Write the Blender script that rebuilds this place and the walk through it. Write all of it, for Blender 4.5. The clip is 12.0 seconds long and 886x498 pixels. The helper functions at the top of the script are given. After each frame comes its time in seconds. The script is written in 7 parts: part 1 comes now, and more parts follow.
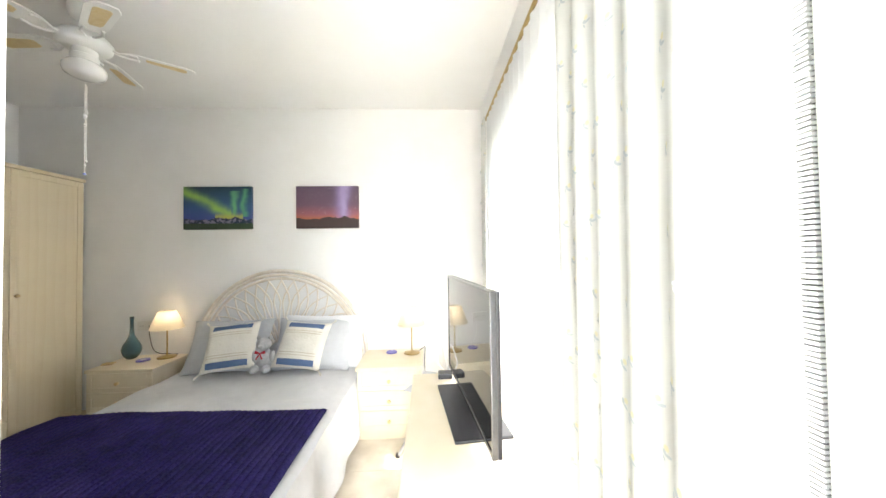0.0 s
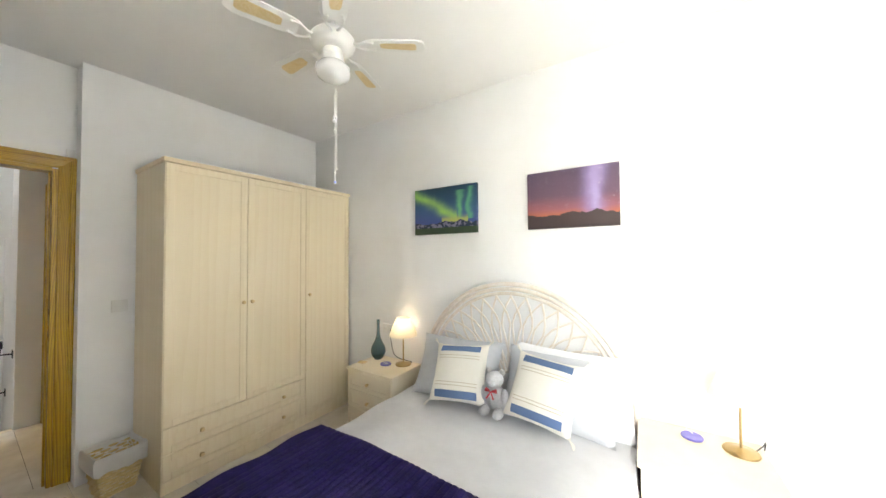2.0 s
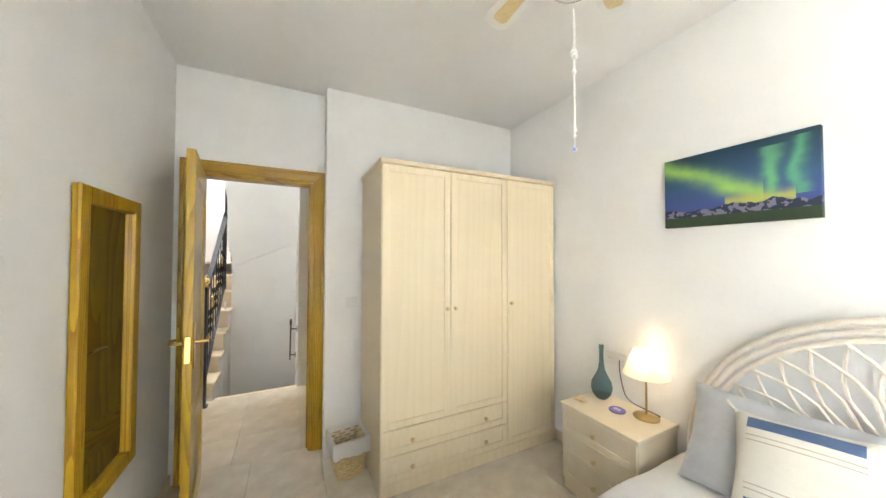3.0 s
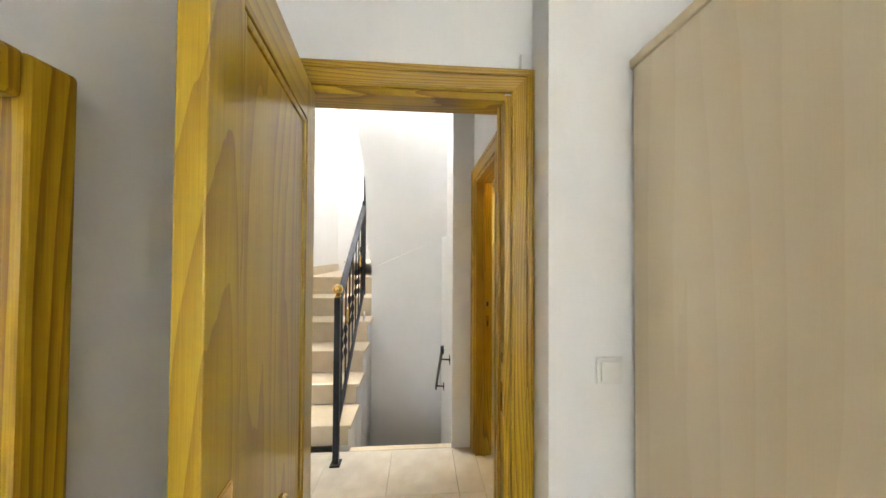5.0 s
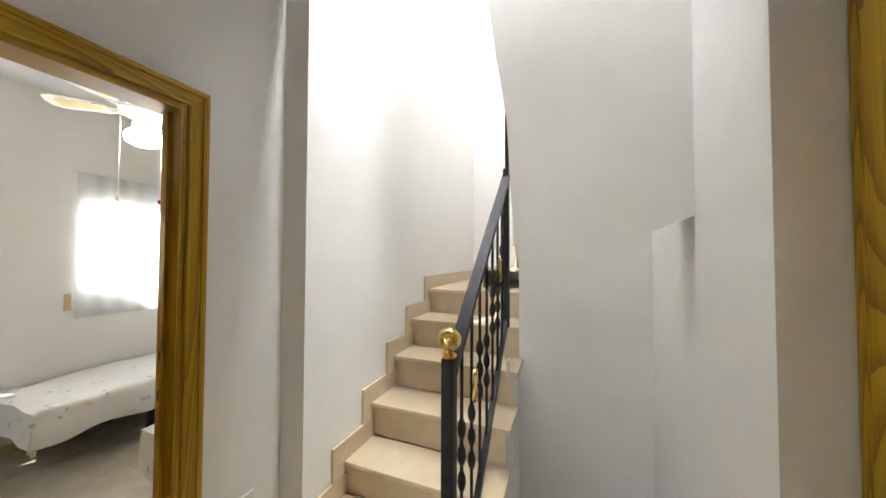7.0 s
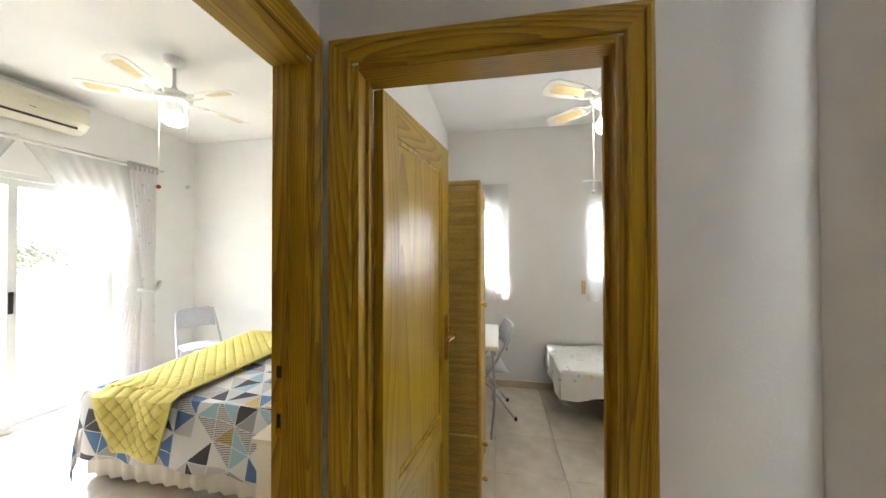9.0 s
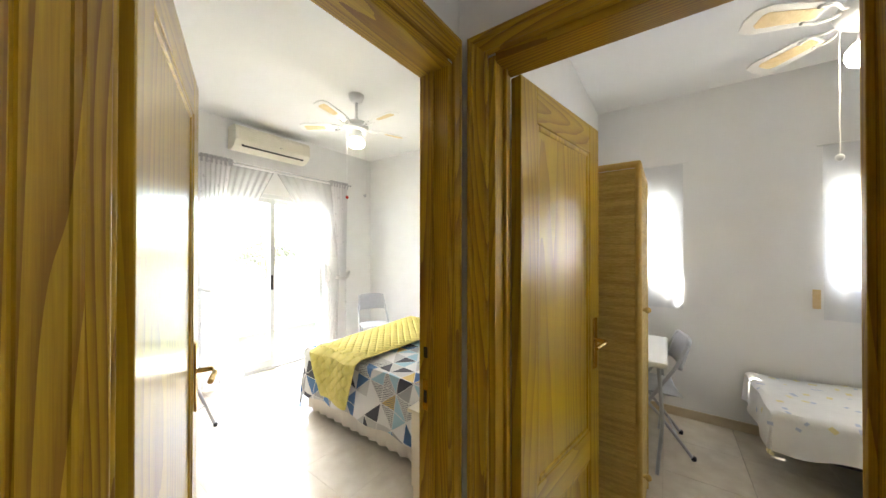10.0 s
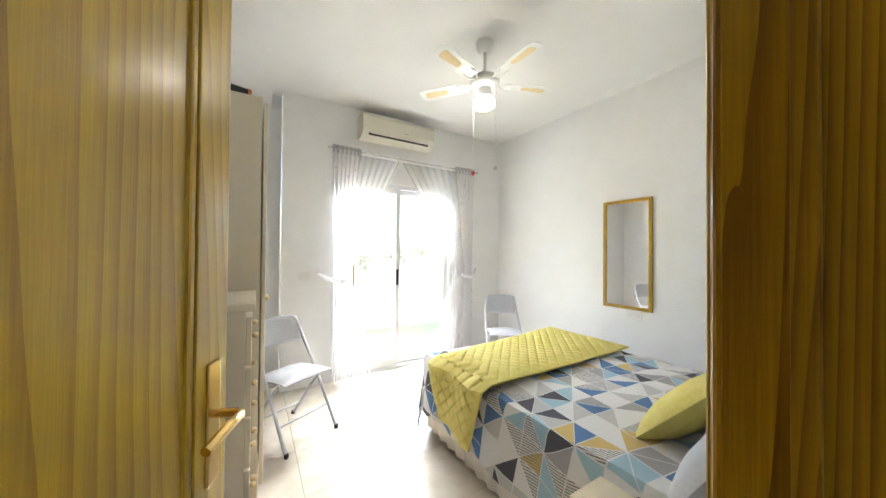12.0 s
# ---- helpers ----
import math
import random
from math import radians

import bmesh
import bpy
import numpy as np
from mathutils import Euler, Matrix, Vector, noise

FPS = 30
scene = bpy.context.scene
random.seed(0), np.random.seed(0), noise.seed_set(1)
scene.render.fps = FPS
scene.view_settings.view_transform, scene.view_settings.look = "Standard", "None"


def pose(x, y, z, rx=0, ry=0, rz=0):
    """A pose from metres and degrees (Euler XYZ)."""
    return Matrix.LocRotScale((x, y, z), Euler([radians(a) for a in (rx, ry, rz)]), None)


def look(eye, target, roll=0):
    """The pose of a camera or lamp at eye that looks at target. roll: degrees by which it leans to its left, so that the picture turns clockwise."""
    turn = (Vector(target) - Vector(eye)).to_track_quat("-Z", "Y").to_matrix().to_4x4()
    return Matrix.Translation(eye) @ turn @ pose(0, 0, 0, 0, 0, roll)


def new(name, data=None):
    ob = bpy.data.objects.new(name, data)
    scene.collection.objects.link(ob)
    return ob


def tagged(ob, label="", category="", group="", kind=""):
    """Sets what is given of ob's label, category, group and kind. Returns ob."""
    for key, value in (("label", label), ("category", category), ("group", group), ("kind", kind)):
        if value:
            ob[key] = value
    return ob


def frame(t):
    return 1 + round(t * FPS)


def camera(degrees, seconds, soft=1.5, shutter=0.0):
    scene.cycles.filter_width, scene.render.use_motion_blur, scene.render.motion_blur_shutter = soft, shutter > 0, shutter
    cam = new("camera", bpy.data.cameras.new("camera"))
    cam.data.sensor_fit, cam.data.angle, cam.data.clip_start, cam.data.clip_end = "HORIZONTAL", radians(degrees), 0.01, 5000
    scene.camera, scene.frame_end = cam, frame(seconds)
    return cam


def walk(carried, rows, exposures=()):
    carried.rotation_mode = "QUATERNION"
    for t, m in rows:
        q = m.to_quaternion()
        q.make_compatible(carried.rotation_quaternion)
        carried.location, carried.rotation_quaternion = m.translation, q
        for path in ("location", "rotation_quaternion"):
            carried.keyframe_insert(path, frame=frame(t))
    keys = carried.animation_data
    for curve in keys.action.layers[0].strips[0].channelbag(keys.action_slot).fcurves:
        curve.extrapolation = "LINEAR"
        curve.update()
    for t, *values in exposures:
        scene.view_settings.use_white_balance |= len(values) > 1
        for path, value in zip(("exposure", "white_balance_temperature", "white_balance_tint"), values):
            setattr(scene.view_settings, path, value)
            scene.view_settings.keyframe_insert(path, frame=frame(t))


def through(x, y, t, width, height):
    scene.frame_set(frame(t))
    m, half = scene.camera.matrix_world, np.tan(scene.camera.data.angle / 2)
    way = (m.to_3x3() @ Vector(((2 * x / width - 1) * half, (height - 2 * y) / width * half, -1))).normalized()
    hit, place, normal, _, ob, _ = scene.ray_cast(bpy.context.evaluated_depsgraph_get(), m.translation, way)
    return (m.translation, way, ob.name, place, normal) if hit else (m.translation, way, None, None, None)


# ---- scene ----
cam = camera(110.0, 12.0)

PATH = [
    (0.0, pose(-0.145, 0.196, 1.368, 91.21, 0.85, -2.63)),
    (0.5, pose(-0.174, 0.379, 1.388, 91.02, 0.89, 0.25)),
    (1.0, pose(-0.291, 0.554, 1.411, 90.97, 0.95, 7.87)),
    (1.5, pose(-0.497, 0.702, 1.436, 91.17, 0.92, 16.72)),
    (2.0, pose(-0.677, 0.917, 1.452, 91.28, 0.32, 32.49)),
    (2.5, pose(-0.949, 1.072, 1.473, 91.12, 0.07, 49.58)),
    (3.0, pose(-1.282, 1.097, 1.470, 91.34, -0.08, 63.54)),
    (3.5, pose(-1.634, 1.084, 1.468, 91.39, -0.31, 74.26)),
    (5.5, pose(-3.195, 0.919, 1.476, 91.08, -0.19, 87.61)),
    (6.0, pose(-3.571, 0.892, 1.486, 91.36, -0.04, 91.15)),
    (6.5, pose(-3.894, 0.810, 1.482, 91.69, -0.02, 98.62)),
    (8.5, pose(-4.489, 0.381, 1.463, 90.36, 0.17, 169.12)),
    (9.0, pose(-4.518, 0.287, 1.457, 90.63, 0.12, 189.87)),
    (9.5, pose(-4.511, 0.256, 1.448, 90.38, -0.07, 203.55)),
    (10.0, pose(-4.522, 0.255, 1.437, 90.36, -0.06, 215.75)),
    (10.5, pose(-4.466, 0.183, 1.417, 90.45, -0.23, 224.61)),
    (11.0, pose(-4.352, 0.067, 1.395, 90.45, -0.43, 231.72)),
    (11.5, pose(-4.218, -0.048, 1.368, 90.55, -0.28, 236.40)),
    (12.0, pose(-3.968, -0.173, 1.342, 90.63, -0.49, 238.57)),
]

PATH_EXPOSURE = [(0.0, 3.85, 6500, 10), (1.5, 4.1, 6500, 10), (2.5, 4.55, 6500, 10), (3.5, 4.9, 6500, 10), (5.5, 4.78, 6500, 10), (6.3, 4.5, 6500, 10), (7.0, 4.35, 6500, 10), (9.0, 4.2, 6400, 10), (10.0, 4.15, 6400, 10), (12.0, 3.9, 6200, 10)]
walk(cam, PATH, PATH_EXPOSURE)

# ---- world, sun and large lights ----
world = bpy.data.worlds.new("world")
scene.world = world
world.use_nodes = True
wn = world.node_tree
sky = wn.nodes.new("ShaderNodeTexSky")
sky.sky_type = "NISHITA"
sky.sun_disc = False
sky.sun_elevation = radians(57)
sky.sun_rotation = radians(113)
wn.links.new(sky.outputs[0], wn.nodes["Background"].inputs[0])
wn.nodes["Background"].inputs[1].default_value = 0.09

sun_data = bpy.data.lights.new("sun", "SUN")
sun_data.energy = 3.5
sun_data.angle = radians(0.5)
sun_data.color = (1.0, 0.95, 0.87)
sun_ob = new("sun", sun_data)
sun_ob.matrix_world = look((7, -3, 12), (0, 0, 0))


def area_daylight(name, centre, normal, width, height, power, color=(1.0, 1.0, 1.0)):
    """Stands in for daylight: an area lamp at or outside a window, or added where none is built."""
    data = bpy.data.lights.new(name, "AREA")
    data.shape, data.size, data.size_y = "RECTANGLE", width, height
    data.energy, data.color = power, color
    ob = new(name, data)
    ob.matrix_world = look(centre, Vector(centre) + Vector(normal))
    return ob


def bulb(name, place, power, radius=0.03, color=(1.0, 0.78, 0.5)):
    data = bpy.data.lights.new(name, "POINT")
    data.energy, data.color, data.shadow_soft_size = power, color, radius
    ob = new(name, data)
    ob.location = place
    return ob


area_daylight("daylight_bedroom", (0.55, 1.35, 1.1), (-1, 0, 0), 1.20, 2.05, 2.8)
area_daylight("daylight_balcony_door", (-0.04, -0.75, 1.12), (0, 1, 0), 0.70, 2.0, 3.2)
# added lamp hidden outside above the door head, boosts the room's daylight
area_daylight("added_daylight_yellow_room", (0.15, -1.95, 2.66), (-1, 0.3, -0.5), 0.8, 0.55, 17.0)
area_daylight("daylight_small_room", (-5.87, -3.36, 1.56), (0, 1, 0), 0.8, 0.76, 1.4)
area_daylight("daylight_small_room_east", (-4.335, -3.36, 1.56), (0, 1, 0), 0.45, 0.76, 0.8)
# hangs under the closed shaft ceiling in place of an unseen skylight
area_daylight("daylight_stair", (-6.75, 0.35, 5.40), (0, 0, -1), 2.0, 1.5, 3.0)
# extra lamp, added to brighten the landing and the upper flight's face
area_daylight("stair_landing_fill", (-5.47, 0.86, 5.40), (0, 0, -1), 0.38, 0.6, 6.0)

# ---- materials ----


def material(name, color, rough=0.5, metal=0.0, second=None, scale=8.0, bump=0.0, bump_scale=60.0, stretch=(1, 1, 1),
             spec=0.5, detail=4.0, low=0.35, high=0.65):
    """A surface with colour that varies at two scales and fine relief."""
    m = bpy.data.materials.new(name)
    m.use_nodes = True
    t = m.node_tree
    b = t.nodes["Principled BSDF"]
    b.inputs["Roughness"].default_value = rough
    b.inputs["Metallic"].default_value = metal
    b.inputs["Specular IOR Level"].default_value = spec
    b.inputs["Base Color"].default_value = (*color, 1)
    tc = t.nodes.new("ShaderNodeTexCoord")
    mp = t.nodes.new("ShaderNodeMapping")
    mp.inputs["Scale"].default_value = stretch
    t.links.new(tc.outputs["Object"], mp.inputs["Vector"])
    if second:
        n1 = t.nodes.new("ShaderNodeTexNoise")
        n1.inputs["Scale"].default_value, n1.inputs["Detail"].default_value = scale, detail
        t.links.new(mp.outputs[0], n1.inputs["Vector"])
        n2 = t.nodes.new("ShaderNodeTexNoise")
        n2.inputs["Scale"].default_value, n2.inputs["Detail"].default_value = scale * 0.17, 2.0
        t.links.new(mp.outputs[0], n2.inputs["Vector"])
        mix = t.nodes.new("ShaderNodeMath")
        mix.operation = "MULTIPLY_ADD"
        mix.inputs[1].default_value = 0.6
        add = t.nodes.new("ShaderNodeMath")
        add.operation = "MULTIPLY"
        add.inputs[1].default_value = 0.4
        t.links.new(n2.outputs[0], add.inputs[0])
        t.links.new(n1.outputs[0], mix.inputs[0])
        t.links.new(add.outputs[0], mix.inputs[2])
        ramp = t.nodes.new("ShaderNodeValToRGB")
        ramp.color_ramp.elements[0].position, ramp.color_ramp.elements[1].position = low, high
        ramp.color_ramp.elements[0].color, ramp.color_ramp.elements[1].color = (*color, 1), (*second, 1)
        t.links.new(mix.outputs[0], ramp.inputs[0])
        t.links.new(ramp.outputs[0], b.inputs["Base Color"])
    if bump:
        n3 = t.nodes.new("ShaderNodeTexNoise")
        n3.inputs["Scale"].default_value, n3.inputs["Detail"].default_value = bump_scale, 3.0
        t.links.new(mp.outputs[0], n3.inputs["Vector"])
        bp = t.nodes.new("ShaderNodeBump")
        bp.inputs["Strength"].default_value, bp.inputs["Distance"].default_value = bump, 0.01
        t.links.new(n3.outputs[0], bp.inputs["Height"])
        t.links.new(bp.outputs[0], b.inputs["Normal"])
    return m


def wood(name, dark, light, rough=0.3, rings=9.0, along="Z", coat=0.0, wide=1.0, lean=4.6, strong=0.40):
    """Planed timber: growth rings cut into long arches and straight lines, fine pores, lighter and darker boards."""
    m = bpy.data.materials.new(name)
    m.use_nodes = True
    t = m.node_tree
    b = t.nodes["Principled BSDF"]
    b.inputs["Roughness"].default_value = rough
    b.inputs["Coat Weight"].default_value = coat
    b.inputs["Coat Roughness"].default_value = 0.16
    k = "XYZ".index(along)

    def scaled(src, across, length):
        mp = t.nodes.new("ShaderNodeMapping")
        sc = [across] * 3
        sc[k] = length
        mp.inputs["Scale"].default_value = sc
        t.links.new(src, mp.inputs["Vector"])
        return mp.outputs[0]

    def noise_at(vec, detail, rough_=0.5):
        n = t.nodes.new("ShaderNodeTexNoise")
        n.inputs["Scale"].default_value, n.inputs["Detail"].default_value, n.inputs["Roughness"].default_value = 1.0, detail, rough_
        t.links.new(vec, n.inputs["Vector"])
        return n.outputs[0]

    def calc(op, a, c, d=None):
        n = t.nodes.new("ShaderNodeMath")
        n.operation = op
        for q, v in enumerate((a, c, d)):
            if isinstance(v, (int, float)):
                n.inputs[q].default_value = v
            elif v is not None:
                t.links.new(v, n.inputs[q])
        return n.outputs[0]
    tc = t.nodes.new("ShaderNodeTexCoord")
    info = t.nodes.new("ShaderNodeObjectInfo")
    shift = t.nodes.new("ShaderNodeVectorMath")
    shift.operation = "MULTIPLY_ADD"
    shift.inputs[1].default_value = (7.0, 5.0, 3.0)
    t.links.new(info.outputs["Random"], shift.inputs[0])
    t.links.new(tc.outputs["Object"], shift.inputs[2])
    src = shift.outputs[0]
    sep = t.nodes.new("ShaderNodeSeparateXYZ")
    t.links.new(src, sep.inputs[0])
    u, v = [sep.outputs[q] for q in range(3) if q != k]
    field = noise_at(scaled(src, 5.0 * wide, 0.42), 1.5, 0.4)
    slant = calc("MULTIPLY_ADD", u, lean, calc("MULTIPLY", v, lean * 1.15))
    phase = calc("MULTIPLY", calc("ADD", field, slant), rings)
    phase = calc("MULTIPLY_ADD", noise_at(scaled(src, 26.0, 1.6), 2.0), 0.55, phase)
    # each ring darkens slowly and ends sharply
    ring = calc("POWER", calc("FRACT", phase, None), 2.2)
    pores = noise_at(scaled(src, 420.0, 7.0), 3.0, 0.6)
    broad = noise_at(scaled(src, 7.0, 0.5), 2.0)
    tone = calc("MULTIPLY_ADD", ring, strong, calc("MULTIPLY_ADD", pores, 0.60, calc("MULTIPLY", broad, 0.55)))
    ramp = t.nodes.new("ShaderNodeValToRGB")
    ramp.color_ramp.elements[0].position, ramp.color_ramp.elements[1].position = 0.42, 1.0
    ramp.color_ramp.elements[0].color, ramp.color_ramp.elements[1].color = (*light, 1), (*dark, 1)
    t.links.new(tone, ramp.inputs[0])
    t.links.new(ramp.outputs[0], b.inputs["Base Color"])
    bp = t.nodes.new("ShaderNodeBump")
    bp.inputs["Strength"].default_value, bp.inputs["Distance"].default_value = 0.05, 0.003
    t.links.new(pores, bp.inputs["Height"])
    t.links.new(bp.outputs[0], b.inputs["Normal"])
    return m


def sheer(name, color, clear, through=0.62):
    """Thin cloth: part light straight through, part scattered through."""
    m = bpy.data.materials.new(name)
    m.use_nodes = True
    t = m.node_tree
    t.nodes.remove(t.nodes["Principled BSDF"])
    out = t.nodes["Material Output"]
    tl = t.nodes.new("ShaderNodeBsdfTranslucent")
    df = t.nodes.new("ShaderNodeBsdfDiffuse")
    tr = t.nodes.new("ShaderNodeBsdfTransparent")
    weave = t.nodes.new("ShaderNodeTexNoise")
    weave.inputs["Scale"].default_value, weave.inputs["Detail"].default_value = 14.0, 5.0
    tc = t.nodes.new("ShaderNodeTexCoord")
    t.links.new(tc.outputs["Object"], weave.inputs["Vector"])
    tint = t.nodes.new("ShaderNodeValToRGB")
    tint.color_ramp.elements[0].color = (*[c * 0.93 for c in color], 1)
    tint.color_ramp.elements[1].color = (*color, 1)
    t.links.new(weave.outputs[0], tint.inputs[0])
    t.links.new(tint.outputs[0], tl.inputs[0])
    t.links.new(tint.outputs[0], df.inputs[0])
    a = t.nodes.new("ShaderNodeMixShader")
    a.inputs[0].default_value = through
    t.links.new(df.outputs[0], a.inputs[1])
    t.links.new(tl.outputs[0], a.inputs[2])
    c = t.nodes.new("ShaderNodeMixShader")
    c.inputs[0].default_value = clear
    t.links.new(a.outputs[0], c.inputs[1])
    t.links.new(tr.outputs[0], c.inputs[2])
    t.links.new(c.outputs[0], out.inputs[0])
    return m


def glow(name, color, strength):
    m = bpy.data.materials.new(name)
    m.use_nodes = True
    b = m.node_tree.nodes["Principled BSDF"]
    b.inputs["Base Color"].default_value = (*color, 1)
    b.inputs["Emission Color"].default_value = (*color, 1)
    b.inputs["Emission Strength"].default_value = strength
    b.inputs["Roughness"].default_value = 0.3
    return m


def glass(name, color=(1, 1, 1), rough=0.0):
    m = bpy.data.materials.new(name)
    m.use_nodes = True
    b = m.node_tree.nodes["Principled BSDF"]
    b.inputs["Base Color"].default_value = (*color, 1)
    b.inputs["Transmission Weight"].default_value = 1.0
    b.inputs["Roughness"].default_value = rough
    b.inputs["IOR"].default_value = 1.45
    return m


M_WALL = material("white_plaster", (0.83, 0.825, 0.81), 0.85, second=(0.86, 0.857, 0.85), scale=5, bump=0.08, bump_scale=120)
M_CEIL = material("ceiling_paint", (0.82, 0.815, 0.80), 0.9, second=(0.85, 0.845, 0.835), scale=3, bump=0.05, bump_scale=80)
M_TILE = material("cream_marble_tile", (0.62, 0.55, 0.45), 0.13, second=(0.74, 0.68, 0.58), scale=7, detail=6, low=0.38, high=0.6, spec=0.5)
M_GROUT = material("grout", (0.50, 0.44, 0.36), 0.8, second=(0.56, 0.50, 0.42), scale=20)
M_STAIR = material("beige_stone", (0.60, 0.49, 0.33), 0.3, second=(0.68, 0.57, 0.41), scale=10, detail=6)
M_PINE = wood("varnished_pine", (0.28, 0.135, 0.004), (0.58, 0.370, 0.013), 0.36, 30, "Z", 0.10, 1.0, 2.0, 0.52)
M_PINE_X = wood("varnished_pine_x", (0.28, 0.135, 0.004), (0.58, 0.370, 0.013), 0.36, 30, "X", 0.10, 1.0, 2.0, 0.52)
M_PINE_Y = wood("varnished_pine_y", (0.28, 0.135, 0.004), (0.58, 0.370, 0.013), 0.36, 30, "Y", 0.10, 1.0, 2.0, 0.52)
M_LEAFZ = wood("pine_door_leaf", (0.33, 0.180, 0.006), (0.58, 0.390, 0.018), 0.30, 17, "Z", 0.2, 0.7, 1.1, 0.36)
M_LEAFX = wood("pine_door_leaf_x", (0.33, 0.180, 0.006), (0.58, 0.390, 0.018), 0.30, 26, "X", 0.2, 0.8, 1.1, 0.42)
M_BRASS = material("brass", (0.75, 0.52, 0.18), 0.2, 1.0, second=(0.82, 0.60, 0.25), scale=30)
M_MAPLE = wood("pale_maple_veneer", (0.785, 0.665, 0.455), (0.83, 0.72, 0.52), 0.38, 3, "Z", 0.1, 1.2)
M_MAPLE_E = material("pale_maple_edge", (0.74, 0.61, 0.40), 0.4, second=(0.80, 0.68, 0.47), scale=12, stretch=(1, 1, 0.1))

# ---- helpers ----


def box(bm, x0, x1, y0, y1, z0, z1, bevel=0.0, m=None):
    """Adds a box, its edges rounded by bevel, to a bmesh."""
    r = bmesh.ops.create_cube(bm, size=1.0)
    vs = r["verts"]
    bmesh.ops.scale(bm, vec=(abs(x1 - x0), abs(y1 - y0), abs(z1 - z0)), verts=vs)
    bmesh.ops.translate(bm, vec=((x0 + x1) / 2, (y0 + y1) / 2, (z0 + z1) / 2), verts=vs)
    if bevel > 0:
        es = list({e for v in vs for e in v.link_edges})
        res = bmesh.ops.bevel(bm, geom=es, offset=bevel, segments=2, affect="EDGES", profile=0.6)
        vs = list({v for f in res["faces"] for v in f.verts} | {v for v in vs if v.is_valid})
    if m is not None:
        bmesh.ops.transform(bm, matrix=m, verts=vs)
    return vs


def bar(bm, p, q, r, sides=10, r2=None):
    """Adds a round rod from p to q."""
    p, q = Vector(p), Vector(q)
    d = q - p
    res = bmesh.ops.create_cone(bm, cap_ends=True, segments=sides, radius1=r, radius2=r if r2 is None else r2, depth=d.length)
    mt = Matrix.Translation((p + q) / 2) @ d.to_track_quat("Z", "Y").to_matrix().to_4x4()
    bmesh.ops.transform(bm, matrix=mt, verts=res["verts"])
    return res["verts"]


def tube(bm, pts, r, sides=8, closed=False):
    """Adds a pipe along points, mitred at its bends."""
    pts = [Vector(p) for p in pts]
    n = len(pts)
    rings = []
    up = Vector((0, 0, 1))
    for i, p in enumerate(pts):
        a = pts[(i - 1) % n] if closed or i else p
        b = pts[(i + 1) % n] if closed or i < n - 1 else p
        d = (b - a).normalized()
        u = d.cross(up)
        if u.length < 1e-3:
            u = d.cross(Vector((1, 0, 0)))
        u.normalize()
        if rings and u.dot(last) < -0.5:
            u = -u
        last = u
        w = d.cross(u).normalized()
        rings.append([bm.verts.new(p + r * (math.cos(k * math.tau / sides) * u + math.sin(k * math.tau / sides) * w)) for k in range(sides)])
    for i in range(n if closed else n - 1):
        a, b = rings[i], rings[(i + 1) % n]
        for k in range(sides):
            bm.faces.new((a[k], a[(k + 1) % sides], b[(k + 1) % sides], b[k]))
    if not closed:
        bm.faces.new(rings[0][::-1])
        bm.faces.new(rings[-1])


def lathe(bm, profile, centre=(0, 0, 0), sides=28, cap=True):
    """Adds a turned shape: profile is (radius, height) from the bottom up."""
    rings = []
    for r, z in profile:
        rings.append([bm.verts.new((centre[0] + r * math.cos(k * math.tau / sides), centre[1] + r * math.sin(k * math.tau / sides), centre[2] + z))
                      for k in range(sides)])
    for a, b in zip(rings, rings[1:]):
        for k in range(sides):
            bm.faces.new((a[k], a[(k + 1) % sides], b[(k + 1) % sides], b[k]))
    if cap:
        bm.faces.new(rings[0][::-1])
        bm.faces.new(rings[-1])


def grid(bm, nx, ny, f):
    """Adds a sheet of nx by ny cells; f(u, v) gives the place for u, v in 0..1."""
    vs = [[bm.verts.new(f(i / nx, j / ny)) for j in range(ny + 1)] for i in range(nx + 1)]
    for i in range(nx):
        for j in range(ny):
            bm.faces.new((vs[i][j], vs[i + 1][j], vs[i + 1][j + 1], vs[i][j + 1]))
    return vs


def part(name, bm, mat, parent=None, label="", smooth=False, m=None):
    """Links a bmesh as one mesh object under a thing or a part."""
    bmesh.ops.recalc_face_normals(bm, faces=bm.faces)
    me = bpy.data.meshes.new(name)
    bm.to_mesh(me)
    bm.free()
    me.materials.append(mat)
    if smooth:
        for p in me.polygons:
            p.use_smooth = True
        me.set_sharp_from_angle(angle=radians(42))
    ob = new(name, me)
    if parent is not None:
        ob.parent = parent
    if m is not None:
        ob.matrix_local = m
    if label:
        tagged(ob, label)
    return ob


def boxes(name, mat, parent, *specs, bevel=0.0, label="", m=None, smooth=False):
    bm = bmesh.new()
    for s in specs:
        box(bm, *s, bevel=bevel)
    return part(name, bm, mat, parent, label, m=m, smooth=smooth)


def thing(name, label, category, m=None, group="", kind=""):
    ob = new(name)
    ob.empty_display_size = 0.1
    if m is not None:
        ob.matrix_world = m
    return tagged(ob, label, category, group, kind)


def structure(name, mat, label, category, *specs, bevel=0.0):
    ob = boxes(name, mat, None, *specs, bevel=bevel)
    return tagged(ob, label, category, kind="structure")


# ---- large structure ----
XD, XH = -3.861, -3.971      # the wall between bedrooms and landing
YB, YBR = -0.598, -0.708     # the wall of the small room
YT = 1.365                   # the bathroom wall
YN = 3.06                    # the wall behind the headboard
XE = 0.36                    # the window wall of the first bedroom
H1, HH, HB, HY = 2.73, 2.76, 2.80, 2.88
D1 = (0.54, 1.259)
DA = (-0.549, 0.20)
DB = (-4.845, -4.088)
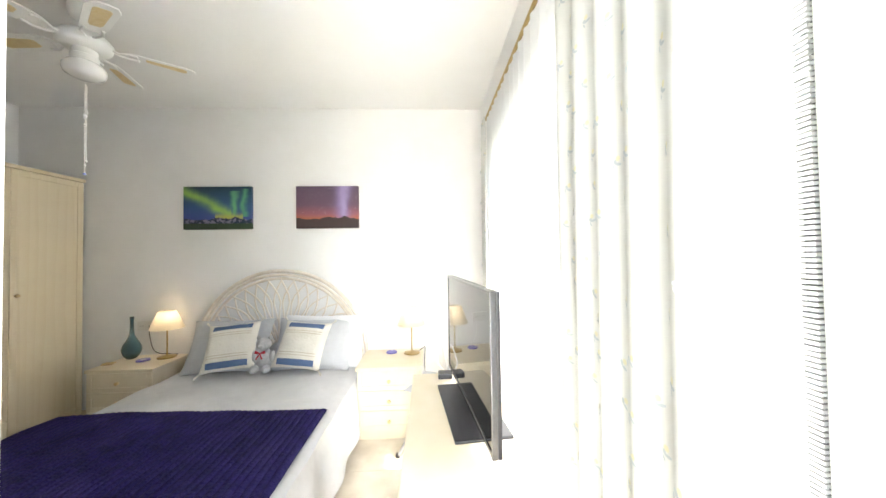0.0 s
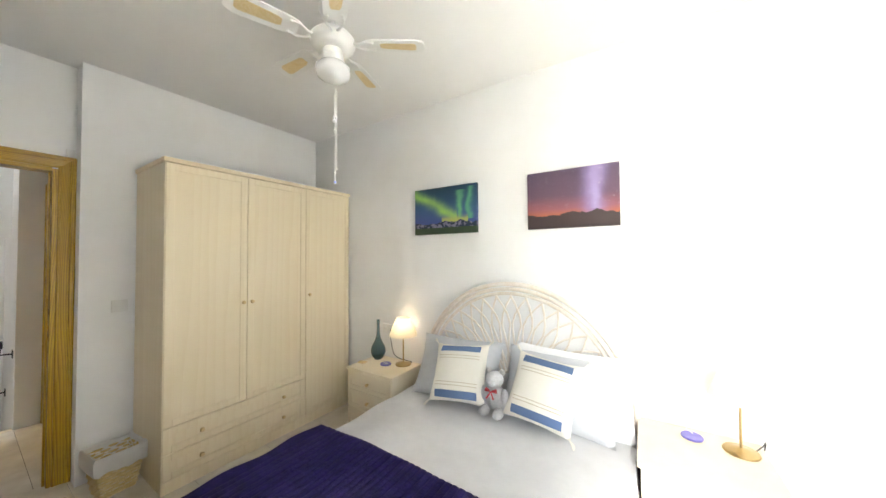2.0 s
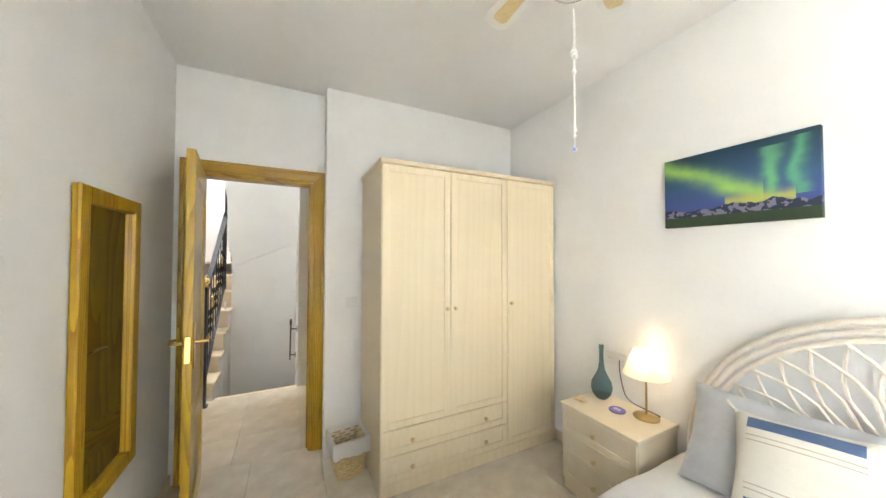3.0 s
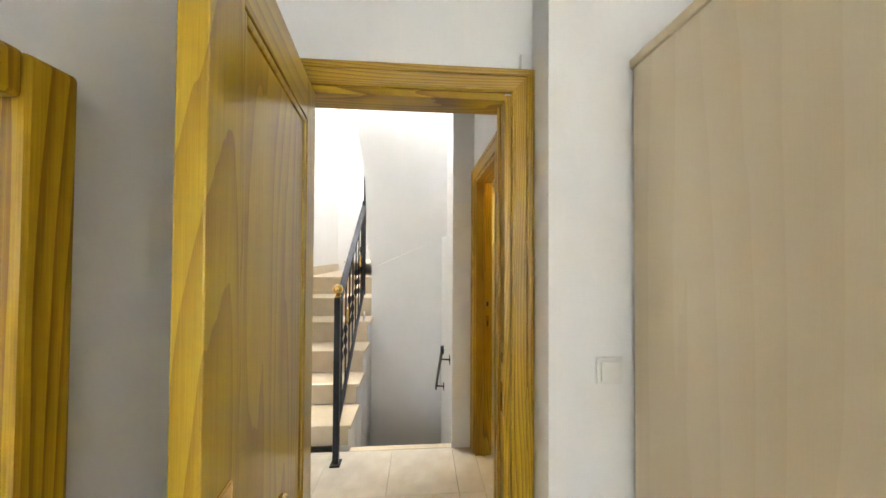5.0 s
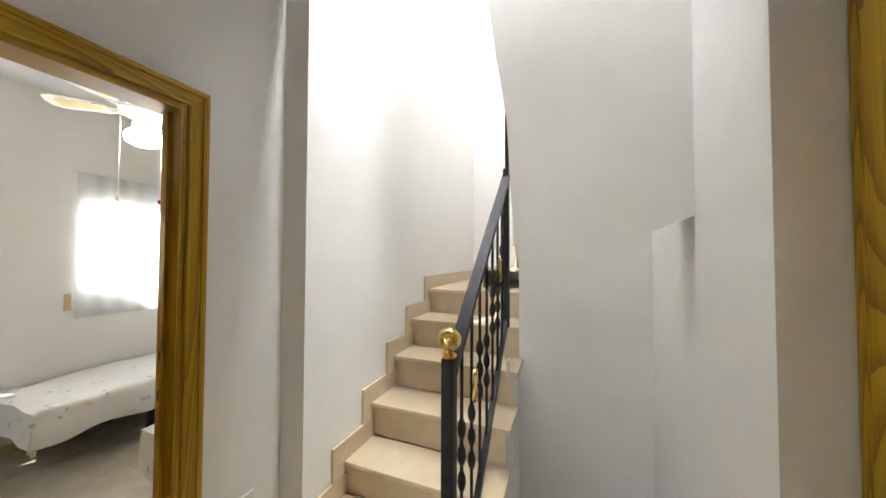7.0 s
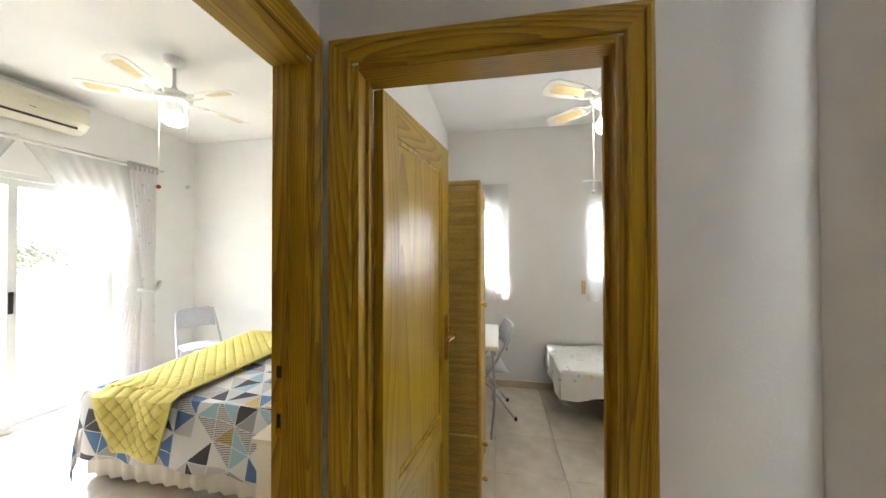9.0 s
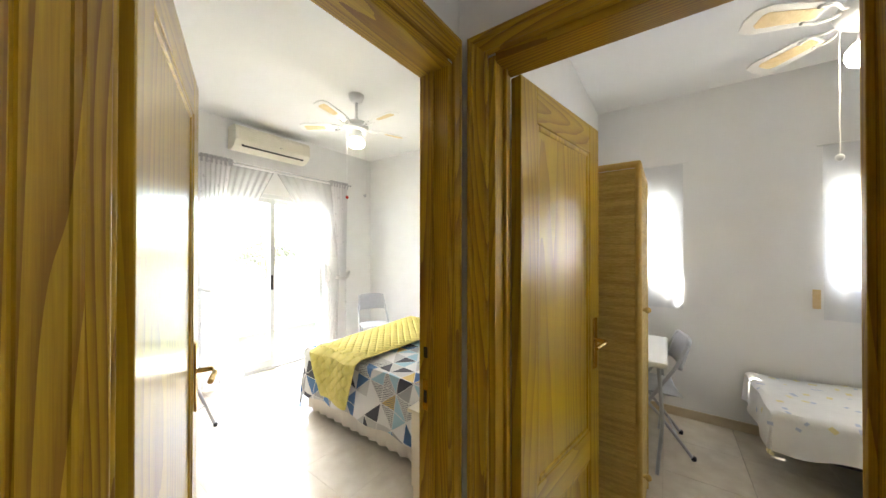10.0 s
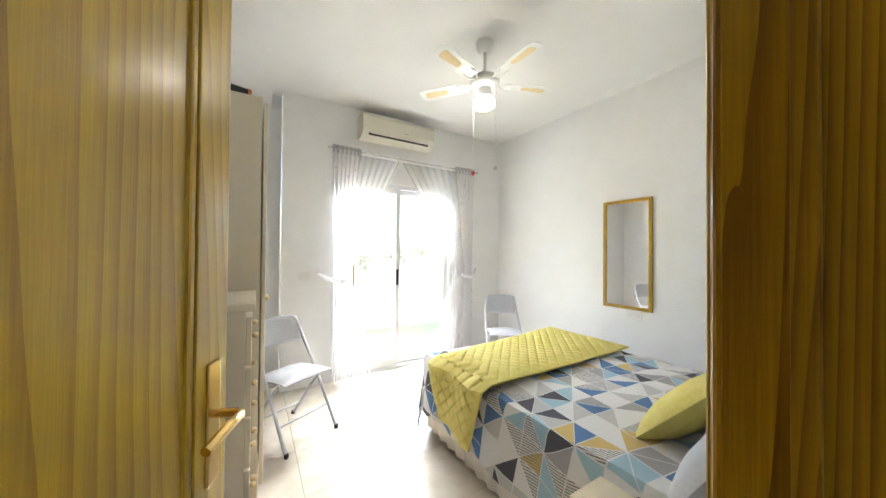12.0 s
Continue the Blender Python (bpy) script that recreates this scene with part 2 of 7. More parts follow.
DT = (-5.09, -4.463)

structure("wall_north", M_WALL, "white plastered wall behind the headboard", "wall", (-3.86, 0.48, YN, YN + 0.12, 0, 2.85))
structure("wall_pier", M_WALL, "white plastered pier beside the doorway", "wall", (XD + 0.001, -3.72, 1.342, YN - 0.001, 0, 2.85))
structure("wall_east", M_WALL, "white plastered window wall", "wall",
          (XE, XE + 0.12, 2.42, YN - 0.001, 0, 2.85), (XE, XE + 0.12, -0.4, 0.72, 0, 2.85), (XE, XE + 0.12, 0.72, 2.42, 2.16, 2.85))
structure("wall_mirror", M_WALL, "white plastered partition with a mirror", "wall", (XD + 0.001, -0.44, 0.335, 0.425, 0, 2.99))
structure("wall_recess", M_WALL, "white plastered recess wall", "wall", (-0.52, -0.44, -0.3, 0.334, 0, 2.99))
structure("wall_recess_south", M_WALL, "white plastered recess wall", "wall", (-0.499, -0.40, -0.40, -0.301, 0, 2.99), (0.32, XE - 0.001, -0.40, -0.301, 0, 2.99), (-0.40, 0.32, -0.40, -0.301, 2.16, 2.99))
structure("wall_landing", M_WALL, "white plastered wall with two doorways", "wall",
          (XH, XD, D1[1], 3.4, 0, 3.0), (XH, XD, DA[1], D1[0], 0, 3.0), (XH, XD, -3.2, DA[0], 0, 3.0),
          (XH, XD, D1[0], D1[1], 2.03, 3.0), (XH, XD, DA[0], DA[1], 2.03, 3.0))
structure("wall_small_room", M_WALL, "white plastered wall with a doorway", "wall",
          (DB[1], XH - 0.001, YBR, YB, 0, 3.0), (-5.279, DB[0], YBR, YB, 0, 3.0), (DB[0], DB[1], YBR, YB, 2.03, 3.0))
structure("wall_stair_left", M_WALL, "white plastered stair wall", "wall", (-8.2, -5.28, YBR, -0.45, -2.8, 5.6))
structure("wall_bathroom", M_WALL, "white plastered wall with a doorway", "wall",
          (DT[1], XH - 0.001, YT, YT + 0.11, 0, 3.0), (-5.175, DT[0], YT, YT + 0.11, 0, 3.0), (DT[0], DT[1], YT, YT + 0.11, 2.03, 3.0))
structure("wall_stair_right", M_WALL, "white plastered stair wall", "wall", (-8.2, -5.176, 1.20, YT + 0.11, -2.8, 5.6))
structure("wall_stair_back", M_WALL, "white plastered stair wall", "wall", (-8.3, -8.201, YBR, YT + 0.11, -2.8, 5.6))
structure("wall_upper", M_WALL, "white plastered wall of the upper landing", "wall", (-5.26, -5.14, -0.449, 1.199, HH + 0.001, 5.6))
structure("wall_yellow_south", M_WALL, "white plastered wall with a mirror", "wall", (XD + 0.001, -0.45, -3.25, -3.13, 0, 3.0))
structure("wall_yellow_window", M_WALL, "white plastered wall with a sliding door", "wall",
          (-0.64, -0.50, -3.129, -2.36, 0, 3.0), (-0.64, -0.50, -0.86, -0.401, 0, 3.0), (-0.64, -0.50, -2.36, -0.86, 2.12, 3.0))
structure("wall_small_south", M_WALL, "white plastered wall with two windows", "wall",
          (-7.2, -6.28, -3.30, -3.16, 0, 3.0), (-5.46, -4.57, -3.30, -3.16, 0, 3.0), (-4.10, XH - 0.001, -3.30, -3.16, 0, 3.0),
          (-6.28, -5.46, -3.30, -3.16, 0, 1.17), (-6.28, -5.46, -3.30, -3.16, 1.95, 3.0),
          (-4.57, -4.10, -3.30, -3.16, 0, 1.17), (-4.57, -4.10, -3.30, -3.16, 1.95, 3.0))
structure("wall_small_west", M_WALL, "white plastered wall", "wall", (-7.3, -7.201, -3.30, YBR, 0, 3.0))
structure("ceiling_bedroom", M_CEIL, "white painted ceiling", "ceiling", (XD, XE, -0.3, YN, H1, H1 + 0.1))
structure("ceiling_landing", M_CEIL, "white painted ceiling", "ceiling", (-5.26, XH, YB, YT, HH, HH + 0.13))
structure("ceiling_small_room", M_CEIL, "white painted ceiling", "ceiling", (-7.2, XH, -3.16, YBR, HB, HB + 0.1))
structure("ceiling_yellow_room", M_CEIL, "white painted ceiling", "ceiling", (XD, -0.52, -3.13, 0.334, HY, HY + 0.1))
floor = structure("floor", M_GROUT, "cream marble tiled floor", "floor", (-5.20, 0.5, -3.3, 3.45, -0.2, -0.012), (-7.3, -5.20, -3.3, YBR, -0.2, -0.012),
                  (-7.6, -5.20, YT, 3.45, -0.2, -0.012))
structure("floor_lower", M_TILE, "tiled floor of the lower storey", "floor", (-8.2, -4.0, -0.6, 1.3, -2.9, -2.8))
structure("wall_below", M_WALL, "white wall under the landing edge", "wall", (-5.199, -5.10, -0.6, 1.3, -2.8, -0.2))
# unseen lid, added so that sun and sky don't flood the stair shaft
structure("shaft_light_block", M_WALL, "unseen white lid added to keep sky light out of the shaft", "ceiling", (-8.2, -5.0, -0.7, 1.4, 5.45, 5.6))

# ---- doors ----
M_HINGE = material("dull_steel", (0.45, 0.42, 0.36), 0.35, 1.0, second=(0.5, 0.47, 0.42), scale=40)
# near-black for uncut holes and slots, their shade as colour; also the display
M_DARK = material("dark_recess_and_display", (0.03, 0.025, 0.02), 0.6)


def lever(parent, u, w, z, side, toward):
    """A brass lever on a long plate; side: which way it stands out, toward: which way the lever points."""
    bm = bmesh.new()
    box(bm, u - 0.021, u + 0.021, w, w + side * 0.006, z - 0.13, z + 0.10, bevel=0.003)
    plate = part("handle_plate", bm, M_BRASS, parent, "polished brass plate")
    bm = bmesh.new()
    tube(bm, [(u, w + side * 0.004, z), (u, w + side * 0.045, z), (u + toward * 0.012, w + side * 0.056, z), (u + toward * 0.06, w + side * 0.058, z + 0.004),
              (u + toward * 0.115, w + side * 0.050, z - 0.006)], 0.0085, 10)
    part("handle", bm, M_BRASS, parent, "polished brass lever", smooth=True)
    return plate


def door(name, m, W, T, hinge, side, angle, label, leaf_w=None, arch=0.078, arch_far=None):
    """A doorway lining with ribbed architraves on both faces and a two-panelled pine leaf. Local axes: u along the wall, w out of its front
    face, z up; the clear opening is 0..W. hinge: 0 or 1 (which jamb), side: the leaf swings to +1 front or -1 back."""
    d = thing(name, label, "door", m, kind="structure")
    H = 2.03
    grain_u = M_PINE_U
    for nm, x0, x1 in (("jamb", -0.010, 0.016), ("jamb", W - 0.016, W + 0.010)):
        boxes(nm, M_PINE, d, (x0, x1, -T - 0.002, 0.002, 0, H), bevel=0.002)
    boxes("jamb_head", grain_u, d, (0.016, W - 0.016, -T - 0.002, 0.002, H - 0.018, H + 0.008), bevel=0.002)
    stop_w = (-0.058, -0.043) if side > 0 else (-T + 0.043, -T + 0.058)
    boxes("door_stop", M_PINE, d, (0.0165, 0.028, *stop_w, 0, H - 0.019), (W - 0.028, W - 0.0165, *stop_w, 0, H - 0.019), bevel=0.002)
    kk = (arch / 0.078, (arch_far or arch) / 0.078)
    prof = [(0.0, 0.0), (0.0, 0.009), (0.004, 0.012), (0.010, 0.0125), (0.013, 0.0105), (0.022, 0.0125), (0.043, 0.0165), (0.049, 0.0185),
            (0.052, 0.0165), (0.055, 0.0215), (0.064, 0.0235), (0.073, 0.0235), (0.078, 0.020), (0.078, 0.0)]
    for w0, sg in ((0.0021, 1), (-T - 0.0021, -1)):
        for side_ in (0, 1, 2):
            bm = bmesh.new()
            ends = []
            for e in (0, 1):
                row = []
                for a, h in prof:
                    q, far = 0.006 + a * kk[0], 0.006 + a * kk[1]
                    if side_ < 2:       # upright: foot, then the mitre
                        row.append(bm.verts.new((-q if side_ == 0 else W + far, w0 + sg * h, 0.0 if e == 0 else H + q)))
                    else:
                        row.append(bm.verts.new((-q if e == 0 else W + far, w0 + sg * h, H + q)))
                ends.append(row)
            n = len(prof)
            for i in range(n):
                j = (i + 1) % n
                bm.faces.new((ends[0][i], ends[0][j], ends[1][j], ends[1][i]))
            bm.faces.new(ends[0])
            bm.faces.new(ends[1][::-1])
            bmesh.ops.recalc_face_normals(bm, faces=bm.faces)
            part("architrave" if side_ < 2 else "architrave_head", bm, M_PINE if side_ < 2 else grain_u, d)
    # strike plate on the jamb away from the hinge
    us = W - 0.0165 if hinge == 0 else 0.0165
    sw = -0.025 if side > 0 else -T + 0.025
    sgn = -1 if hinge == 0 else 1
    boxes("strike_plate", M_BRASS, d, (us, us + sgn * 0.002, sw - 0.012, sw + 0.012, 0.92, 1.02), bevel=0.0008)
    # no holes are cut: dark boxes carry their shade
    boxes("lock_hole_shade", M_DARK, d, (us + sgn * 0.002, us + sgn * 0.003, sw - 0.006, sw + 0.006, 0.945, 0.985))
    boxes("latch_hole_shade", M_DARK, d, (us, us + sgn * 0.0012, sw - 0.008, sw + 0.008, 1.09, 1.125))
    L = leaf_w or W - 0.036
    hu = 0.018 if hinge == 0 else W - 0.018
    hw = -0.001 if side > 0 else -T + 0.001
    turn = angle if (hinge == 0) == (side > 0) else -angle
    lm = Matrix.Translation((hu, hw, 0)) @ Matrix.Rotation(radians(turn), 4, "Z")
    sx = 1 if hinge == 0 else -1          # leaf lies along sx * u when shut
    th = 0.038
    w0, w1 = (-th, 0) if side > 0 else (0, th)

    def slab(nm, a, b, z0, z1, inset, mat, bevel=0.003):
        return boxes(nm, mat, d, (min(sx * a, sx * b), max(sx * a, sx * b), w0 + inset, w1 - inset, z0, z1), bevel=bevel, m=lm)
    st = 0.105
    slab("stile", 0.0, st, 0.008, 2.008, 0, M_LEAFZ)
    slab("stile", L - st, L, 0.008, 2.008, 0, M_LEAFZ)
    for z0, z1 in ((0.008, 0.17), (0.50, 0.63), (1.88, 2.008)):
        slab("rail", st, L - st, z0, z1, 0.0004, M_LEAFX)
    for z0, z1 in ((0.17, 0.50), (0.63, 1.88)):
        slab("panel", st - 0.004, L - st + 0.004, z0 - 0.004, z1 + 0.004, 0.009, M_LEAFZ)
        bm = bmesh.new()
        for a, b, c, e in ((st, st + 0.02, z0, z1), (L - st - 0.02, L - st, z0, z1)):
            box(bm, min(sx * a, sx * b), max(sx * a, sx * b), w0 + 0.003, w1 - 0.003, c, e, bevel=0.006)
        for c, e in ((z0, z0 + 0.02), (z1 - 0.02, z1)):
            box(bm, min(sx * (st + 0.02), sx * (L - st - 0.02)), max(sx * (st + 0.02), sx * (L - st - 0.02)), w0 + 0.003, w1 - 0.003, c, e, bevel=0.006)
        part("panel_moulding", bm, M_LEAFZ, d, m=lm)
    hold = thing_part("handle_set", d, lm)
    for sd, w in ((1, w1), (-1, w0)):
        lever(hold, sx * (L - 0.055), w, 1.03, sd, -sx)
    boxes("lock_face", M_BRASS, d, (min(sx * L, sx * (L + 0.002)), max(sx * L, sx * (L + 0.002)), w0 + 0.008, w1 - 0.008, 0.94, 1.07), bevel=0.0008, m=lm)
    for z in (0.25, 1.02, 1.80):
        bm = bmesh.new()
        bar(bm, (0, w1 + 0.004 if side > 0 else w0 - 0.004, z), (0, w1 + 0.004 if side > 0 else w0 - 0.004, z + 0.09), 0.0065, 10)
        wl = w1 if side > 0 else w0 - 0.002
        box(bm, min(0, sx * 0.03), max(0, sx * 0.03), wl, wl + 0.002, z, z + 0.09)
        part("hinge", bm, M_HINGE, d, m=lm)
    return d


def thing_part(name, parent, m):
    bm = bmesh.new()
    box(bm, -0.001, 0.001, -0.001, 0.001, 1.029, 1.031)
    ob = part(name, bm, M_BRASS, parent, m=m)
    return ob


M_PINE_U = M_PINE_X


def frame_axes(origin, u, w):
    u, w = Vector((*u, 0)), Vector((*w, 0))
    return Matrix(((u.x, w.x, 0, origin[0]), (u.y, w.y, 0, origin[1]), (0, 0, 1, 0), (0, 0, 0, 1)))


# right-handed local axes: u x w = z
door("door_1", frame_axes((XD, D1[1]), (0, -1), (1, 0)), D1[1] - D1[0], XD - XH, 1, 1, 83, "open varnished pine door with two panels beside a mirror", leaf_w=0.65)
door("door_2", frame_axes((XD, DA[1]), (0, -1), (1, 0)), DA[1] - DA[0], XD - XH, 0, 1, 68.5, "half-open varnished pine door to the yellow bedroom", leaf_w=0.75, arch=0.074, arch_far=0.024)
door("door_3", frame_axes((DB[1], YB), (-1, 0), (0, 1)), DB[1] - DB[0], YB - YBR, 0, -1, 80, "open varnished pine door to the small bedroom", leaf_w=0.68, arch=0.066)
door("door_4", frame_axes((DT[0], YT), (1, 0), (0, -1)), DT[1] - DT[0], 0.11, 1, -1, 100, "varnished pine bathroom doorway")

# ---- stairs ----
M_BLACK = material("black_wrought_iron", (0.018, 0.018, 0.022), 0.42, 0.6, second=(0.03, 0.03, 0.035), scale=30, bump=0.2, bump_scale=150)
NOSE = [(-5.235, 0.165), (-5.56, 0.345), (-5.82, 0.555), (-6.09, 0.77), (-6.37, 0.98), (-6.70, 1.19)]
stairs = thing("staircase", "beige stone staircase rising between white walls", "stairs", kind="structure")
for i, (x, z) in enumerate(NOSE):
    xn = NOSE[i + 1][0] if i < len(NOSE) - 1 else -8.19
    zp = NOSE[i - 1][1] if i else 0.0
    boxes("tread", M_STAIR, stairs, (xn + 0.01 - 0.03 if i < 5 else xn, x, -0.449, 0.432, z - 0.03, z), bevel=0.006)
    boxes("riser", M_STAIR, stairs, (x - 0.045, x - 0.025, -0.449, 0.402, zp, z - 0.0305))
    boxes("stair_side", M_WALL, stairs, (xn - 0.03, x - 0.0455, 0.30, 0.4, -2.8, z - 0.031))
    # stepped skirting along the wall
    boxes("skirting", M_STAIR, stairs, (xn - 0.035 if i < 5 else xn, x + 0.09, -0.4485, -0.432, z + 0.0005, z + 0.115), bevel=0.003)
    boxes("skirting", M_STAIR, stairs, (x + 0.005, x + 0.0895, -0.448, -0.4325, zp + (0.115 if i else 0.0), z - 0.0005), bevel=0.003)
# winding steps that turn at the head of the flight
for k in range(4):
    z = 1.19 + 0.19 * (k + 1)
    y0 = -0.05 + 0.31 * k
    boxes("tread", M_STAIR, stairs, (-8.19, -6.95, y0, 1.195, z - 0.03, z), bevel=0.006)
    boxes("riser", M_STAIR, stairs, (-8.19, -6.97, y0 + 0.025, y0 + 0.045, z - 0.19, z - 0.0305))
# steps down to the lower storey
for k in range(4):
    boxes("tread", M_STAIR, stairs, (-5.46 - 0.27 * k, -5.19 - 0.27 * k, 0.405, 1.195, -0.19 * (k + 1) - 0.03, -0.19 * (k + 1)), bevel=0.006)
boxes("landing_edge", M_STAIR, stairs, (-5.235, -5.181, 0.433, 1.198, -0.03, 0.002), bevel=0.006)
# sloping slab of the upper flight
bm = bmesh.new()
prof = [(0.51, 1.345), (1.199, 1.65), (1.199, 5.6), (0.10, 5.6), (0.28, 3.10), (0.345, 2.76), (0.44, 2.15), (0.47, 1.60)]
a = [bm.verts.new((-5.68, y, z)) for y, z in prof]
b = [bm.verts.new((-5.86, y, z)) for y, z in prof]
bm.faces.new(a)
bm.faces.new(b[::-1])
for i in range(len(prof)):
    j = (i + 1) % len(prof)
    bm.faces.new((a[i], b[i], b[j], a[j]))
tagged(part("wall_upper_flight", bm, M_WALL), "white plastered side of the upper flight", "wall", kind="structure")
structure("wall_well", M_WALL, "white plastered wall of the stairwell", "wall", (-6.46, -6.36, 0.405, 1.199, -2.8, 1.75))

railing = thing("stair_railing", "black wrought-iron railing with twisted bars and brass ball", "railing")
YR = 0.372
boxes("newel_post", M_BLACK, railing, (-5.065, -5.025, YR - 0.02, YR + 0.02, 0.0, 1.165), bevel=0.004)
boxes("post_foot", M_BLACK, railing, (-5.085, -5.005, YR - 0.035, YR + 0.035, 0.0, 0.012), bevel=0.003)
bm = bmesh.new()
lathe(bm, [(0.012, 1.165), (0.022, 1.168), (0.024, 1.176), (0.012, 1.184), (0.014, 1.188)] +
      [(0.036 * math.sin(a * math.pi / 12) + 0.001, 1.222 - 0.036 * math.cos(a * math.pi / 12)) for a in range(1, 13)], (-5.045, YR, 0))
part("brass_ball", bm, M_BRASS, railing, "polished brass ball finial", smooth=True)
boxes("upper_post", M_BLACK, railing, (-6.065, -6.03, YR - 0.018, YR + 0.018, 1.05, 2.02), bevel=0.004)
boxes("upper_post", M_BLACK, railing, (-6.10, -6.07, YR - 0.012, YR + 0.012, 1.95, 2.55), bevel=0.004)


def sloped(name, p, q, wy, hz):
    bm = bmesh.new()
    vs = []
    for x, z in (p, q):
        vs.append([bm.verts.new((x, YR + sy * wy, z + sz * hz)) for sy, sz in ((-1, -1), (1, -1), (1, 1), (-1, 1))])
    for k in range(4):
        bm.faces.new((vs[0][k], vs[0][(k + 1) % 4], vs[1][(k + 1) % 4], vs[1][k]))
    bm.faces.new(vs[0][::-1])
    bm.faces.new(vs[1])
    part(name, bm, M_BLACK, railing)


sloped("handrail", (-5.05, 1.12), (-6.05, 1.97), 0.022, 0.018)
sloped("bottom_rail", (-5.06, 0.24), (-6.04, 1.09), 0.012, 0.020)
for k in range(7):
    x = -5.17 - 0.122 * k
    zb, zt = 0.24 + (-5.06 - x) * 0.867, 1.12 + (-5.05 - x) * 0.85
    bm = bmesh.new()
    bar(bm, (x, YR, zb), (x, YR, zt), 0.0065, 8)
    for c in (0.30, 0.40, 0.50) if k % 2 else (0.42, 0.52, 0.62):
        zc = zb + (zt - zb) * c
        lathe(bm, [(0.0066, zc - 0.035), (0.013, zc - 0.02), (0.016, zc), (0.013, zc + 0.02), (0.0066, zc + 0.035)], (x, YR, 0), 10)
    bal = part("baluster", bm, M_BLACK, railing, smooth=True)
    if k in (1, 5):
        bm = bmesh.new()
        zc = zb + (zt - zb) * 0.62
        for s in (-1, 1):
            tube(bm, [(x + s * 0.004, YR + 0.012, zc - 0.06), (x + s * 0.02, YR + 0.014, zc - 0.05), (x + s * 0.018, YR + 0.014, zc - 0.02), (x + s * 0.004, YR + 0.014, zc),
                      (x + s * 0.018, YR + 0.014, zc + 0.02), (x + s * 0.02, YR + 0.014, zc + 0.05), (x + s * 0.006, YR + 0.012, zc + 0.06)], 0.006, 8)
        part("brass_scroll", bm, M_BRASS, bal, "brass scroll ornament", smooth=True)

rail = thing("wall_handrail", "black iron handrail bracketed to the stair wall", "handrail")
bm = bmesh.new()
ang = math.atan2(0.69, 0.90)
box(bm, 0.0, 1.13, -0.009, 0.009, -0.021, 0.021, bevel=0.004, m=Matrix.Translation((-5.285, 1.13, 0.715)) @ Matrix.Rotation(math.pi, 4, "Z") @ Matrix.Rotation(ang, 4, "Y"))
part("bar", bm, M_BLACK, rail)
bm = bmesh.new()
bar(bm, (-5.275, 1.118, 0.712), (-5.275, 1.142, 0.712), 0.034, 20)
part("end_block", bm, M_BLACK, rail)
for x, z in ((-5.33, 0.665), (-5.95, 0.19)):
    bm = bmesh.new()
    tube(bm, [(x, 1.13, z), (x, 1.13, z - 0.045), (x, 1.198, z - 0.05)], 0.007, 8)
    box(bm, x - 0.02, x + 0.02, 1.193, 1.199, z - 0.085, z - 0.015, bevel=0.002)
    part("bracket", bm, M_BLACK, rail)

# ---- fittings on the walls ----
M_PLASTIC = material("white_plastic", (0.78, 0.77, 0.74), 0.35, second=(0.81, 0.80, 0.78), scale=20)


def wall_plate(name, label, m, w, h, kind):
    """A moulded wall plate; local x along the wall, y out of it, z up."""
    d = thing(name, label, "switch" if kind == "rocker" else "socket", m)
    boxes("plate", M_PLASTIC, d, (-w / 2, w / 2, 0, 0.009, -h / 2, h / 2), bevel=0.003)
    n = 2 if w > 0.1 else 1
    for i in range(n):
        c = (i - (n - 1) / 2) * w / n
        if kind == "rocker":
            boxes("rocker", M_PLASTIC, d, (c - w / n * 0.36, c + w / n * 0.36, 0.009, 0.014, -h * 0.36, h * 0.36), bevel=0.002)
        else:
            bm = bmesh.new()
            lathe(bm, [(0.021, 0.0), (0.021, 0.002)], (0, 0, 0), 20)
            part("socket_well", bm, M_PLASTIC, d, m=Matrix.Translation((c, 0.009, 0)) @ Matrix.Rotation(radians(-90), 4, "X"))
            # dark studs painted as the shade inside pin holes
            bm = bmesh.new()
            for sx in (-0.0095, 0.0095):
                bar(bm, (c + sx, 0.0105, 0), (c + sx, 0.0118, 0), 0.003, 8)
            part("pin_hole_shade", bm, M_DARK, d)
    return d


def on_x(x, y, z, s):     # wall facing s along x
    return frame_axes((x, y), (0, -s), (s, 0)) @ Matrix.Translation((0, 0, z))


def on_y(x, y, z, s):
    return frame_axes((x, y), (s, 0), (0, s)) @ Matrix.Translation((0, 0, z))


wall_plate("light_switch", "white double rocker switch on the landing wall", on_y(-4.262, YT, 1.135, -1), 0.15, 0.082, "rocker")
wall_plate("light_switch", "white rocker switch beside the wardrobe", on_x(-3.72, 1.53, 1.12, 1), 0.082, 0.082, "rocker")
wall_plate("wall_socket", "white socket low on the landing wall", on_y(-5.10, YB, 0.40, 1), 0.082, 0.082, "socket")
wall_plate("wall_socket", "white double socket above the bedside cabinet", on_y(-2.63, YN, 0.79, -1), 0.15, 0.082, "socket")
wall_plate("wall_socket", "white double socket beside the headboard", on_y(-0.60, YN, 0.785, -1), 0.15, 0.082, "socket")
wall_plate("light_switch", "small white switch plate beside the stair treads", on_y(-5.90, 0.4005, 0.86, 1), 0.06, 0.09, "rocker")
det = thing("door_sensor", "small white sensor above the door corner", "sensor", on_x(XD, 1.315, 2.14, 1))
boxes("housing", M_PLASTIC, det, (-0.02, 0.02, 0, 0.02, -0.03, 0.03), bevel=0.004)

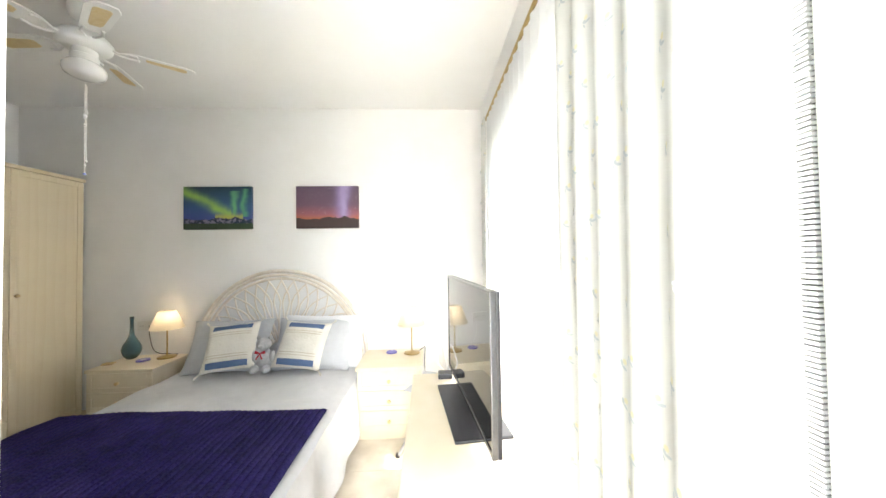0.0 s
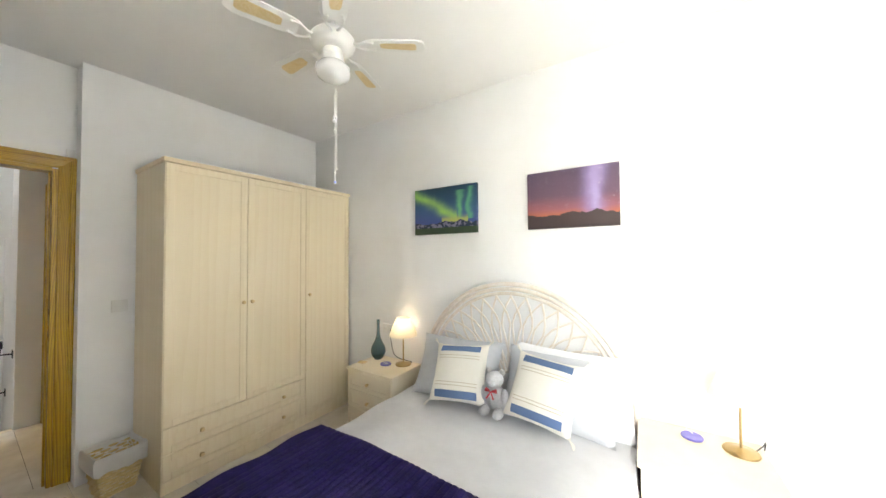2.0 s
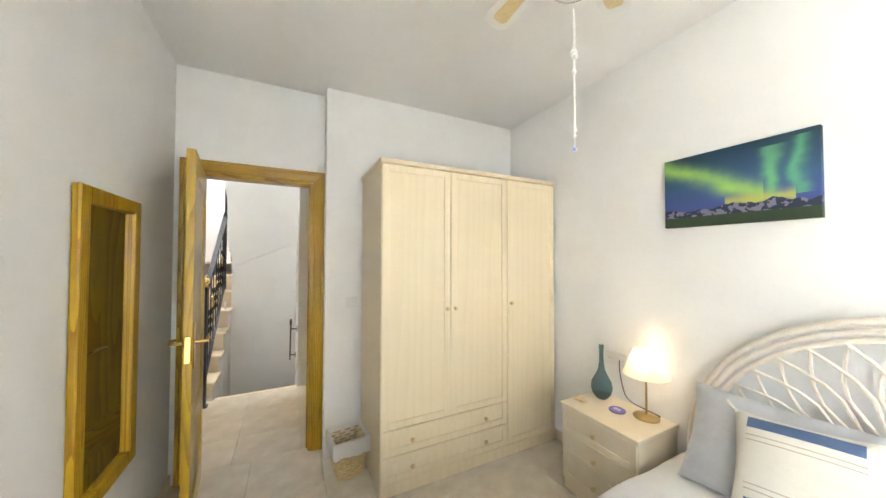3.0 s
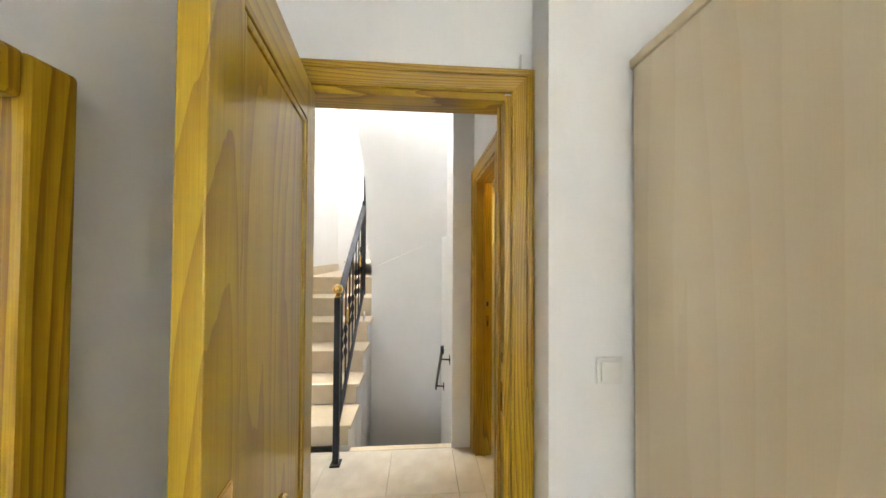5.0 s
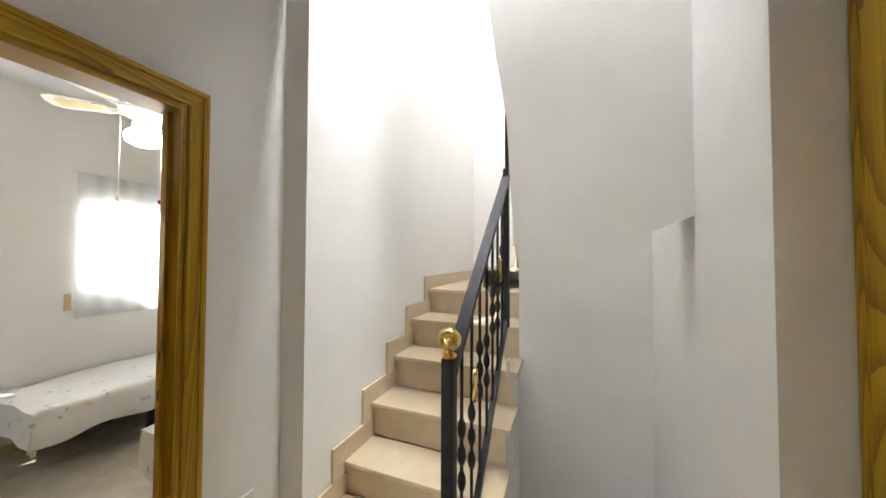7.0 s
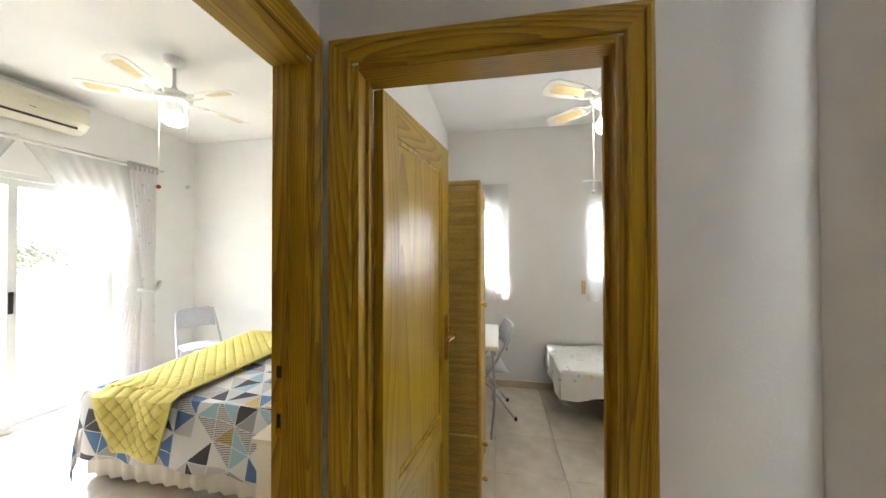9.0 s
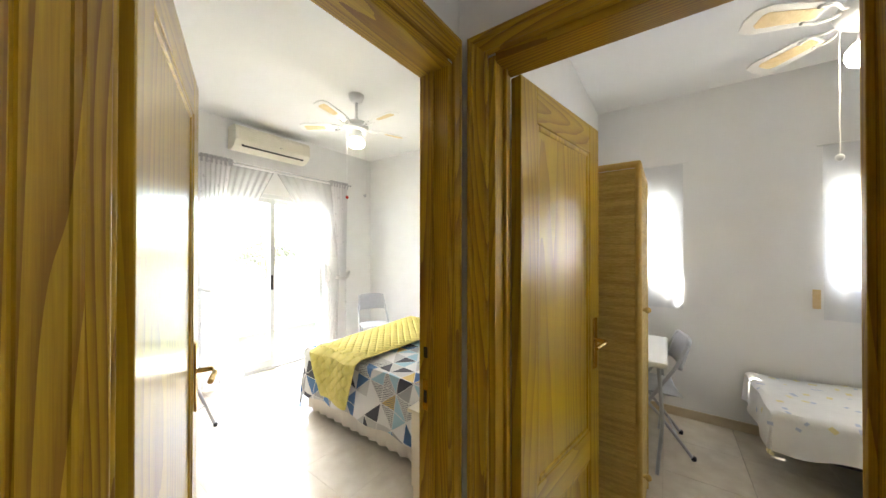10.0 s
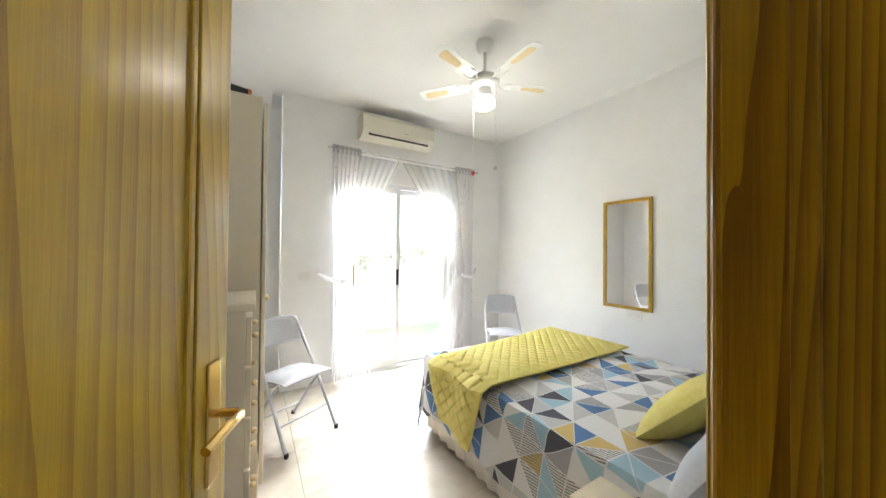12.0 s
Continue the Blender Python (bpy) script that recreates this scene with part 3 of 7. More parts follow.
# ---- first bedroom ----
M_CREAM = material("cream_melamine", (0.74, 0.65, 0.48), 0.35, second=(0.78, 0.70, 0.55), scale=9, stretch=(1, 1, 0.15))
M_KNOB = material("turned_maple_knob", (0.66, 0.48, 0.22), 0.3, second=(0.72, 0.55, 0.30), scale=30)
M_SHEET = material("pale_grey_cotton", (0.62, 0.62, 0.63), 0.9, second=(0.68, 0.68, 0.69), scale=14, bump=0.25, bump_scale=25)
M_GREYPIL = material("grey_cotton", (0.50, 0.51, 0.53), 0.9, second=(0.56, 0.57, 0.59), scale=14, bump=0.3, bump_scale=22)
M_WHITEPIL = material("white_cotton", (0.76, 0.76, 0.77), 0.9, second=(0.80, 0.80, 0.80), scale=14, bump=0.3, bump_scale=22)
M_CANE = material("whitewashed_cane", (0.74, 0.66, 0.56), 0.5, second=(0.82, 0.77, 0.70), scale=30, bump=0.1)
M_PURPLE = material("indigo_plush", (0.010, 0.007, 0.055), 0.85, second=(0.024, 0.017, 0.11), scale=22, bump=0.6, bump_scale=90, spec=0.2)
M_STEEL = material("chromed_steel", (0.62, 0.63, 0.65), 0.22, 1.0, second=(0.68, 0.69, 0.70), scale=20)
M_GREYMETAL = material("silver_grey_paint", (0.50, 0.51, 0.54), 0.4, 0.3, second=(0.54, 0.55, 0.58), scale=20)
M_VINYL = material("grey_vinyl", (0.50, 0.51, 0.55), 0.5, second=(0.55, 0.56, 0.60), scale=30, bump=0.1, bump_scale=200)
M_OLDBRASS = material("antique_brass", (0.42, 0.30, 0.12), 0.3, 1.0, second=(0.50, 0.37, 0.17), scale=25)
M_BLACKPL = material("black_plastic", (0.015, 0.015, 0.018), 0.3, second=(0.02, 0.02, 0.024), scale=20)
M_SCREEN = material("dark_screen", (0.008, 0.008, 0.010), 0.04, second=(0.010, 0.010, 0.012), scale=3, spec=0.9)
M_WHITE = material("white_enamel", (0.78, 0.78, 0.76), 0.3, second=(0.81, 0.81, 0.79), scale=12)
M_CANEWORK = material("woven_cane", (0.66, 0.51, 0.24), 0.55, second=(0.76, 0.63, 0.38), scale=120, bump=0.4, bump_scale=220)
M_MIRROR = material("mirror_silver", (0.92, 0.93, 0.93), 0.01, 1.0)


def panel_front(parent, name, y0, y1, z0, z1, x, knob=None, mat=None, frame_w=0.045):
    """A framed cabinet front facing +x with its plane at x."""
    mat = mat or M_MAPLE
    door_ = boxes(name, mat, parent, (x - 0.018, x - 0.007, y0 + 0.002, y1 - 0.002, z0 + 0.002, z1 - 0.002))
    bm = bmesh.new()
    a, b, c, d = y0 + 0.002, y1 - 0.002, z0 + 0.002, z1 - 0.002
    f = min(frame_w, (d - c) * 0.28)
    box(bm, x - 0.007, x, a, a + f, c, d, bevel=0.003)
    box(bm, x - 0.007, x, b - f, b, c, d, bevel=0.003)
    box(bm, x - 0.0071, x - 0.0003, a + f, b - f, c, c + f, bevel=0.003)
    box(bm, x - 0.0071, x - 0.0003, a + f, b - f, d - f, d, bevel=0.003)
    part("frame", bm, mat, door_)
    if knob:
        for ky in knob[0]:
            bm = bmesh.new()
            lathe(bm, [(0.006, 0), (0.006, 0.008), (0.013, 0.014), (0.015, 0.02), (0.012, 0.027), (0.004, 0.029)], (0, 0, 0), 16)
            part("knob", bm, M_KNOB, door_, "turned wooden knob", smooth=True, m=Matrix.Translation((x, ky, knob[1])) @ Matrix.Rotation(radians(90), 4, "Y"))
    return door_


ward = thing("wardrobe", "pale maple three-door wardrobe with two drawers", "wardrobe")
WX, WY0, WY1, WZ = -3.15, 1.605, 3.045, 2.079
boxes("body", M_MAPLE, ward, (-3.70, WX - 0.02, WY0 + 0.004, WY1 - 0.004, 0.0, WZ - 0.03))
boxes("side_panel", M_MAPLE, ward, (-3.705, WX - 0.003, WY0, WY0 + 0.0035, 0.0, WZ - 0.03))
boxes("cornice", M_MAPLE_E, ward, (-3.71, WX + 0.012, WY0 - 0.01, WY1, WZ - 0.0295, WZ), bevel=0.006)
boxes("plinth", M_MAPLE, ward, (WX - 0.0195, WX - 0.001, WY0 + 0.004, WY1 - 0.004, 0.0, 0.075))
w3 = (WY1 - WY0 - 0.008) / 3
ys = [WY0 + 0.004 + w3 * k for k in range(4)]
panel_front(ward, "door", ys[0], ys[1], 0.398, WZ - 0.031, WX, ((ys[1] - 0.03,), 1.12))
panel_front(ward, "door", ys[1], ys[2], 0.398, WZ - 0.031, WX, ((ys[1] + 0.03,), 1.12))
panel_front(ward, "door", ys[2], ys[3], 0.076, WZ - 0.031, WX, ((ys[2] + 0.03,), 1.12))
for z0, z1 in ((0.076, 0.236), (0.237, 0.397)):
    panel_front(ward, "drawer", ys[0], ys[2], z0, z1, WX, ((ys[0] + 0.2, ys[2] - 0.2), (z0 + z1) / 2))


def bedside(m, label, w, d, h):
    """A three-drawer bedside cabinet; local x across, front at y = 0 facing -y."""
    ob = thing("bedside_cabinet", label, "bedside cabinet", m, group="bedside cabinets")
    boxes("body", M_CREAM, ob, (-w / 2 + 0.012, w / 2 - 0.012, 0.022, d, 0.0, h - 0.026))
    boxes("top", M_CREAM, ob, (-w / 2, w / 2, 0.0, d, h - 0.0255, h), bevel=0.004)
    hh = (h - 0.026 - 0.07) / 3
    rot = Matrix.Rotation(radians(-90), 4, "Z")
    for k in range(3):
        z0 = 0.07 + hh * k
        dr = panel_front(ob, "drawer", -w / 2 + 0.012, w / 2 - 0.012, z0, z0 + hh, 0.0, ((0.0,), z0 + hh / 2), M_CREAM, 0.035)
        dr.matrix_local = Matrix.Translation((0, 0.004, 0)) @ rot
    return ob


NZ = 0.537
bedside(pose(-0.455, 2.55, 0), "pale maple three-drawer bedside cabinet with a lamp on it", 0.50, 0.46, NZ)
bedside(pose(-2.51, 2.68, 0), "pale maple three-drawer bedside cabinet beside the wardrobe", 0.50, 0.375, NZ)

# headboard
head = thing("headboard", "whitewashed cane headboard woven in an arched fan", "headboard")
HC, HBY, HW, HZ0, HZ1 = -1.44, 2.99, 0.735, 0.50, 1.255


def arch(scale, dy, r, name, legs=True):
    bm = bmesh.new()
    pts = [(HC - HW * scale, HBY + dy, 0.02 if legs else HZ0)] if legs else []
    for k in range(33):
        a = math.pi - math.pi * k / 32
        pts.append((HC + HW * scale * math.cos(a), HBY + dy, HZ0 + (HZ1 - HZ0) * scale * math.sin(a)))
    if legs:
        pts.append((HC + HW * scale, HBY + dy, 0.02))
    tube(bm, pts, r, 10)
    part(name, bm, M_CANE, head, smooth=True)


arch(1.0, 0, 0.016, "outer_arch")
arch(0.955, -0.012, 0.013, "outer_arch")
arch(0.912, 0, 0.012, "outer_arch")
arch(0.20, 0, 0.012, "inner_arch", False)
bm = bmesh.new()
tube(bm, [(HC - HW, HBY, HZ0), (HC + HW, HBY, HZ0)], 0.015, 10)
tube(bm, [(HC - HW, HBY, 0.30), (HC + HW, HBY, 0.30)], 0.015, 10)
part("cross_rail", bm, M_CANE, head, smooth=True)
N = 19
for k in range(N):
    a = math.pi * (k + 0.5) / N
    h = math.pi / N * 0.5
    for s in (-1, 1):
        bm = bmesh.new()
        pts = []
        for j in range(9):
            t = j / 8
            rr = 0.20 + (0.90 - 0.20) * t
            aa = a + s * h * (0.2 + 1.75 * math.sin(min(1.0, t * 1.25) * math.pi * 0.5) - 2.0 * max(0.0, t - 0.66) / 0.34)
            pts.append((HC + HW * rr * math.cos(aa), HBY + s * 0.006, HZ0 + (HZ1 - HZ0) * rr * math.sin(aa)))
        tube(bm, pts, 0.0065, 6)
        part("cane_loop", bm, M_CANE, head, smooth=True)


def draped(name, mat, x0, x1, y0, y1, ztop, zlow, seed, wrinkle=0.006, flare=0.03, nx=56, ny=64, crown=0.012, corner=0.0, hem=0.0):
    """A cloth that lies over a bed and hangs at the sides and the foot (y0); its UV map is the unfolded cloth in metres."""
    bm = bmesh.new()
    uv = bm.loops.layers.uv.new("cloth")
    drop = ztop - zlow
    W, L = x1 - x0, y1 - y0
    r = 0.045

    def bend(s, size):
        """Fold a coordinate past an edge: returns place along and the fall."""
        if s < 0:
            return -min(-s, r * 0.6) - flare * min(1, -s / drop), -s
        if s > size:
            return size + min(s - size, r * 0.6) + flare * min(1, (s - size) / drop), s - size
        return s, 0.0
    vs = []
    for i in range(nx + 1):
        row = []
        for j in range(ny + 1):
            s = -drop + (W + 2 * drop) * i / nx
            t = -drop + (L + drop) * j / ny
            px, fx = bend(s, W)
            py, fy = bend(t, L) if t < 0 else (t, 0.0)
            fall = max(fx, fy) if not (fx and fy) else min(drop * (1 + corner * min(fx, fy) / drop), math.hypot(fx, fy) * (1 + 0.2 * corner))
            fall *= 1 + hem * noise.noise(Vector((s * 4.5, t * 4.5, seed + 3)))
            z = ztop - max(0.0, fall - 0.02) + crown * math.sin(math.pi * max(0, min(1, s / W))) * (1 if fall == 0 else 0)
            n = noise.noise(Vector((s * 5, t * 5, seed))) * wrinkle + noise.noise(Vector((s * 1.8, t * 1.8, seed + 9))) * wrinkle
            if fall > 0.03:
                k = math.sin((t if fx >= fy else s) * 17 + 2 * noise.noise(Vector((s * 2, t * 2, seed)))) * 0.012 * min(1, fall / 0.2)
                if fx >= fy:
                    px += math.copysign(1, px - W / 2) * k
                else:
                    py -= k
            z = max(z + n, zlow - hem * 0.1 - corner * min(fx, fy))
            row.append((bm.verts.new((x0 + px, y0 + py, z)), (s, t)))
        vs.append(row)
    for i in range(nx):
        for j in range(ny):
            q = (vs[i][j], vs[i + 1][j], vs[i + 1][j + 1], vs[i][j + 1])
            f = bm.faces.new([v for v, _ in q])
            for l, (_, c) in zip(f.loops, q):
                l[uv].uv = c
    return bm


bed = thing("double_bed", "double bed made with a pale grey bedspread", "bed")
BX0, BX1, BY0, BY1, BZ = -2.17, -0.74, 1.22, 2.97, 0.455
boxes("base", M_GREYPIL, bed, (BX0 + 0.03, BX1 - 0.03, BY0 + 0.04, BY1, 0.06, 0.24), bevel=0.02)
boxes("mattress", M_WHITEPIL, bed, (BX0 + 0.01, BX1 - 0.01, BY0 + 0.02, BY1, 0.241, BZ - 0.012), bevel=0.04)
for x in (BX0 + 0.1, BX1 - 0.1):
    for y in (BY0 + 0.12, BY1 - 0.1):
        boxes("leg", M_BLACKPL, bed, (x - 0.025, x + 0.025, y - 0.025, y + 0.025, 0.0, 0.06), bevel=0.004)
part("bedspread", draped("bedspread", M_SHEET, BX0, BX1, BY0, BY1, BZ, 0.07, 1.3, 0.010, 0.05), M_SHEET, bed, "pale grey cotton bedspread", smooth=True)

# ribbed plush throw across the foot
throw = bmesh.new()
tx0, tx1, ty0, ty1 = -2.30, -0.745, 1.16, 2.04


def plush(u, v):
    x = tx0 + (tx1 - tx0) * u
    y = ty0 + (ty1 - ty0) * v + 0.02 * math.sin(u * 5)
    rib = 0.007 * abs(math.sin(math.pi * u * 46)) ** 0.7
    n = 0.010 * noise.noise(Vector((x * 4, y * 4, 3.0)))
    z = BZ + 0.030 + rib + n
    if x < BX0 - 0.005:
        d = BX0 - 0.005 - x
        z -= d * 2.4
        x = BX0 - 0.06 + 0.012 * math.sin(y * 19) - 0.1 * d
    if y < BY0:
        d = BY0 - y
        z -= d * 3.0
        y = BY0 - 0.055 + 0.01 * math.sin(x * 15)
    return (x, y, z)


grid(throw, 276, 44, plush)
th = part("plush_throw", throw, M_PURPLE, smooth=True)
so = th.modifiers.new("thickness", "SOLIDIFY")
so.thickness, so.offset = 0.012, 1.0
tagged(th, "indigo ribbed plush throw laid across the bed", "blanket")


def cushion_mesh(w, h, d, seed=0.0, fringe=0.0):
    """A stuffed cushion: local x across, y up, z thick."""
    bm = bmesh.new()
    n = 20
    for side in (1, -1):
        vs = []
        for i in range(n + 1):
            row = []
            for j in range(n + 1):
                u, v = 2 * i / n - 1, 2 * j / n - 1
                e = max(0.0, (1 - abs(u) ** 2.6)) ** 0.55 * max(0.0, (1 - abs(v) ** 2.6)) ** 0.55
                pinch = 1 - 0.07 * (1 - abs(u) ** 2) * abs(v) ** 3
                pin2 = 1 - 0.07 * (1 - abs(v) ** 2) * abs(u) ** 3
                wr = 0.006 * noise.noise(Vector((u * 3, v * 3, seed + side)))
                row.append(bm.verts.new((u * w / 2 * pin2, v * h / 2 * pinch, side * (d / 2 * e + (wr if 0 < i < n and 0 < j < n else 0)))))
            vs.append(row)
        for i in range(n):
            for j in range(n):
                bm.faces.new((vs[i][j], vs[i + 1][j], vs[i + 1][j + 1], vs[i][j + 1]))
    bmesh.ops.remove_doubles(bm, verts=bm.verts, dist=0.0004)
    return bm


def striped_cloth():
    """Cream cotton with two blue bands and thin tan lines across it."""
    m = material("striped_cream_cotton", (0.74, 0.70, 0.60), 0.9, bump=0.35, bump_scale=60)
    t = m.node_tree
    tc = t.nodes["Texture Coordinate"]
    sep = t.nodes.new("ShaderNodeSeparateXYZ")
    t.links.new(tc.outputs["Object"], sep.inputs[0])
    absn = t.nodes.new("ShaderNodeMath")
    absn.operation = "ABSOLUTE"
    t.links.new(sep.outputs[1], absn.inputs[0])
    mp = t.nodes.new("ShaderNodeMath")
    mp.operation = "MULTIPLY"
    mp.inputs[1].default_value = 4.0
    t.links.new(absn.outputs[0], mp.inputs[0])
    r = t.nodes.new("ShaderNodeValToRGB")
    r.color_ramp.interpolation = "CONSTANT"
    cream, blue, tan = (0.76, 0.73, 0.65, 1), (0.10, 0.16, 0.30, 1), (0.50, 0.42, 0.30, 1)
    stops = [(0.0, cream), (0.30, tan), (0.315, cream), (0.375, tan), (0.39, cream), (0.50, blue), (0.67, cream)]
    el = r.color_ramp.elements
    el[0].position, el[0].color = stops[0]
    el[1].position, el[1].color = stops[1]
    for p, c in stops[2:]:
        e = el.new(p)
        e.color = c
    t.links.new(mp.outputs[0], r.inputs[0])
    inx = t.nodes.new("ShaderNodeMath")
    inx.operation = "ABSOLUTE"
    t.links.new(sep.outputs[0], inx.inputs[0])
    lt = t.nodes.new("ShaderNodeMath")
    lt.operation = "LESS_THAN"
    lt.inputs[1].default_value = 0.145
    t.links.new(inx.outputs[0], lt.inputs[0])
    mix = t.nodes.new("ShaderNodeMix")
    mix.data_type = "RGBA"
    mix.inputs[6].default_value = cream
    t.links.new(lt.outputs[0], mix.inputs[0])
    t.links.new(r.outputs[0], mix.inputs[7])
    t.links.new(mix.outputs[2], t.nodes["Principled BSDF"].inputs["Base Color"])
    return m


M_STRIPE = striped_cloth()


def pillow_at(name, label, mat, x, y, z, w, h, d, lean, turn, roll=0, group="", seed=0.0):
    m = Matrix.Translation((x, y, z)) @ Matrix.Rotation(radians(turn), 4, "Z") @ Matrix.Rotation(radians(90 - lean), 4, "X") @ Matrix.Rotation(radians(roll), 4, "Z")
    ob = part(name, cushion_mesh(w, h, d, seed), mat, smooth=True)
    ob.matrix_world = m
    return tagged(ob, label, "pillow" if "pillow" in name else "cushion", group)


pillow_at("pillow", "grey cotton pillow leaning on the headboard", M_GREYPIL, -1.80, 2.86, 0.65, 0.64, 0.44, 0.15, 28, 4, 0, "pillows", 1)
pillow_at("pillow", "grey cotton pillow leaning on the headboard", M_GREYPIL, -1.12, 2.86, 0.65, 0.66, 0.44, 0.15, 28, -4, 0, "pillows", 2)
pillow_at("pillow", "white cotton pillow behind a grey one", M_WHITEPIL, -1.05, 2.90, 0.66, 0.70, 0.44, 0.11, 16, -3, 0, "pillows", 3)
for x, y, tn, rl, sd in ((-1.715, 2.745, 5, 5, 4), (-1.165, 2.745, -3, -5, 5)):
    cu = pillow_at("cushion", "cream cushion with blue and tan stripes", M_STRIPE, x, y, 0.672, 0.385, 0.385, 0.13, 33, tn, rl, "striped cushions", sd)
    for sx in (-1, 1):
        for sy in (-1, 1):
            bm = bmesh.new()
            for q in range(7):
                a = (q - 3) * 0.16
                bar(bm, (sx * 0.186, sy * 0.186, 0), (sx * (0.198 + 0.02 * math.cos(a)), sy * (0.198 + 0.02 * math.cos(a)) + 0.02 * math.sin(a), 0.008 * math.sin(q * 2.1)), 0.003, 5)
            part("tassel", bm, M_STRIPE, cu)

# small toy bear, one plain mesh
bm = bmesh.new()


def ball(bm, c, r, s=(1, 1, 1)):
    res = bmesh.ops.create_uvsphere(bm, u_segments=18, v_segments=12, radius=r)
    bmesh.ops.scale(bm, vec=s, verts=res["verts"])
    bmesh.ops.translate(bm, vec=c, verts=res["verts"])


BEAR = Vector((-1.445, 2.72, 0.490))
for c, r, s in (((0, 0, 0.09), 0.062, (1, 0.85, 1.25)), ((0, -0.015, 0.205), 0.052, (1.05, 0.95, 0.95)), ((0, -0.06, 0.195), 0.024, (1.1, 1, 0.8)),
                ((-0.045, 0, 0.25), 0.018, (1, 0.6, 1)), ((0.045, 0, 0.25), 0.018, (1, 0.6, 1)), ((-0.066, -0.02, 0.11), 0.026, (0.8, 0.9, 1.9)),
                ((0.066, -0.02, 0.11), 0.026, (0.8, 0.9, 1.9)), ((-0.045, -0.075, 0.03), 0.032, (0.95, 1.5, 0.95)), ((0.045, -0.075, 0.03), 0.032, (0.95, 1.5, 0.95))):
    ball(bm, BEAR + Vector(c), r, s)
M_FUR = material("grey_plush", (0.50, 0.50, 0.50), 0.95, second=(0.62, 0.62, 0.62), scale=60, bump=0.9, bump_scale=160)
tagged(part("toy_bear", bm, M_FUR, smooth=True), "small grey plush toy bear sitting between cushions", "toy")
bow = bmesh.new()
M_RED = material("red_ribbon", (0.45, 0.02, 0.03), 0.4, second=(0.55, 0.04, 0.05), scale=30)
for s in (-1, 1):
    bar(bow, BEAR + Vector((0.003 * s, -0.075, 0.152)), BEAR + Vector((0.034 * s, -0.072, 0.158)), 0.004, 8, 0.013)
    bar(bow, BEAR + Vector((0.0, -0.075, 0.150)), BEAR + Vector((0.022 * s - 0.004, -0.082, 0.108)), 0.003, 6, 0.006)
tagged(part("ribbon_bow", bow, M_RED, smooth=True), "red ribbon bow tied on the toy bear", "ribbon")

# ---- table lamps ----
M_SHADE = sheer("cream_lampshade", (0.84, 0.79, 0.68), 0.04)


def table_lamp(x, y, z, label):
    lamp = thing("table_lamp", label, "lamp", pose(x, y, z), group="table lamps")
    bm = bmesh.new()
    lathe(bm, [(0.066, 0), (0.068, 0.004), (0.064, 0.010), (0.03, 0.016), (0.010, 0.022)], sides=32)
    part("base", bm, M_OLDBRASS, lamp, "antique brass base", smooth=True)
    bm = bmesh.new()
    bar(bm, (0, 0, 0.02), (0, 0, 0.30), 0.0055, 12)
    part("stem", bm, M_OLDBRASS, lamp, "antique brass stem", smooth=True)
    bm = bmesh.new()
    lathe(bm, [(0.118, 0.245), (0.112, 0.262), (0.088, 0.325), (0.060, 0.388), (0.058, 0.392)], sides=40, cap=False)
    part("shade", bm, M_SHADE, lamp, "glowing cream fabric shade", smooth=True)
    bm = bmesh.new()
    ball(bm, (0, 0, 0.325), 0.022)
    part("bulb", bm, M_BULB, lamp, smooth=True)
    bulb("lamp_light", (x, y, z + 0.35), 0.02, 0.025, (1.0, 0.76, 0.48))
    return lamp


M_BULB = glow("warm_bulb", (1.0, 0.75, 0.45), 2.0)
table_lamp(-0.30, 2.88, NZ, "small lit table lamp with a cream shade")
table_lamp(-2.385, 2.965, NZ, "small lit table lamp with a cream shade")


def cable(name, pts, r, mat, label):
    bm = bmesh.new()
    n = len(pts)
    fine = []
    P = [Vector(p) for p in pts]
    for i in range(n - 1):
        a, b, c, d = P[max(0, i - 1)], P[i], P[i + 1], P[min(n - 1, i + 2)]
        for k in range(6):
            t = k / 6
            fine.append(0.5 * ((2 * b) + (c - a) * t + (2 * a - 5 * b + 4 * c - d) * t * t + (3 * b - a - 3 * c + d) * t ** 3))
    fine.append(P[-1])
    tube(bm, fine, r, 6)
    return tagged(part(name, bm, mat, smooth=True), label, "cable")


cable("lamp_cable", [(-0.25, 2.90, NZ + 0.005), (-0.21, 2.95, NZ + 0.02), (-0.19, 3.0, NZ + 0.01), (-0.195, 3.04, 0.40), (-0.19, 3.05, 0.1)], 0.003, M_BLACKPL, "black lamp cable behind the bedside cabinet")
cable("lamp_cable", [(-2.36, 3.01, NZ + 0.004), (-2.35, 3.035, NZ + 0.006), (-2.42, 3.043, NZ + 0.006), (-2.55, 3.043, NZ + 0.03), (-2.595, 3.043, 0.70), (-2.60, 3.045, 0.79)], 0.003, M_BLACKPL, "black lamp cable plugged into the wall socket")
cable("charger_cable", [(-0.47, 2.93, NZ + 0.012), (-0.50, 2.98, NZ + 0.02), (-0.56, 3.035, NZ + 0.10), (-0.57, 3.045, 0.76)], 0.002, M_WHITE, "thin white charging cable rising to the socket")
M_COAST = material("violet_disc", (0.13, 0.11, 0.45), 0.3, second=(0.20, 0.18, 0.55), scale=40)
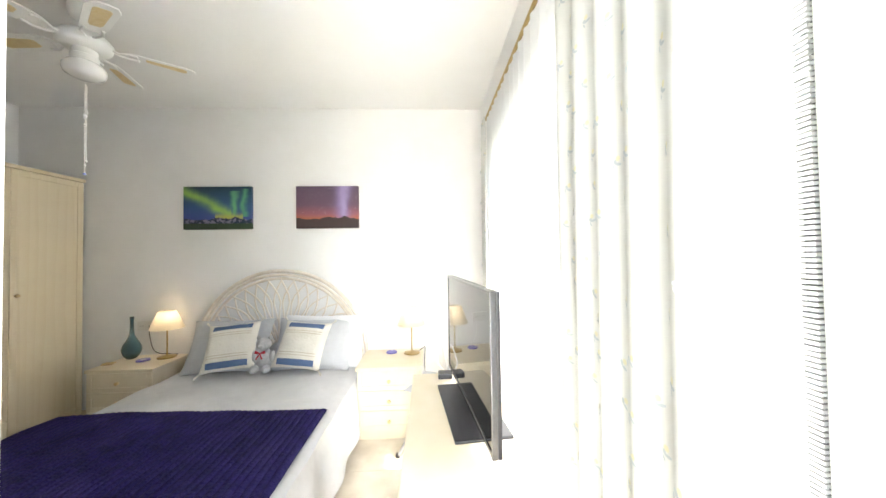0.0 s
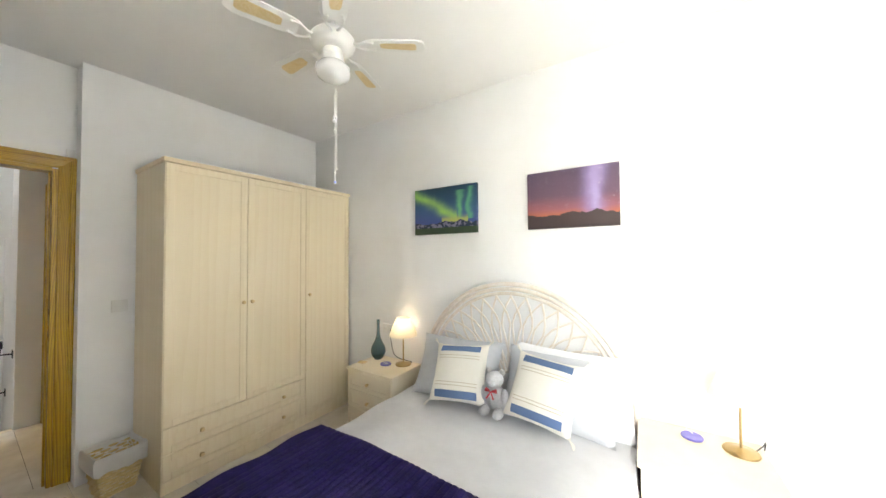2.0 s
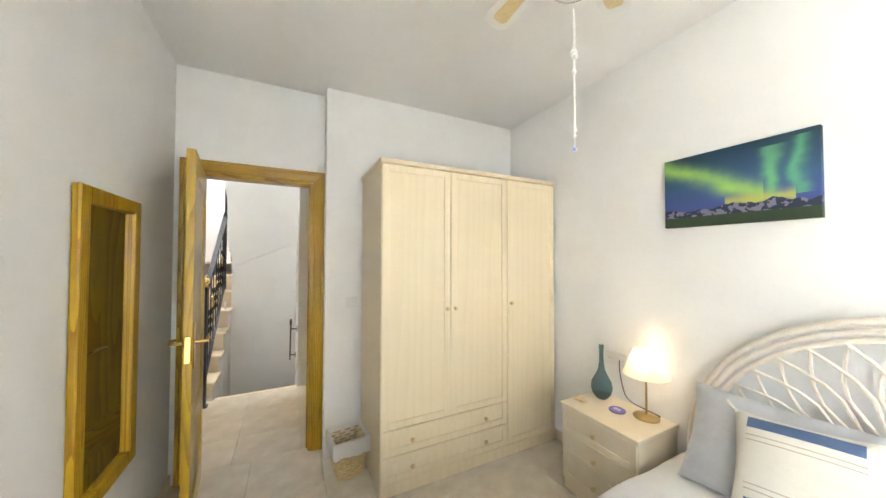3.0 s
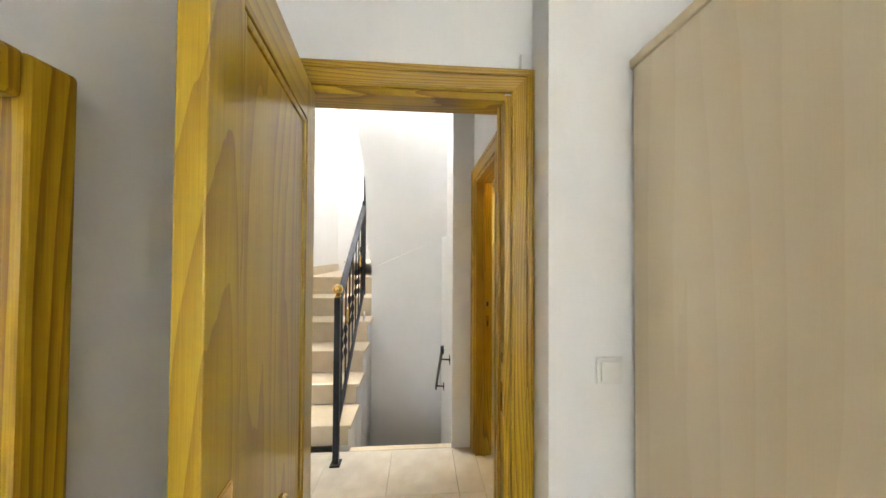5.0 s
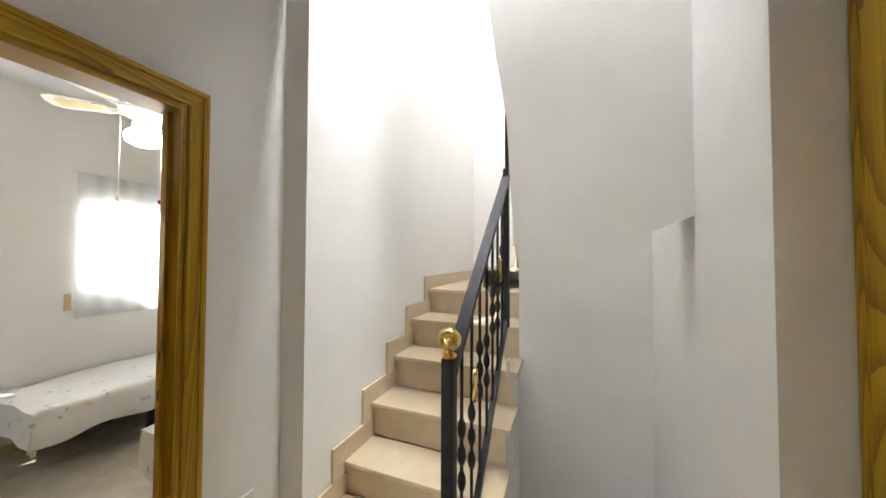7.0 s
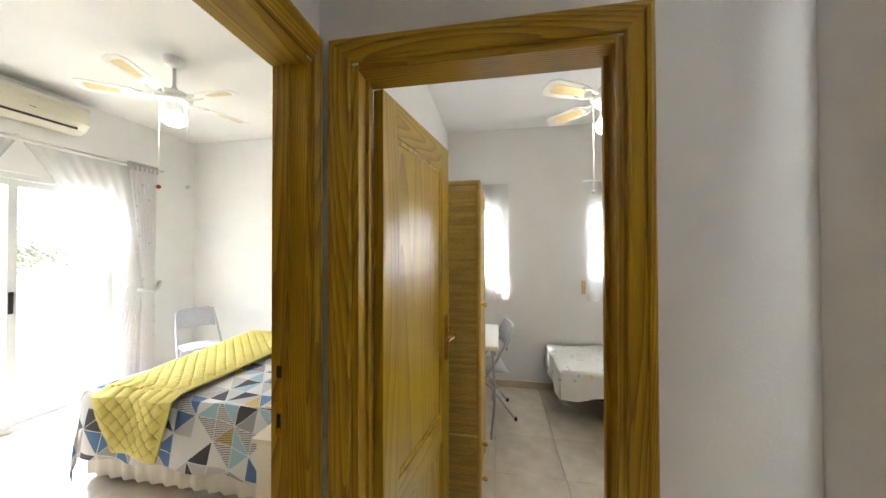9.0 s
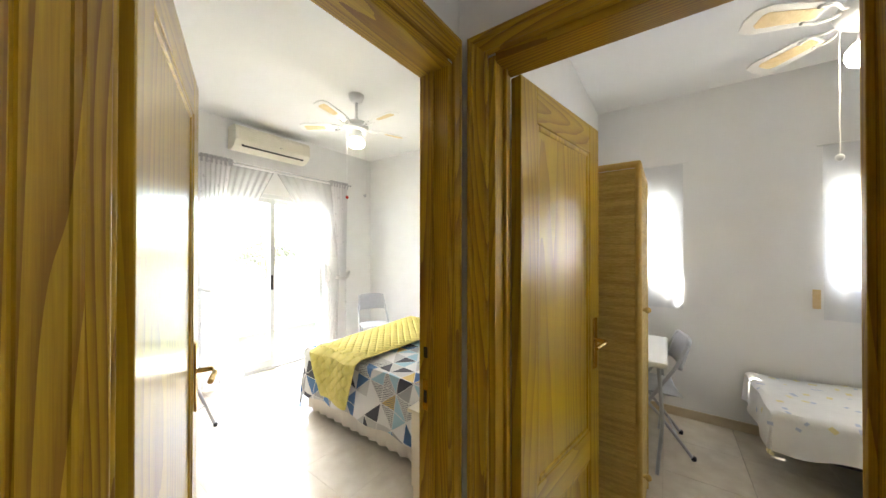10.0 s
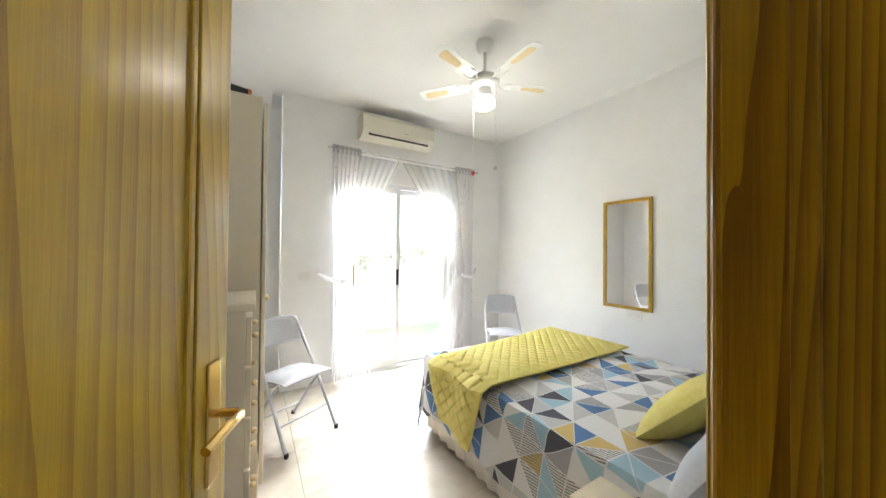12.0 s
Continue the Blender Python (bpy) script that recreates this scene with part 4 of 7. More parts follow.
for x, y, lb in ((-0.475, 2.91, "round violet charging pad on the bedside cabinet"), (-2.51, 2.885, "round violet coaster with a white motif")):
    co = thing("coaster", lb, "coaster", pose(x, y, NZ))
    bm = bmesh.new()
    lathe(bm, [(0.044, 0), (0.046, 0.003), (0.046, 0.008), (0.043, 0.011), (0.036, 0.0105)], sides=32)
    part("disc", bm, M_COAST, co, smooth=True)
    boxes("motif", M_WHITE, co, *[(-0.022 + 0.003 * abs(k), 0.022 - 0.003 * abs(k), k * 0.009 - 0.002, k * 0.009 + 0.002, 0.0108, 0.0118) for k in (-1, 0, 1)]) if "motif" in lb else None
soap = part("wax_block", cushion_mesh(0.08, 0.045, 0.018, 8), M_KNOB, smooth=True)
soap.matrix_world = pose(-2.70, 2.80, NZ + 0.010, 0, 0, 20)
tagged(soap, "small yellow wax block beside the vase", "ornament")

# glass vase
M_TEAL = glass("smoky_teal_glass", (0.38, 0.54, 0.60))
bm = bmesh.new()
lathe(bm, [(0.026, 0.0), (0.034, 0.004), (0.056, 0.035), (0.066, 0.075), (0.058, 0.115), (0.036, 0.155), (0.019, 0.195), (0.014, 0.24), (0.0125, 0.30), (0.015, 0.345), (0.016, 0.35),
           (0.0125, 0.348), (0.010, 0.30), (0.011, 0.24), (0.015, 0.195), (0.031, 0.155), (0.052, 0.115), (0.060, 0.075), (0.050, 0.037), (0.028, 0.012)], (-2.665, 2.955, NZ), 36)
tagged(part("glass_vase", bm, M_TEAL, smooth=True), "slim-necked smoky teal glass vase", "vase")

# ---- pictures ----


def sky_painting(name, bands, stars, streak):
    """A printed night sky: vertical colour bands bent by noise, a diagonal glow, a dark ridge line, stars."""
    m = bpy.data.materials.new(name)
    m.use_nodes = True
    t = m.node_tree
    b = t.nodes["Principled BSDF"]
    b.inputs["Roughness"].default_value = 0.55
    tc = t.nodes.new("ShaderNodeTexCoord")
    sep = t.nodes.new("ShaderNodeSeparateXYZ")
    t.links.new(tc.outputs["Object"], sep.inputs[0])

    def mathn(op, a, bb=None, c=None):
        n = t.nodes.new("ShaderNodeMath")
        n.operation = op
        for k, v in enumerate((a, bb, c)):
            if v is None:
                continue
            if isinstance(v, (int, float)):
                n.inputs[k].default_value = v
            else:
                t.links.new(v, n.inputs[k])
        return n.outputs[0]

    def noisen(scale, detail=3.0, stretch=(1, 1, 1)):
        mp = t.nodes.new("ShaderNodeMapping")
        mp.inputs["Scale"].default_value = stretch
        t.links.new(tc.outputs["Object"], mp.inputs["Vector"])
        n = t.nodes.new("ShaderNodeTexNoise")
        n.inputs["Scale"].default_value, n.inputs["Detail"].default_value = scale, detail
        t.links.new(mp.outputs[0], n.inputs["Vector"])
        return n.outputs[0]

    def mixc(f, a, c):
        n = t.nodes.new("ShaderNodeMix")
        n.data_type = "RGBA"
        t.links.new(f, n.inputs[0])
        for k, v in ((6, a), (7, c)):
            if isinstance(v, tuple):
                n.inputs[k].default_value = (*v, 1)
            else:
                t.links.new(v, n.inputs[k])
        return n.outputs[2]
    x, z = sep.outputs[0], sep.outputs[2]
    zn = mathn("ADD", mathn("MULTIPLY", z, 2.6), 0.5)
    zz = mathn("ADD", zn, mathn("MULTIPLY", mathn("SUBTRACT", noisen(5), 0.5), 0.10))
    ramp = t.nodes.new("ShaderNodeValToRGB")
    el = ramp.color_ramp.elements
    el[0].position, el[0].color = bands[0][0], (*bands[0][1], 1)
    el[1].position, el[1].color = bands[1][0], (*bands[1][1], 1)
    for p, c in bands[2:]:
        e = el.new(p)
        e.color = (*c, 1)
    t.links.new(zz, ramp.inputs[0])
    col = ramp.outputs[0]
    for slope, offset, width, colour, xlo, xhi in streak:
        # glow along the line z = slope * x + offset
        wob = mathn("MULTIPLY", mathn("SUBTRACT", noisen(7), 0.5), 0.09)
        if abs(slope) < 5:
            d = mathn("ABSOLUTE", mathn("ADD", mathn("SUBTRACT", z, mathn("MULTIPLY_ADD", x, slope, offset)), wob))
            along = x
        else:
            d = mathn("ABSOLUTE", mathn("ADD", mathn("SUBTRACT", x, offset), wob))
            along = z
        g = mathn("POWER", 2.718, mathn("MULTIPLY", mathn("MULTIPLY", d, d), -1.0 / (width * width)))
        g = mathn("MULTIPLY", g, mathn("GREATER_THAN", along, xlo))
        g = mathn("MULTIPLY", g, mathn("MULTIPLY", mathn("LESS_THAN", along, xhi), mathn("ADD", noisen(9), 0.35)))
        n = t.nodes.new("ShaderNodeClamp")
        t.links.new(g, n.inputs[0])
        col = mixc(n.outputs[0], col, colour)
    if stars:
        sp = mathn("GREATER_THAN", noisen(150, 1.0, (0.5, 1, 1.6)), 0.72)
        sp = mathn("MULTIPLY", sp, mathn("GREATER_THAN", zn, 0.35))
        col = mixc(mathn("MULTIPLY", sp, 0.7), col, (0.75, 0.72, 0.8))
    ridge = mathn("ADD", mathn("MULTIPLY", noisen(9, 4.0, (1, 1, 0)), 0.22), 0.13)
    below = mathn("LESS_THAN", zn, ridge)
    snow = mixc(mathn("GREATER_THAN", noisen(40, 4.0), 0.52), (0.02, 0.03, 0.07), (0.22, 0.20, 0.30)) if not stars else (0.05, 0.03, 0.03)
    col = mixc(below, col, snow)
    low = mathn("LESS_THAN", zn, 0.14 if not stars else 0.05)
    col = mixc(low, col, (0.035, 0.06, 0.03) if not stars else (0.04, 0.025, 0.025))
    t.links.new(col, b.inputs["Base Color"])
    return m


M_AURORA = sky_painting("aurora_print", [(0.0, (0.03, 0.05, 0.12)), (0.25, (0.06, 0.09, 0.32)), (0.55, (0.04, 0.10, 0.22)), (1.0, (0.015, 0.05, 0.08))], False,
                        [(-0.52, -0.0, 0.045, (0.34, 0.62, 0.14), -0.3, 0.12), (9, 0.15, 0.026, (0.15, 0.45, 0.22), -0.08, 0.15), (9, 0.235, 0.022, (0.12, 0.42, 0.22), -0.08, 0.17),
                         (0.0, -0.085, 0.03, (0.55, 0.55, 0.10), -0.02, 0.22)])
M_GALAXY = sky_painting("galaxy_print", [(0.0, (0.05, 0.03, 0.03)), (0.20, (0.50, 0.14, 0.05)), (0.34, (0.28, 0.10, 0.12)), (0.55, (0.13, 0.07, 0.11)), (1.0, (0.09, 0.06, 0.10))], True,
                        [(9, 0.14, 0.06, (0.27, 0.20, 0.42), -0.12, 0.3), (9, 0.15, 0.030, (0.36, 0.29, 0.52), -0.08, 0.2)])
for nm, mt, xa, xb, lb in (("aurora", M_AURORA, -2.302, -1.717, "canvas print of green northern lights over snowy peaks"),
                           ("galaxy", M_GALAXY, -1.328, -0.775, "canvas print of a starry violet night sky")):
    pic = thing("canvas_print", lb, "picture", pose((xa + xb) / 2, YN, 1.82), group="canvas prints")
    boxes("canvas", mt, pic, (-(xb - xa) / 2, (xb - xa) / 2, -0.034, -0.003, -0.19, 0.19), bevel=0.003)
    boxes("stretcher", M_MAPLE_E, pic, (-(xb - xa) / 2 + 0.01, (xb - xa) / 2 - 0.01, -0.0028, -0.0005, -0.18, 0.18))

# ---- television on its console ----
con = thing("tv_console", "cream console table under the television", "console")
CX0, CX1, CY0, CY1, CZ = -0.245, 0.20, 0.98, 2.06, 0.668
boxes("top", M_CREAM, con, (CX0, CX1, CY0, CY1, CZ - 0.028, CZ), bevel=0.004)
boxes("side_panel", M_CREAM, con, (CX0 + 0.012, CX1 - 0.005, CY1 - 0.03, CY1 - 0.01, 0.0, CZ - 0.0285))
boxes("side_panel", M_CREAM, con, (CX0 + 0.012, CX1 - 0.005, CY0 + 0.01, CY0 + 0.03, 0.0, CZ - 0.0285))
boxes("back_panel", M_CREAM, con, (CX1 - 0.02, CX1 - 0.006, CY0 + 0.0305, CY1 - 0.0305, 0.05, CZ - 0.0285))
boxes("shelf", M_CREAM, con, (CX0 + 0.02, CX1 - 0.0205, CY0 + 0.0305, CY1 - 0.0305, 0.30, 0.318))
boxes("drawer", M_CREAM, con, (CX0 + 0.006, CX0 + 0.024, CY0 + 0.032, CY1 - 0.032, CZ - 0.16, CZ - 0.03), bevel=0.003)

M_TVRIM = material("dark_steel_rim", (0.13, 0.13, 0.14), 0.25, 0.8, second=(0.17, 0.17, 0.18), scale=50)
tv = thing("television", "black flat television standing on the console", "television",
           frame_axes((-0.036, 2.05), ((0.085) / 0.876, -0.872 / 0.876), (-0.872 / 0.876, -0.085 / 0.876)))
TW, TZ0, TZ1 = 0.868, 0.712, 1.25
boxes("housing", M_BLACKPL, tv, (0.0, TW, -0.035, -0.0205, TZ0, TZ1), bevel=0.004)
boxes("back_bulge", M_BLACKPL, tv, (0.15, TW - 0.15, -0.06, -0.0352, TZ0 + 0.05, TZ0 + 0.32), bevel=0.012)
boxes("bezel", M_TVRIM, tv, (0.0, 0.012, -0.020, 0.0, TZ0, TZ1), (TW - 0.012, TW, -0.020, 0.0, TZ0, TZ1),
      (0.0121, TW - 0.0121, -0.020, -0.0004, TZ1 - 0.012, TZ1), (0.0121, TW - 0.0121, -0.020, -0.0004, TZ0, TZ0 + 0.02), bevel=0.002)
boxes("screen", M_SCREEN, tv, (0.0125, TW - 0.0125, -0.0195, -0.004, TZ0 + 0.0205, TZ1 - 0.0125))
boxes("neck", M_BLACKPL, tv, (TW / 2 - 0.05, TW / 2 + 0.05, -0.045, -0.0205, CZ + 0.012, TZ0 + 0.05), bevel=0.006)
boxes("stand", M_BLACKPL, tv, (TW / 2 - 0.26, TW / 2 + 0.26, -0.14, 0.09, CZ, CZ + 0.012), bevel=0.006)
rc = boxes("set_top_receiver", M_BLACKPL, None, (-0.10, -0.02, 1.96, 2.03, CZ, CZ + 0.03), bevel=0.006)
tagged(rc, "small black receiver box on the console", "receiver")
cable("tv_cable", [(-0.06, 2.03, CZ + 0.02), (-0.10, 2.12, CZ + 0.05), (-0.07, 2.25, CZ + 0.12), (-0.02, 2.6, 0.5), (0.0, 2.95, 0.25)], 0.004, M_WHITE, "white television cable looping behind the console")

# ---- folding chair ----


def folding_chair(m, label):
    """A steel folding chair with padded vinyl seat and back; local front is -y, the seat centre is at x = 0."""
    ch = thing("folding_chair", label, "chair", m, group="folding chairs")
    for s in (-1, 1):
        bm = bmesh.new()
        tube(bm, [(s * 0.205, -0.24, 0.012), (s * 0.20, -0.02, 0.40), (s * 0.19, 0.12, 0.62), (s * 0.175, 0.19, 0.77), (s * 0.13, 0.205, 0.815), (0, 0.208, 0.82)], 0.0115, 10)
        part("front_leg", bm, M_GREYMETAL, ch, smooth=True)
        bm = bmesh.new()
        tube(bm, [(s * 0.175, 0.22, 0.012), (s * 0.178, 0.02, 0.28), (s * 0.18, -0.12, 0.43)], 0.0105, 10)
        part("rear_leg", bm, M_GREYMETAL, ch, smooth=True)
        for y, z in ((-0.245, 0.0), (0.225, 0.0)):
            bm = bmesh.new()
            lathe(bm, [(0.015, 0), (0.0155, 0.02), (0.013, 0.026)], (s * (0.205 if y < 0 else 0.175), y, z), 12)
            part("rubber_foot", bm, M_BLACKPL, ch)
    bm = bmesh.new()
    tube(bm, [(-0.203, -0.15, 0.165), (0.203, -0.15, 0.165)], 0.007, 8)
    part("stretcher", bm, M_GREYMETAL, ch)
    bm = bmesh.new()
    tube(bm, [(-0.176, 0.14, 0.12), (0.176, 0.14, 0.12)], 0.007, 8)
    part("stretcher", bm, M_GREYMETAL, ch)
    bm = cushion_mesh(0.39, 0.38, 0.07, 2.0)
    part("seat", bm, M_VINYL, ch, "grey padded vinyl seat", smooth=True, m=Matrix.Translation((0, -0.02, 0.435)) @ Matrix.Rotation(radians(-4), 4, "X"))
    bm = bmesh.new()
    grid(bm, 16, 8, lambda u, v: ((u - 0.5) * 0.36, 0.215 + 0.02 * (1 - (2 * u - 1) ** 2) - 0.10 * (1 - v) * 0.55, 0.615 + 0.20 * v - 0.012 * (2 * u - 1) ** 4))
    bk = part("backrest", bm, M_VINYL, ch, "grey padded vinyl backrest", smooth=True)
    so = bk.modifiers.new("thickness", "SOLIDIFY")
    so.thickness = 0.024
    return ch


folding_chair(pose(-0.07, 2.45, 0, 0, 0, -112), "silver-grey folding chair tucked by the console")

# ---- wicker waste basket ----
bk = thing("waste_basket", "square wicker waste basket with a white bin liner", "basket", pose(-3.50, 1.475, 0, 0, 0, 6))
M_WICKER = material("pale_wicker", (0.55, 0.40, 0.16), 0.6, second=(0.68, 0.53, 0.27), scale=40, bump=0.4, bump_scale=120)
M_LINER = sheer("bin_liner", (0.84, 0.83, 0.81), 0.0, 0.4)
for k in range(13):
    z = 0.01 + k * 0.0185
    h = 0.075 + 0.035 * z / 0.25
    bm = bmesh.new()
    pts = []
    for j in range(48):
        a = j / 48 * 4
        s, f = int(a), a % 1
        p = [(-h + 2 * h * f, -h), (h, -h + 2 * h * f), (h - 2 * h * f, h), (-h, h - 2 * h * f)][s]
        wob = 0.0035 * (1 if (j // 2 + k) % 2 else -1)
        ln = math.hypot(*p)
        pts.append((p[0] * (1 + wob / ln), p[1] * (1 + wob / ln), z))
    tube(bm, pts, 0.0085, 6, closed=True)
    part("weave_band", bm, M_WICKER, bk, smooth=True)
boxes("bottom", M_WICKER, bk, (-0.072, 0.072, -0.072, 0.072, 0.0, 0.01))
bm = bmesh.new()


def liner(u, v):
    a = u * 4 % 4
    s, f = int(a), a % 1
    # up the inside, over the rim, down outside
    prof = [(0.080, 0.03), (0.098, 0.20), (0.107, 0.262), (0.116, 0.268), (0.124, 0.25), (0.123, 0.19), (0.119, 0.165)]
    q = v * (len(prof) - 1)
    i = min(int(q), len(prof) - 2)
    h = prof[i][0] + (prof[i + 1][0] - prof[i][0]) * (q - i)
    z = prof[i][1] + (prof[i + 1][1] - prof[i][1]) * (q - i)
    p = [(-h + 2 * h * f, -h), (h, -h + 2 * h * f), (h - 2 * h * f, h), (-h, h - 2 * h * f)][s]
    n = 0.006 * noise.noise(Vector((p[0] * 30, p[1] * 30, z * 20)))
    return (p[0] * (1 + n * 8), p[1] * (1 + n * 8), z + n * (3 if v > 0.8 else 1))


grid(bm, 64, 18, liner)
bmesh.ops.remove_doubles(bm, verts=bm.verts, dist=0.0003)
part("bin_liner", bm, M_LINER, bk, "crumpled white bin liner folded over the rim", smooth=True)

# ---- wall mirror in a pine frame ----


def framed_mirror(m, w, h, fw, fd, mat, label):
    """A mirror in a moulded frame; local x across, y out of the wall, z up from its centre."""
    ob = thing("wall_mirror", label, "mirror", m)
    W, Hh = w / 2, h / 2
    for nm, s in (("frame_side", (-W, -W + fw, 0.003, fd, -Hh, Hh)), ("frame_side", (W - fw, W, 0.003, fd, -Hh, Hh)),
                  ("frame_rail", (-W + fw, W - fw, 0.003, fd - 0.0008, Hh - fw, Hh)), ("frame_rail", (-W + fw, W - fw, 0.003, fd - 0.0008, -Hh, -Hh + fw))):
        boxes(nm, mat, ob, s, bevel=min(fw, fd) * 0.25)
    boxes("glass", M_MIRROR, ob, (-W + fw - 0.004, W - fw + 0.004, 0.004, 0.010, -Hh + fw - 0.004, Hh - fw + 0.004), label="mirror glass")
    return ob


framed_mirror(on_y(-3.04, 0.425, 1.12, 1), 0.49, 1.21, 0.062, 0.03, M_PINE, "tall mirror in a varnished pine frame")

# ---- ceiling fans ----
M_GLOBE = glow("lit_glass_globe", (1.0, 0.93, 0.80), 1.6)
M_GLOBE_OFF = material("opal_glass", (0.80, 0.80, 0.79), 0.15, second=(0.83, 0.83, 0.82), scale=6)


def ceiling_fan(x, y, ceiling, lamp_z, angle, label, lit, radius=0.47, globe=0.085):
    f = thing("ceiling_fan", label, "fan", pose(x, y, 0), group="ceiling fans")
    bm = bmesh.new()
    lathe(bm, [(0.035, -0.07), (0.055, -0.055), (0.068, -0.02), (0.068, 0.0)], (0, 0, ceiling), 28)
    part("canopy", bm, M_WHITE, f, smooth=True)
    hub = lamp_z + 0.20
    bm = bmesh.new()
    bar(bm, (0, 0, hub + 0.05), (0, 0, ceiling - 0.06), 0.012, 14)
    lathe(bm, [(0.018, 0), (0.022, 0.006), (0.018, 0.03), (0.014, 0.035)], (0, 0, hub + 0.05), 18)
    part("downrod", bm, M_WHITE, f, smooth=True)
    bm = bmesh.new()
    lathe(bm, [(0.05, -0.045), (0.085, -0.04), (0.105, -0.022), (0.112, 0.0), (0.108, 0.014), (0.09, 0.035), (0.04, 0.055), (0.02, 0.058)], (0, 0, hub), 36)
    part("motor", bm, M_WHITE, f, smooth=True)
    bm = bmesh.new()
    lathe(bm, [(0.055, -0.115), (0.055, -0.08), (0.05, -0.075), (0.05, -0.045)], (0, 0, hub), 28)
    part("lamp_collar", bm, M_WHITE, f, smooth=True)
    bm = bmesh.new()
    g = globe
    lathe(bm, [(0.005, 0.0), (g * 0.55, 0.004), (g * 0.92, 0.022), (g, 0.042), (g * 0.98, 0.062), (g * 0.8, 0.082), (0.052, 0.092)], (0, 0, lamp_z), 32)
    part("glass_globe", bm, M_GLOBE if lit else M_GLOBE_OFF, f, "lit opal glass globe" if lit else "unlit opal glass globe", smooth=True)
    for k in range(5):
        a = radians(angle + 72 * k)
        R = Matrix.Rotation(a, 4, "Z") @ Matrix.Translation((0, 0, hub - 0.005)) @ Matrix.Rotation(radians(10), 4, "X")
        bm = bmesh.new()
        outline = [(0.17, -0.042), (0.22, -0.052), (radius - 0.05, -0.062), (radius - 0.01, -0.045), (radius, 0.0), (radius - 0.01, 0.045), (radius - 0.05, 0.062), (0.22, 0.052), (0.17, 0.042)]
        lo = [bm.verts.new((px, py, -0.003)) for px, py in outline]
        hi = [bm.verts.new((px, py, 0.003)) for px, py in outline]
        bm.faces.new(lo[::-1])
        bm.faces.new(hi)
        for i in range(len(outline)):
            j = (i + 1) % len(outline)
            bm.faces.new((lo[i], lo[j], hi[j], hi[i]))
        bl = part("blade", bm, M_WHITE, f, m=R)
        bm = bmesh.new()
        cane = [(radius - 0.23, -0.018), (radius - 0.21, -0.026), (radius - 0.06, -0.034), (radius - 0.045, -0.022), (radius - 0.045, 0.022), (radius - 0.06, 0.034), (radius - 0.21, 0.026), (radius - 0.23, 0.018)]
        for zz in (-0.0045, 0.0045):
            vs = [bm.verts.new((px, py, zz)) for px, py in cane]
            v2 = [bm.verts.new((px, py, zz * 0.6)) for px, py in cane]
            bm.faces.new(vs)
            for i in range(len(cane)):
                j = (i + 1) % len(cane)
                bm.faces.new((vs[i], vs[j], v2[j], v2[i]))
        part("cane_panel", bm, M_CANEWORK, bl, "woven cane inlay")
        bm = bmesh.new()
        for s in (-1, 1):
            tube(bm, [(0.10, s * 0.012, 0.0), (0.13, s * 0.02, -0.012), (0.165, s * 0.040, -0.008), (0.21, s * 0.034, -0.006)], 0.006, 6)
            ball(bm, (0.205, s * 0.034, -0.008), 0.007)
        part("blade_bracket", bm, M_WHITE, f, m=R, smooth=True)
    return f


def pull_cord(x, y, z0, z1, label, beads):
    c = thing("pull_cord", label, "cord", pose(x, y, 0))
    bm = bmesh.new()
    bar(bm, (0, 0, z0), (0, 0, z1), 0.0022, 6)
    part("chain", bm, M_WHITE, c)
    for z, r, mat in beads:
        bm = bmesh.new()
        ball(bm, (0, 0, z), r, (1, 1, 1.1))
        part("bead", bm, mat, c, smooth=True)
    return c


ceiling_fan(-1.99, 1.94, H1, 2.35, 36, "white five-blade ceiling fan with cane inlays", False)
M_BLUEBEAD = material("blue_bead", (0.25, 0.35, 0.75), 0.3, second=(0.3, 0.4, 0.8), scale=30)
pull_cord(-2.035, 1.985, 2.17, 2.31, "thin white pull chain under the fan", [(2.17, 0.010, M_WHITE)])
pull_cord(-2.055, 2.005, 1.85, 2.36, "white pull cord with a blue bead", [(2.20, 0.012, M_WHITE), (2.13, 0.008, M_WHITE), (1.90, 0.006, M_WHITE), (1.852, 0.007, M_BLUEBEAD)])
pull_cord(-2.072, 2.028, 1.93, 2.36, "second thin cord twisted beside the first", [(1.93, 0.006, M_WHITE)])

# ---- window and curtains of the first bedroom ----
M_ALU = material("white_aluminium", (0.76, 0.77, 0.77), 0.35, second=(0.79, 0.80, 0.80), scale=10)
M_GLASS = glass("window_glass")
M_RUBBER = material("grey_brush_seal", (0.16, 0.17, 0.18), 0.8, second=(0.24, 0.25, 0.26), scale=200)
M_VOILE = sheer("white_voile", (0.86, 0.87, 0.88), 0.12, 0.6)
M_FLORAL = sheer("cream_curtain", (0.70, 0.71, 0.68), 0.0, 0.02)


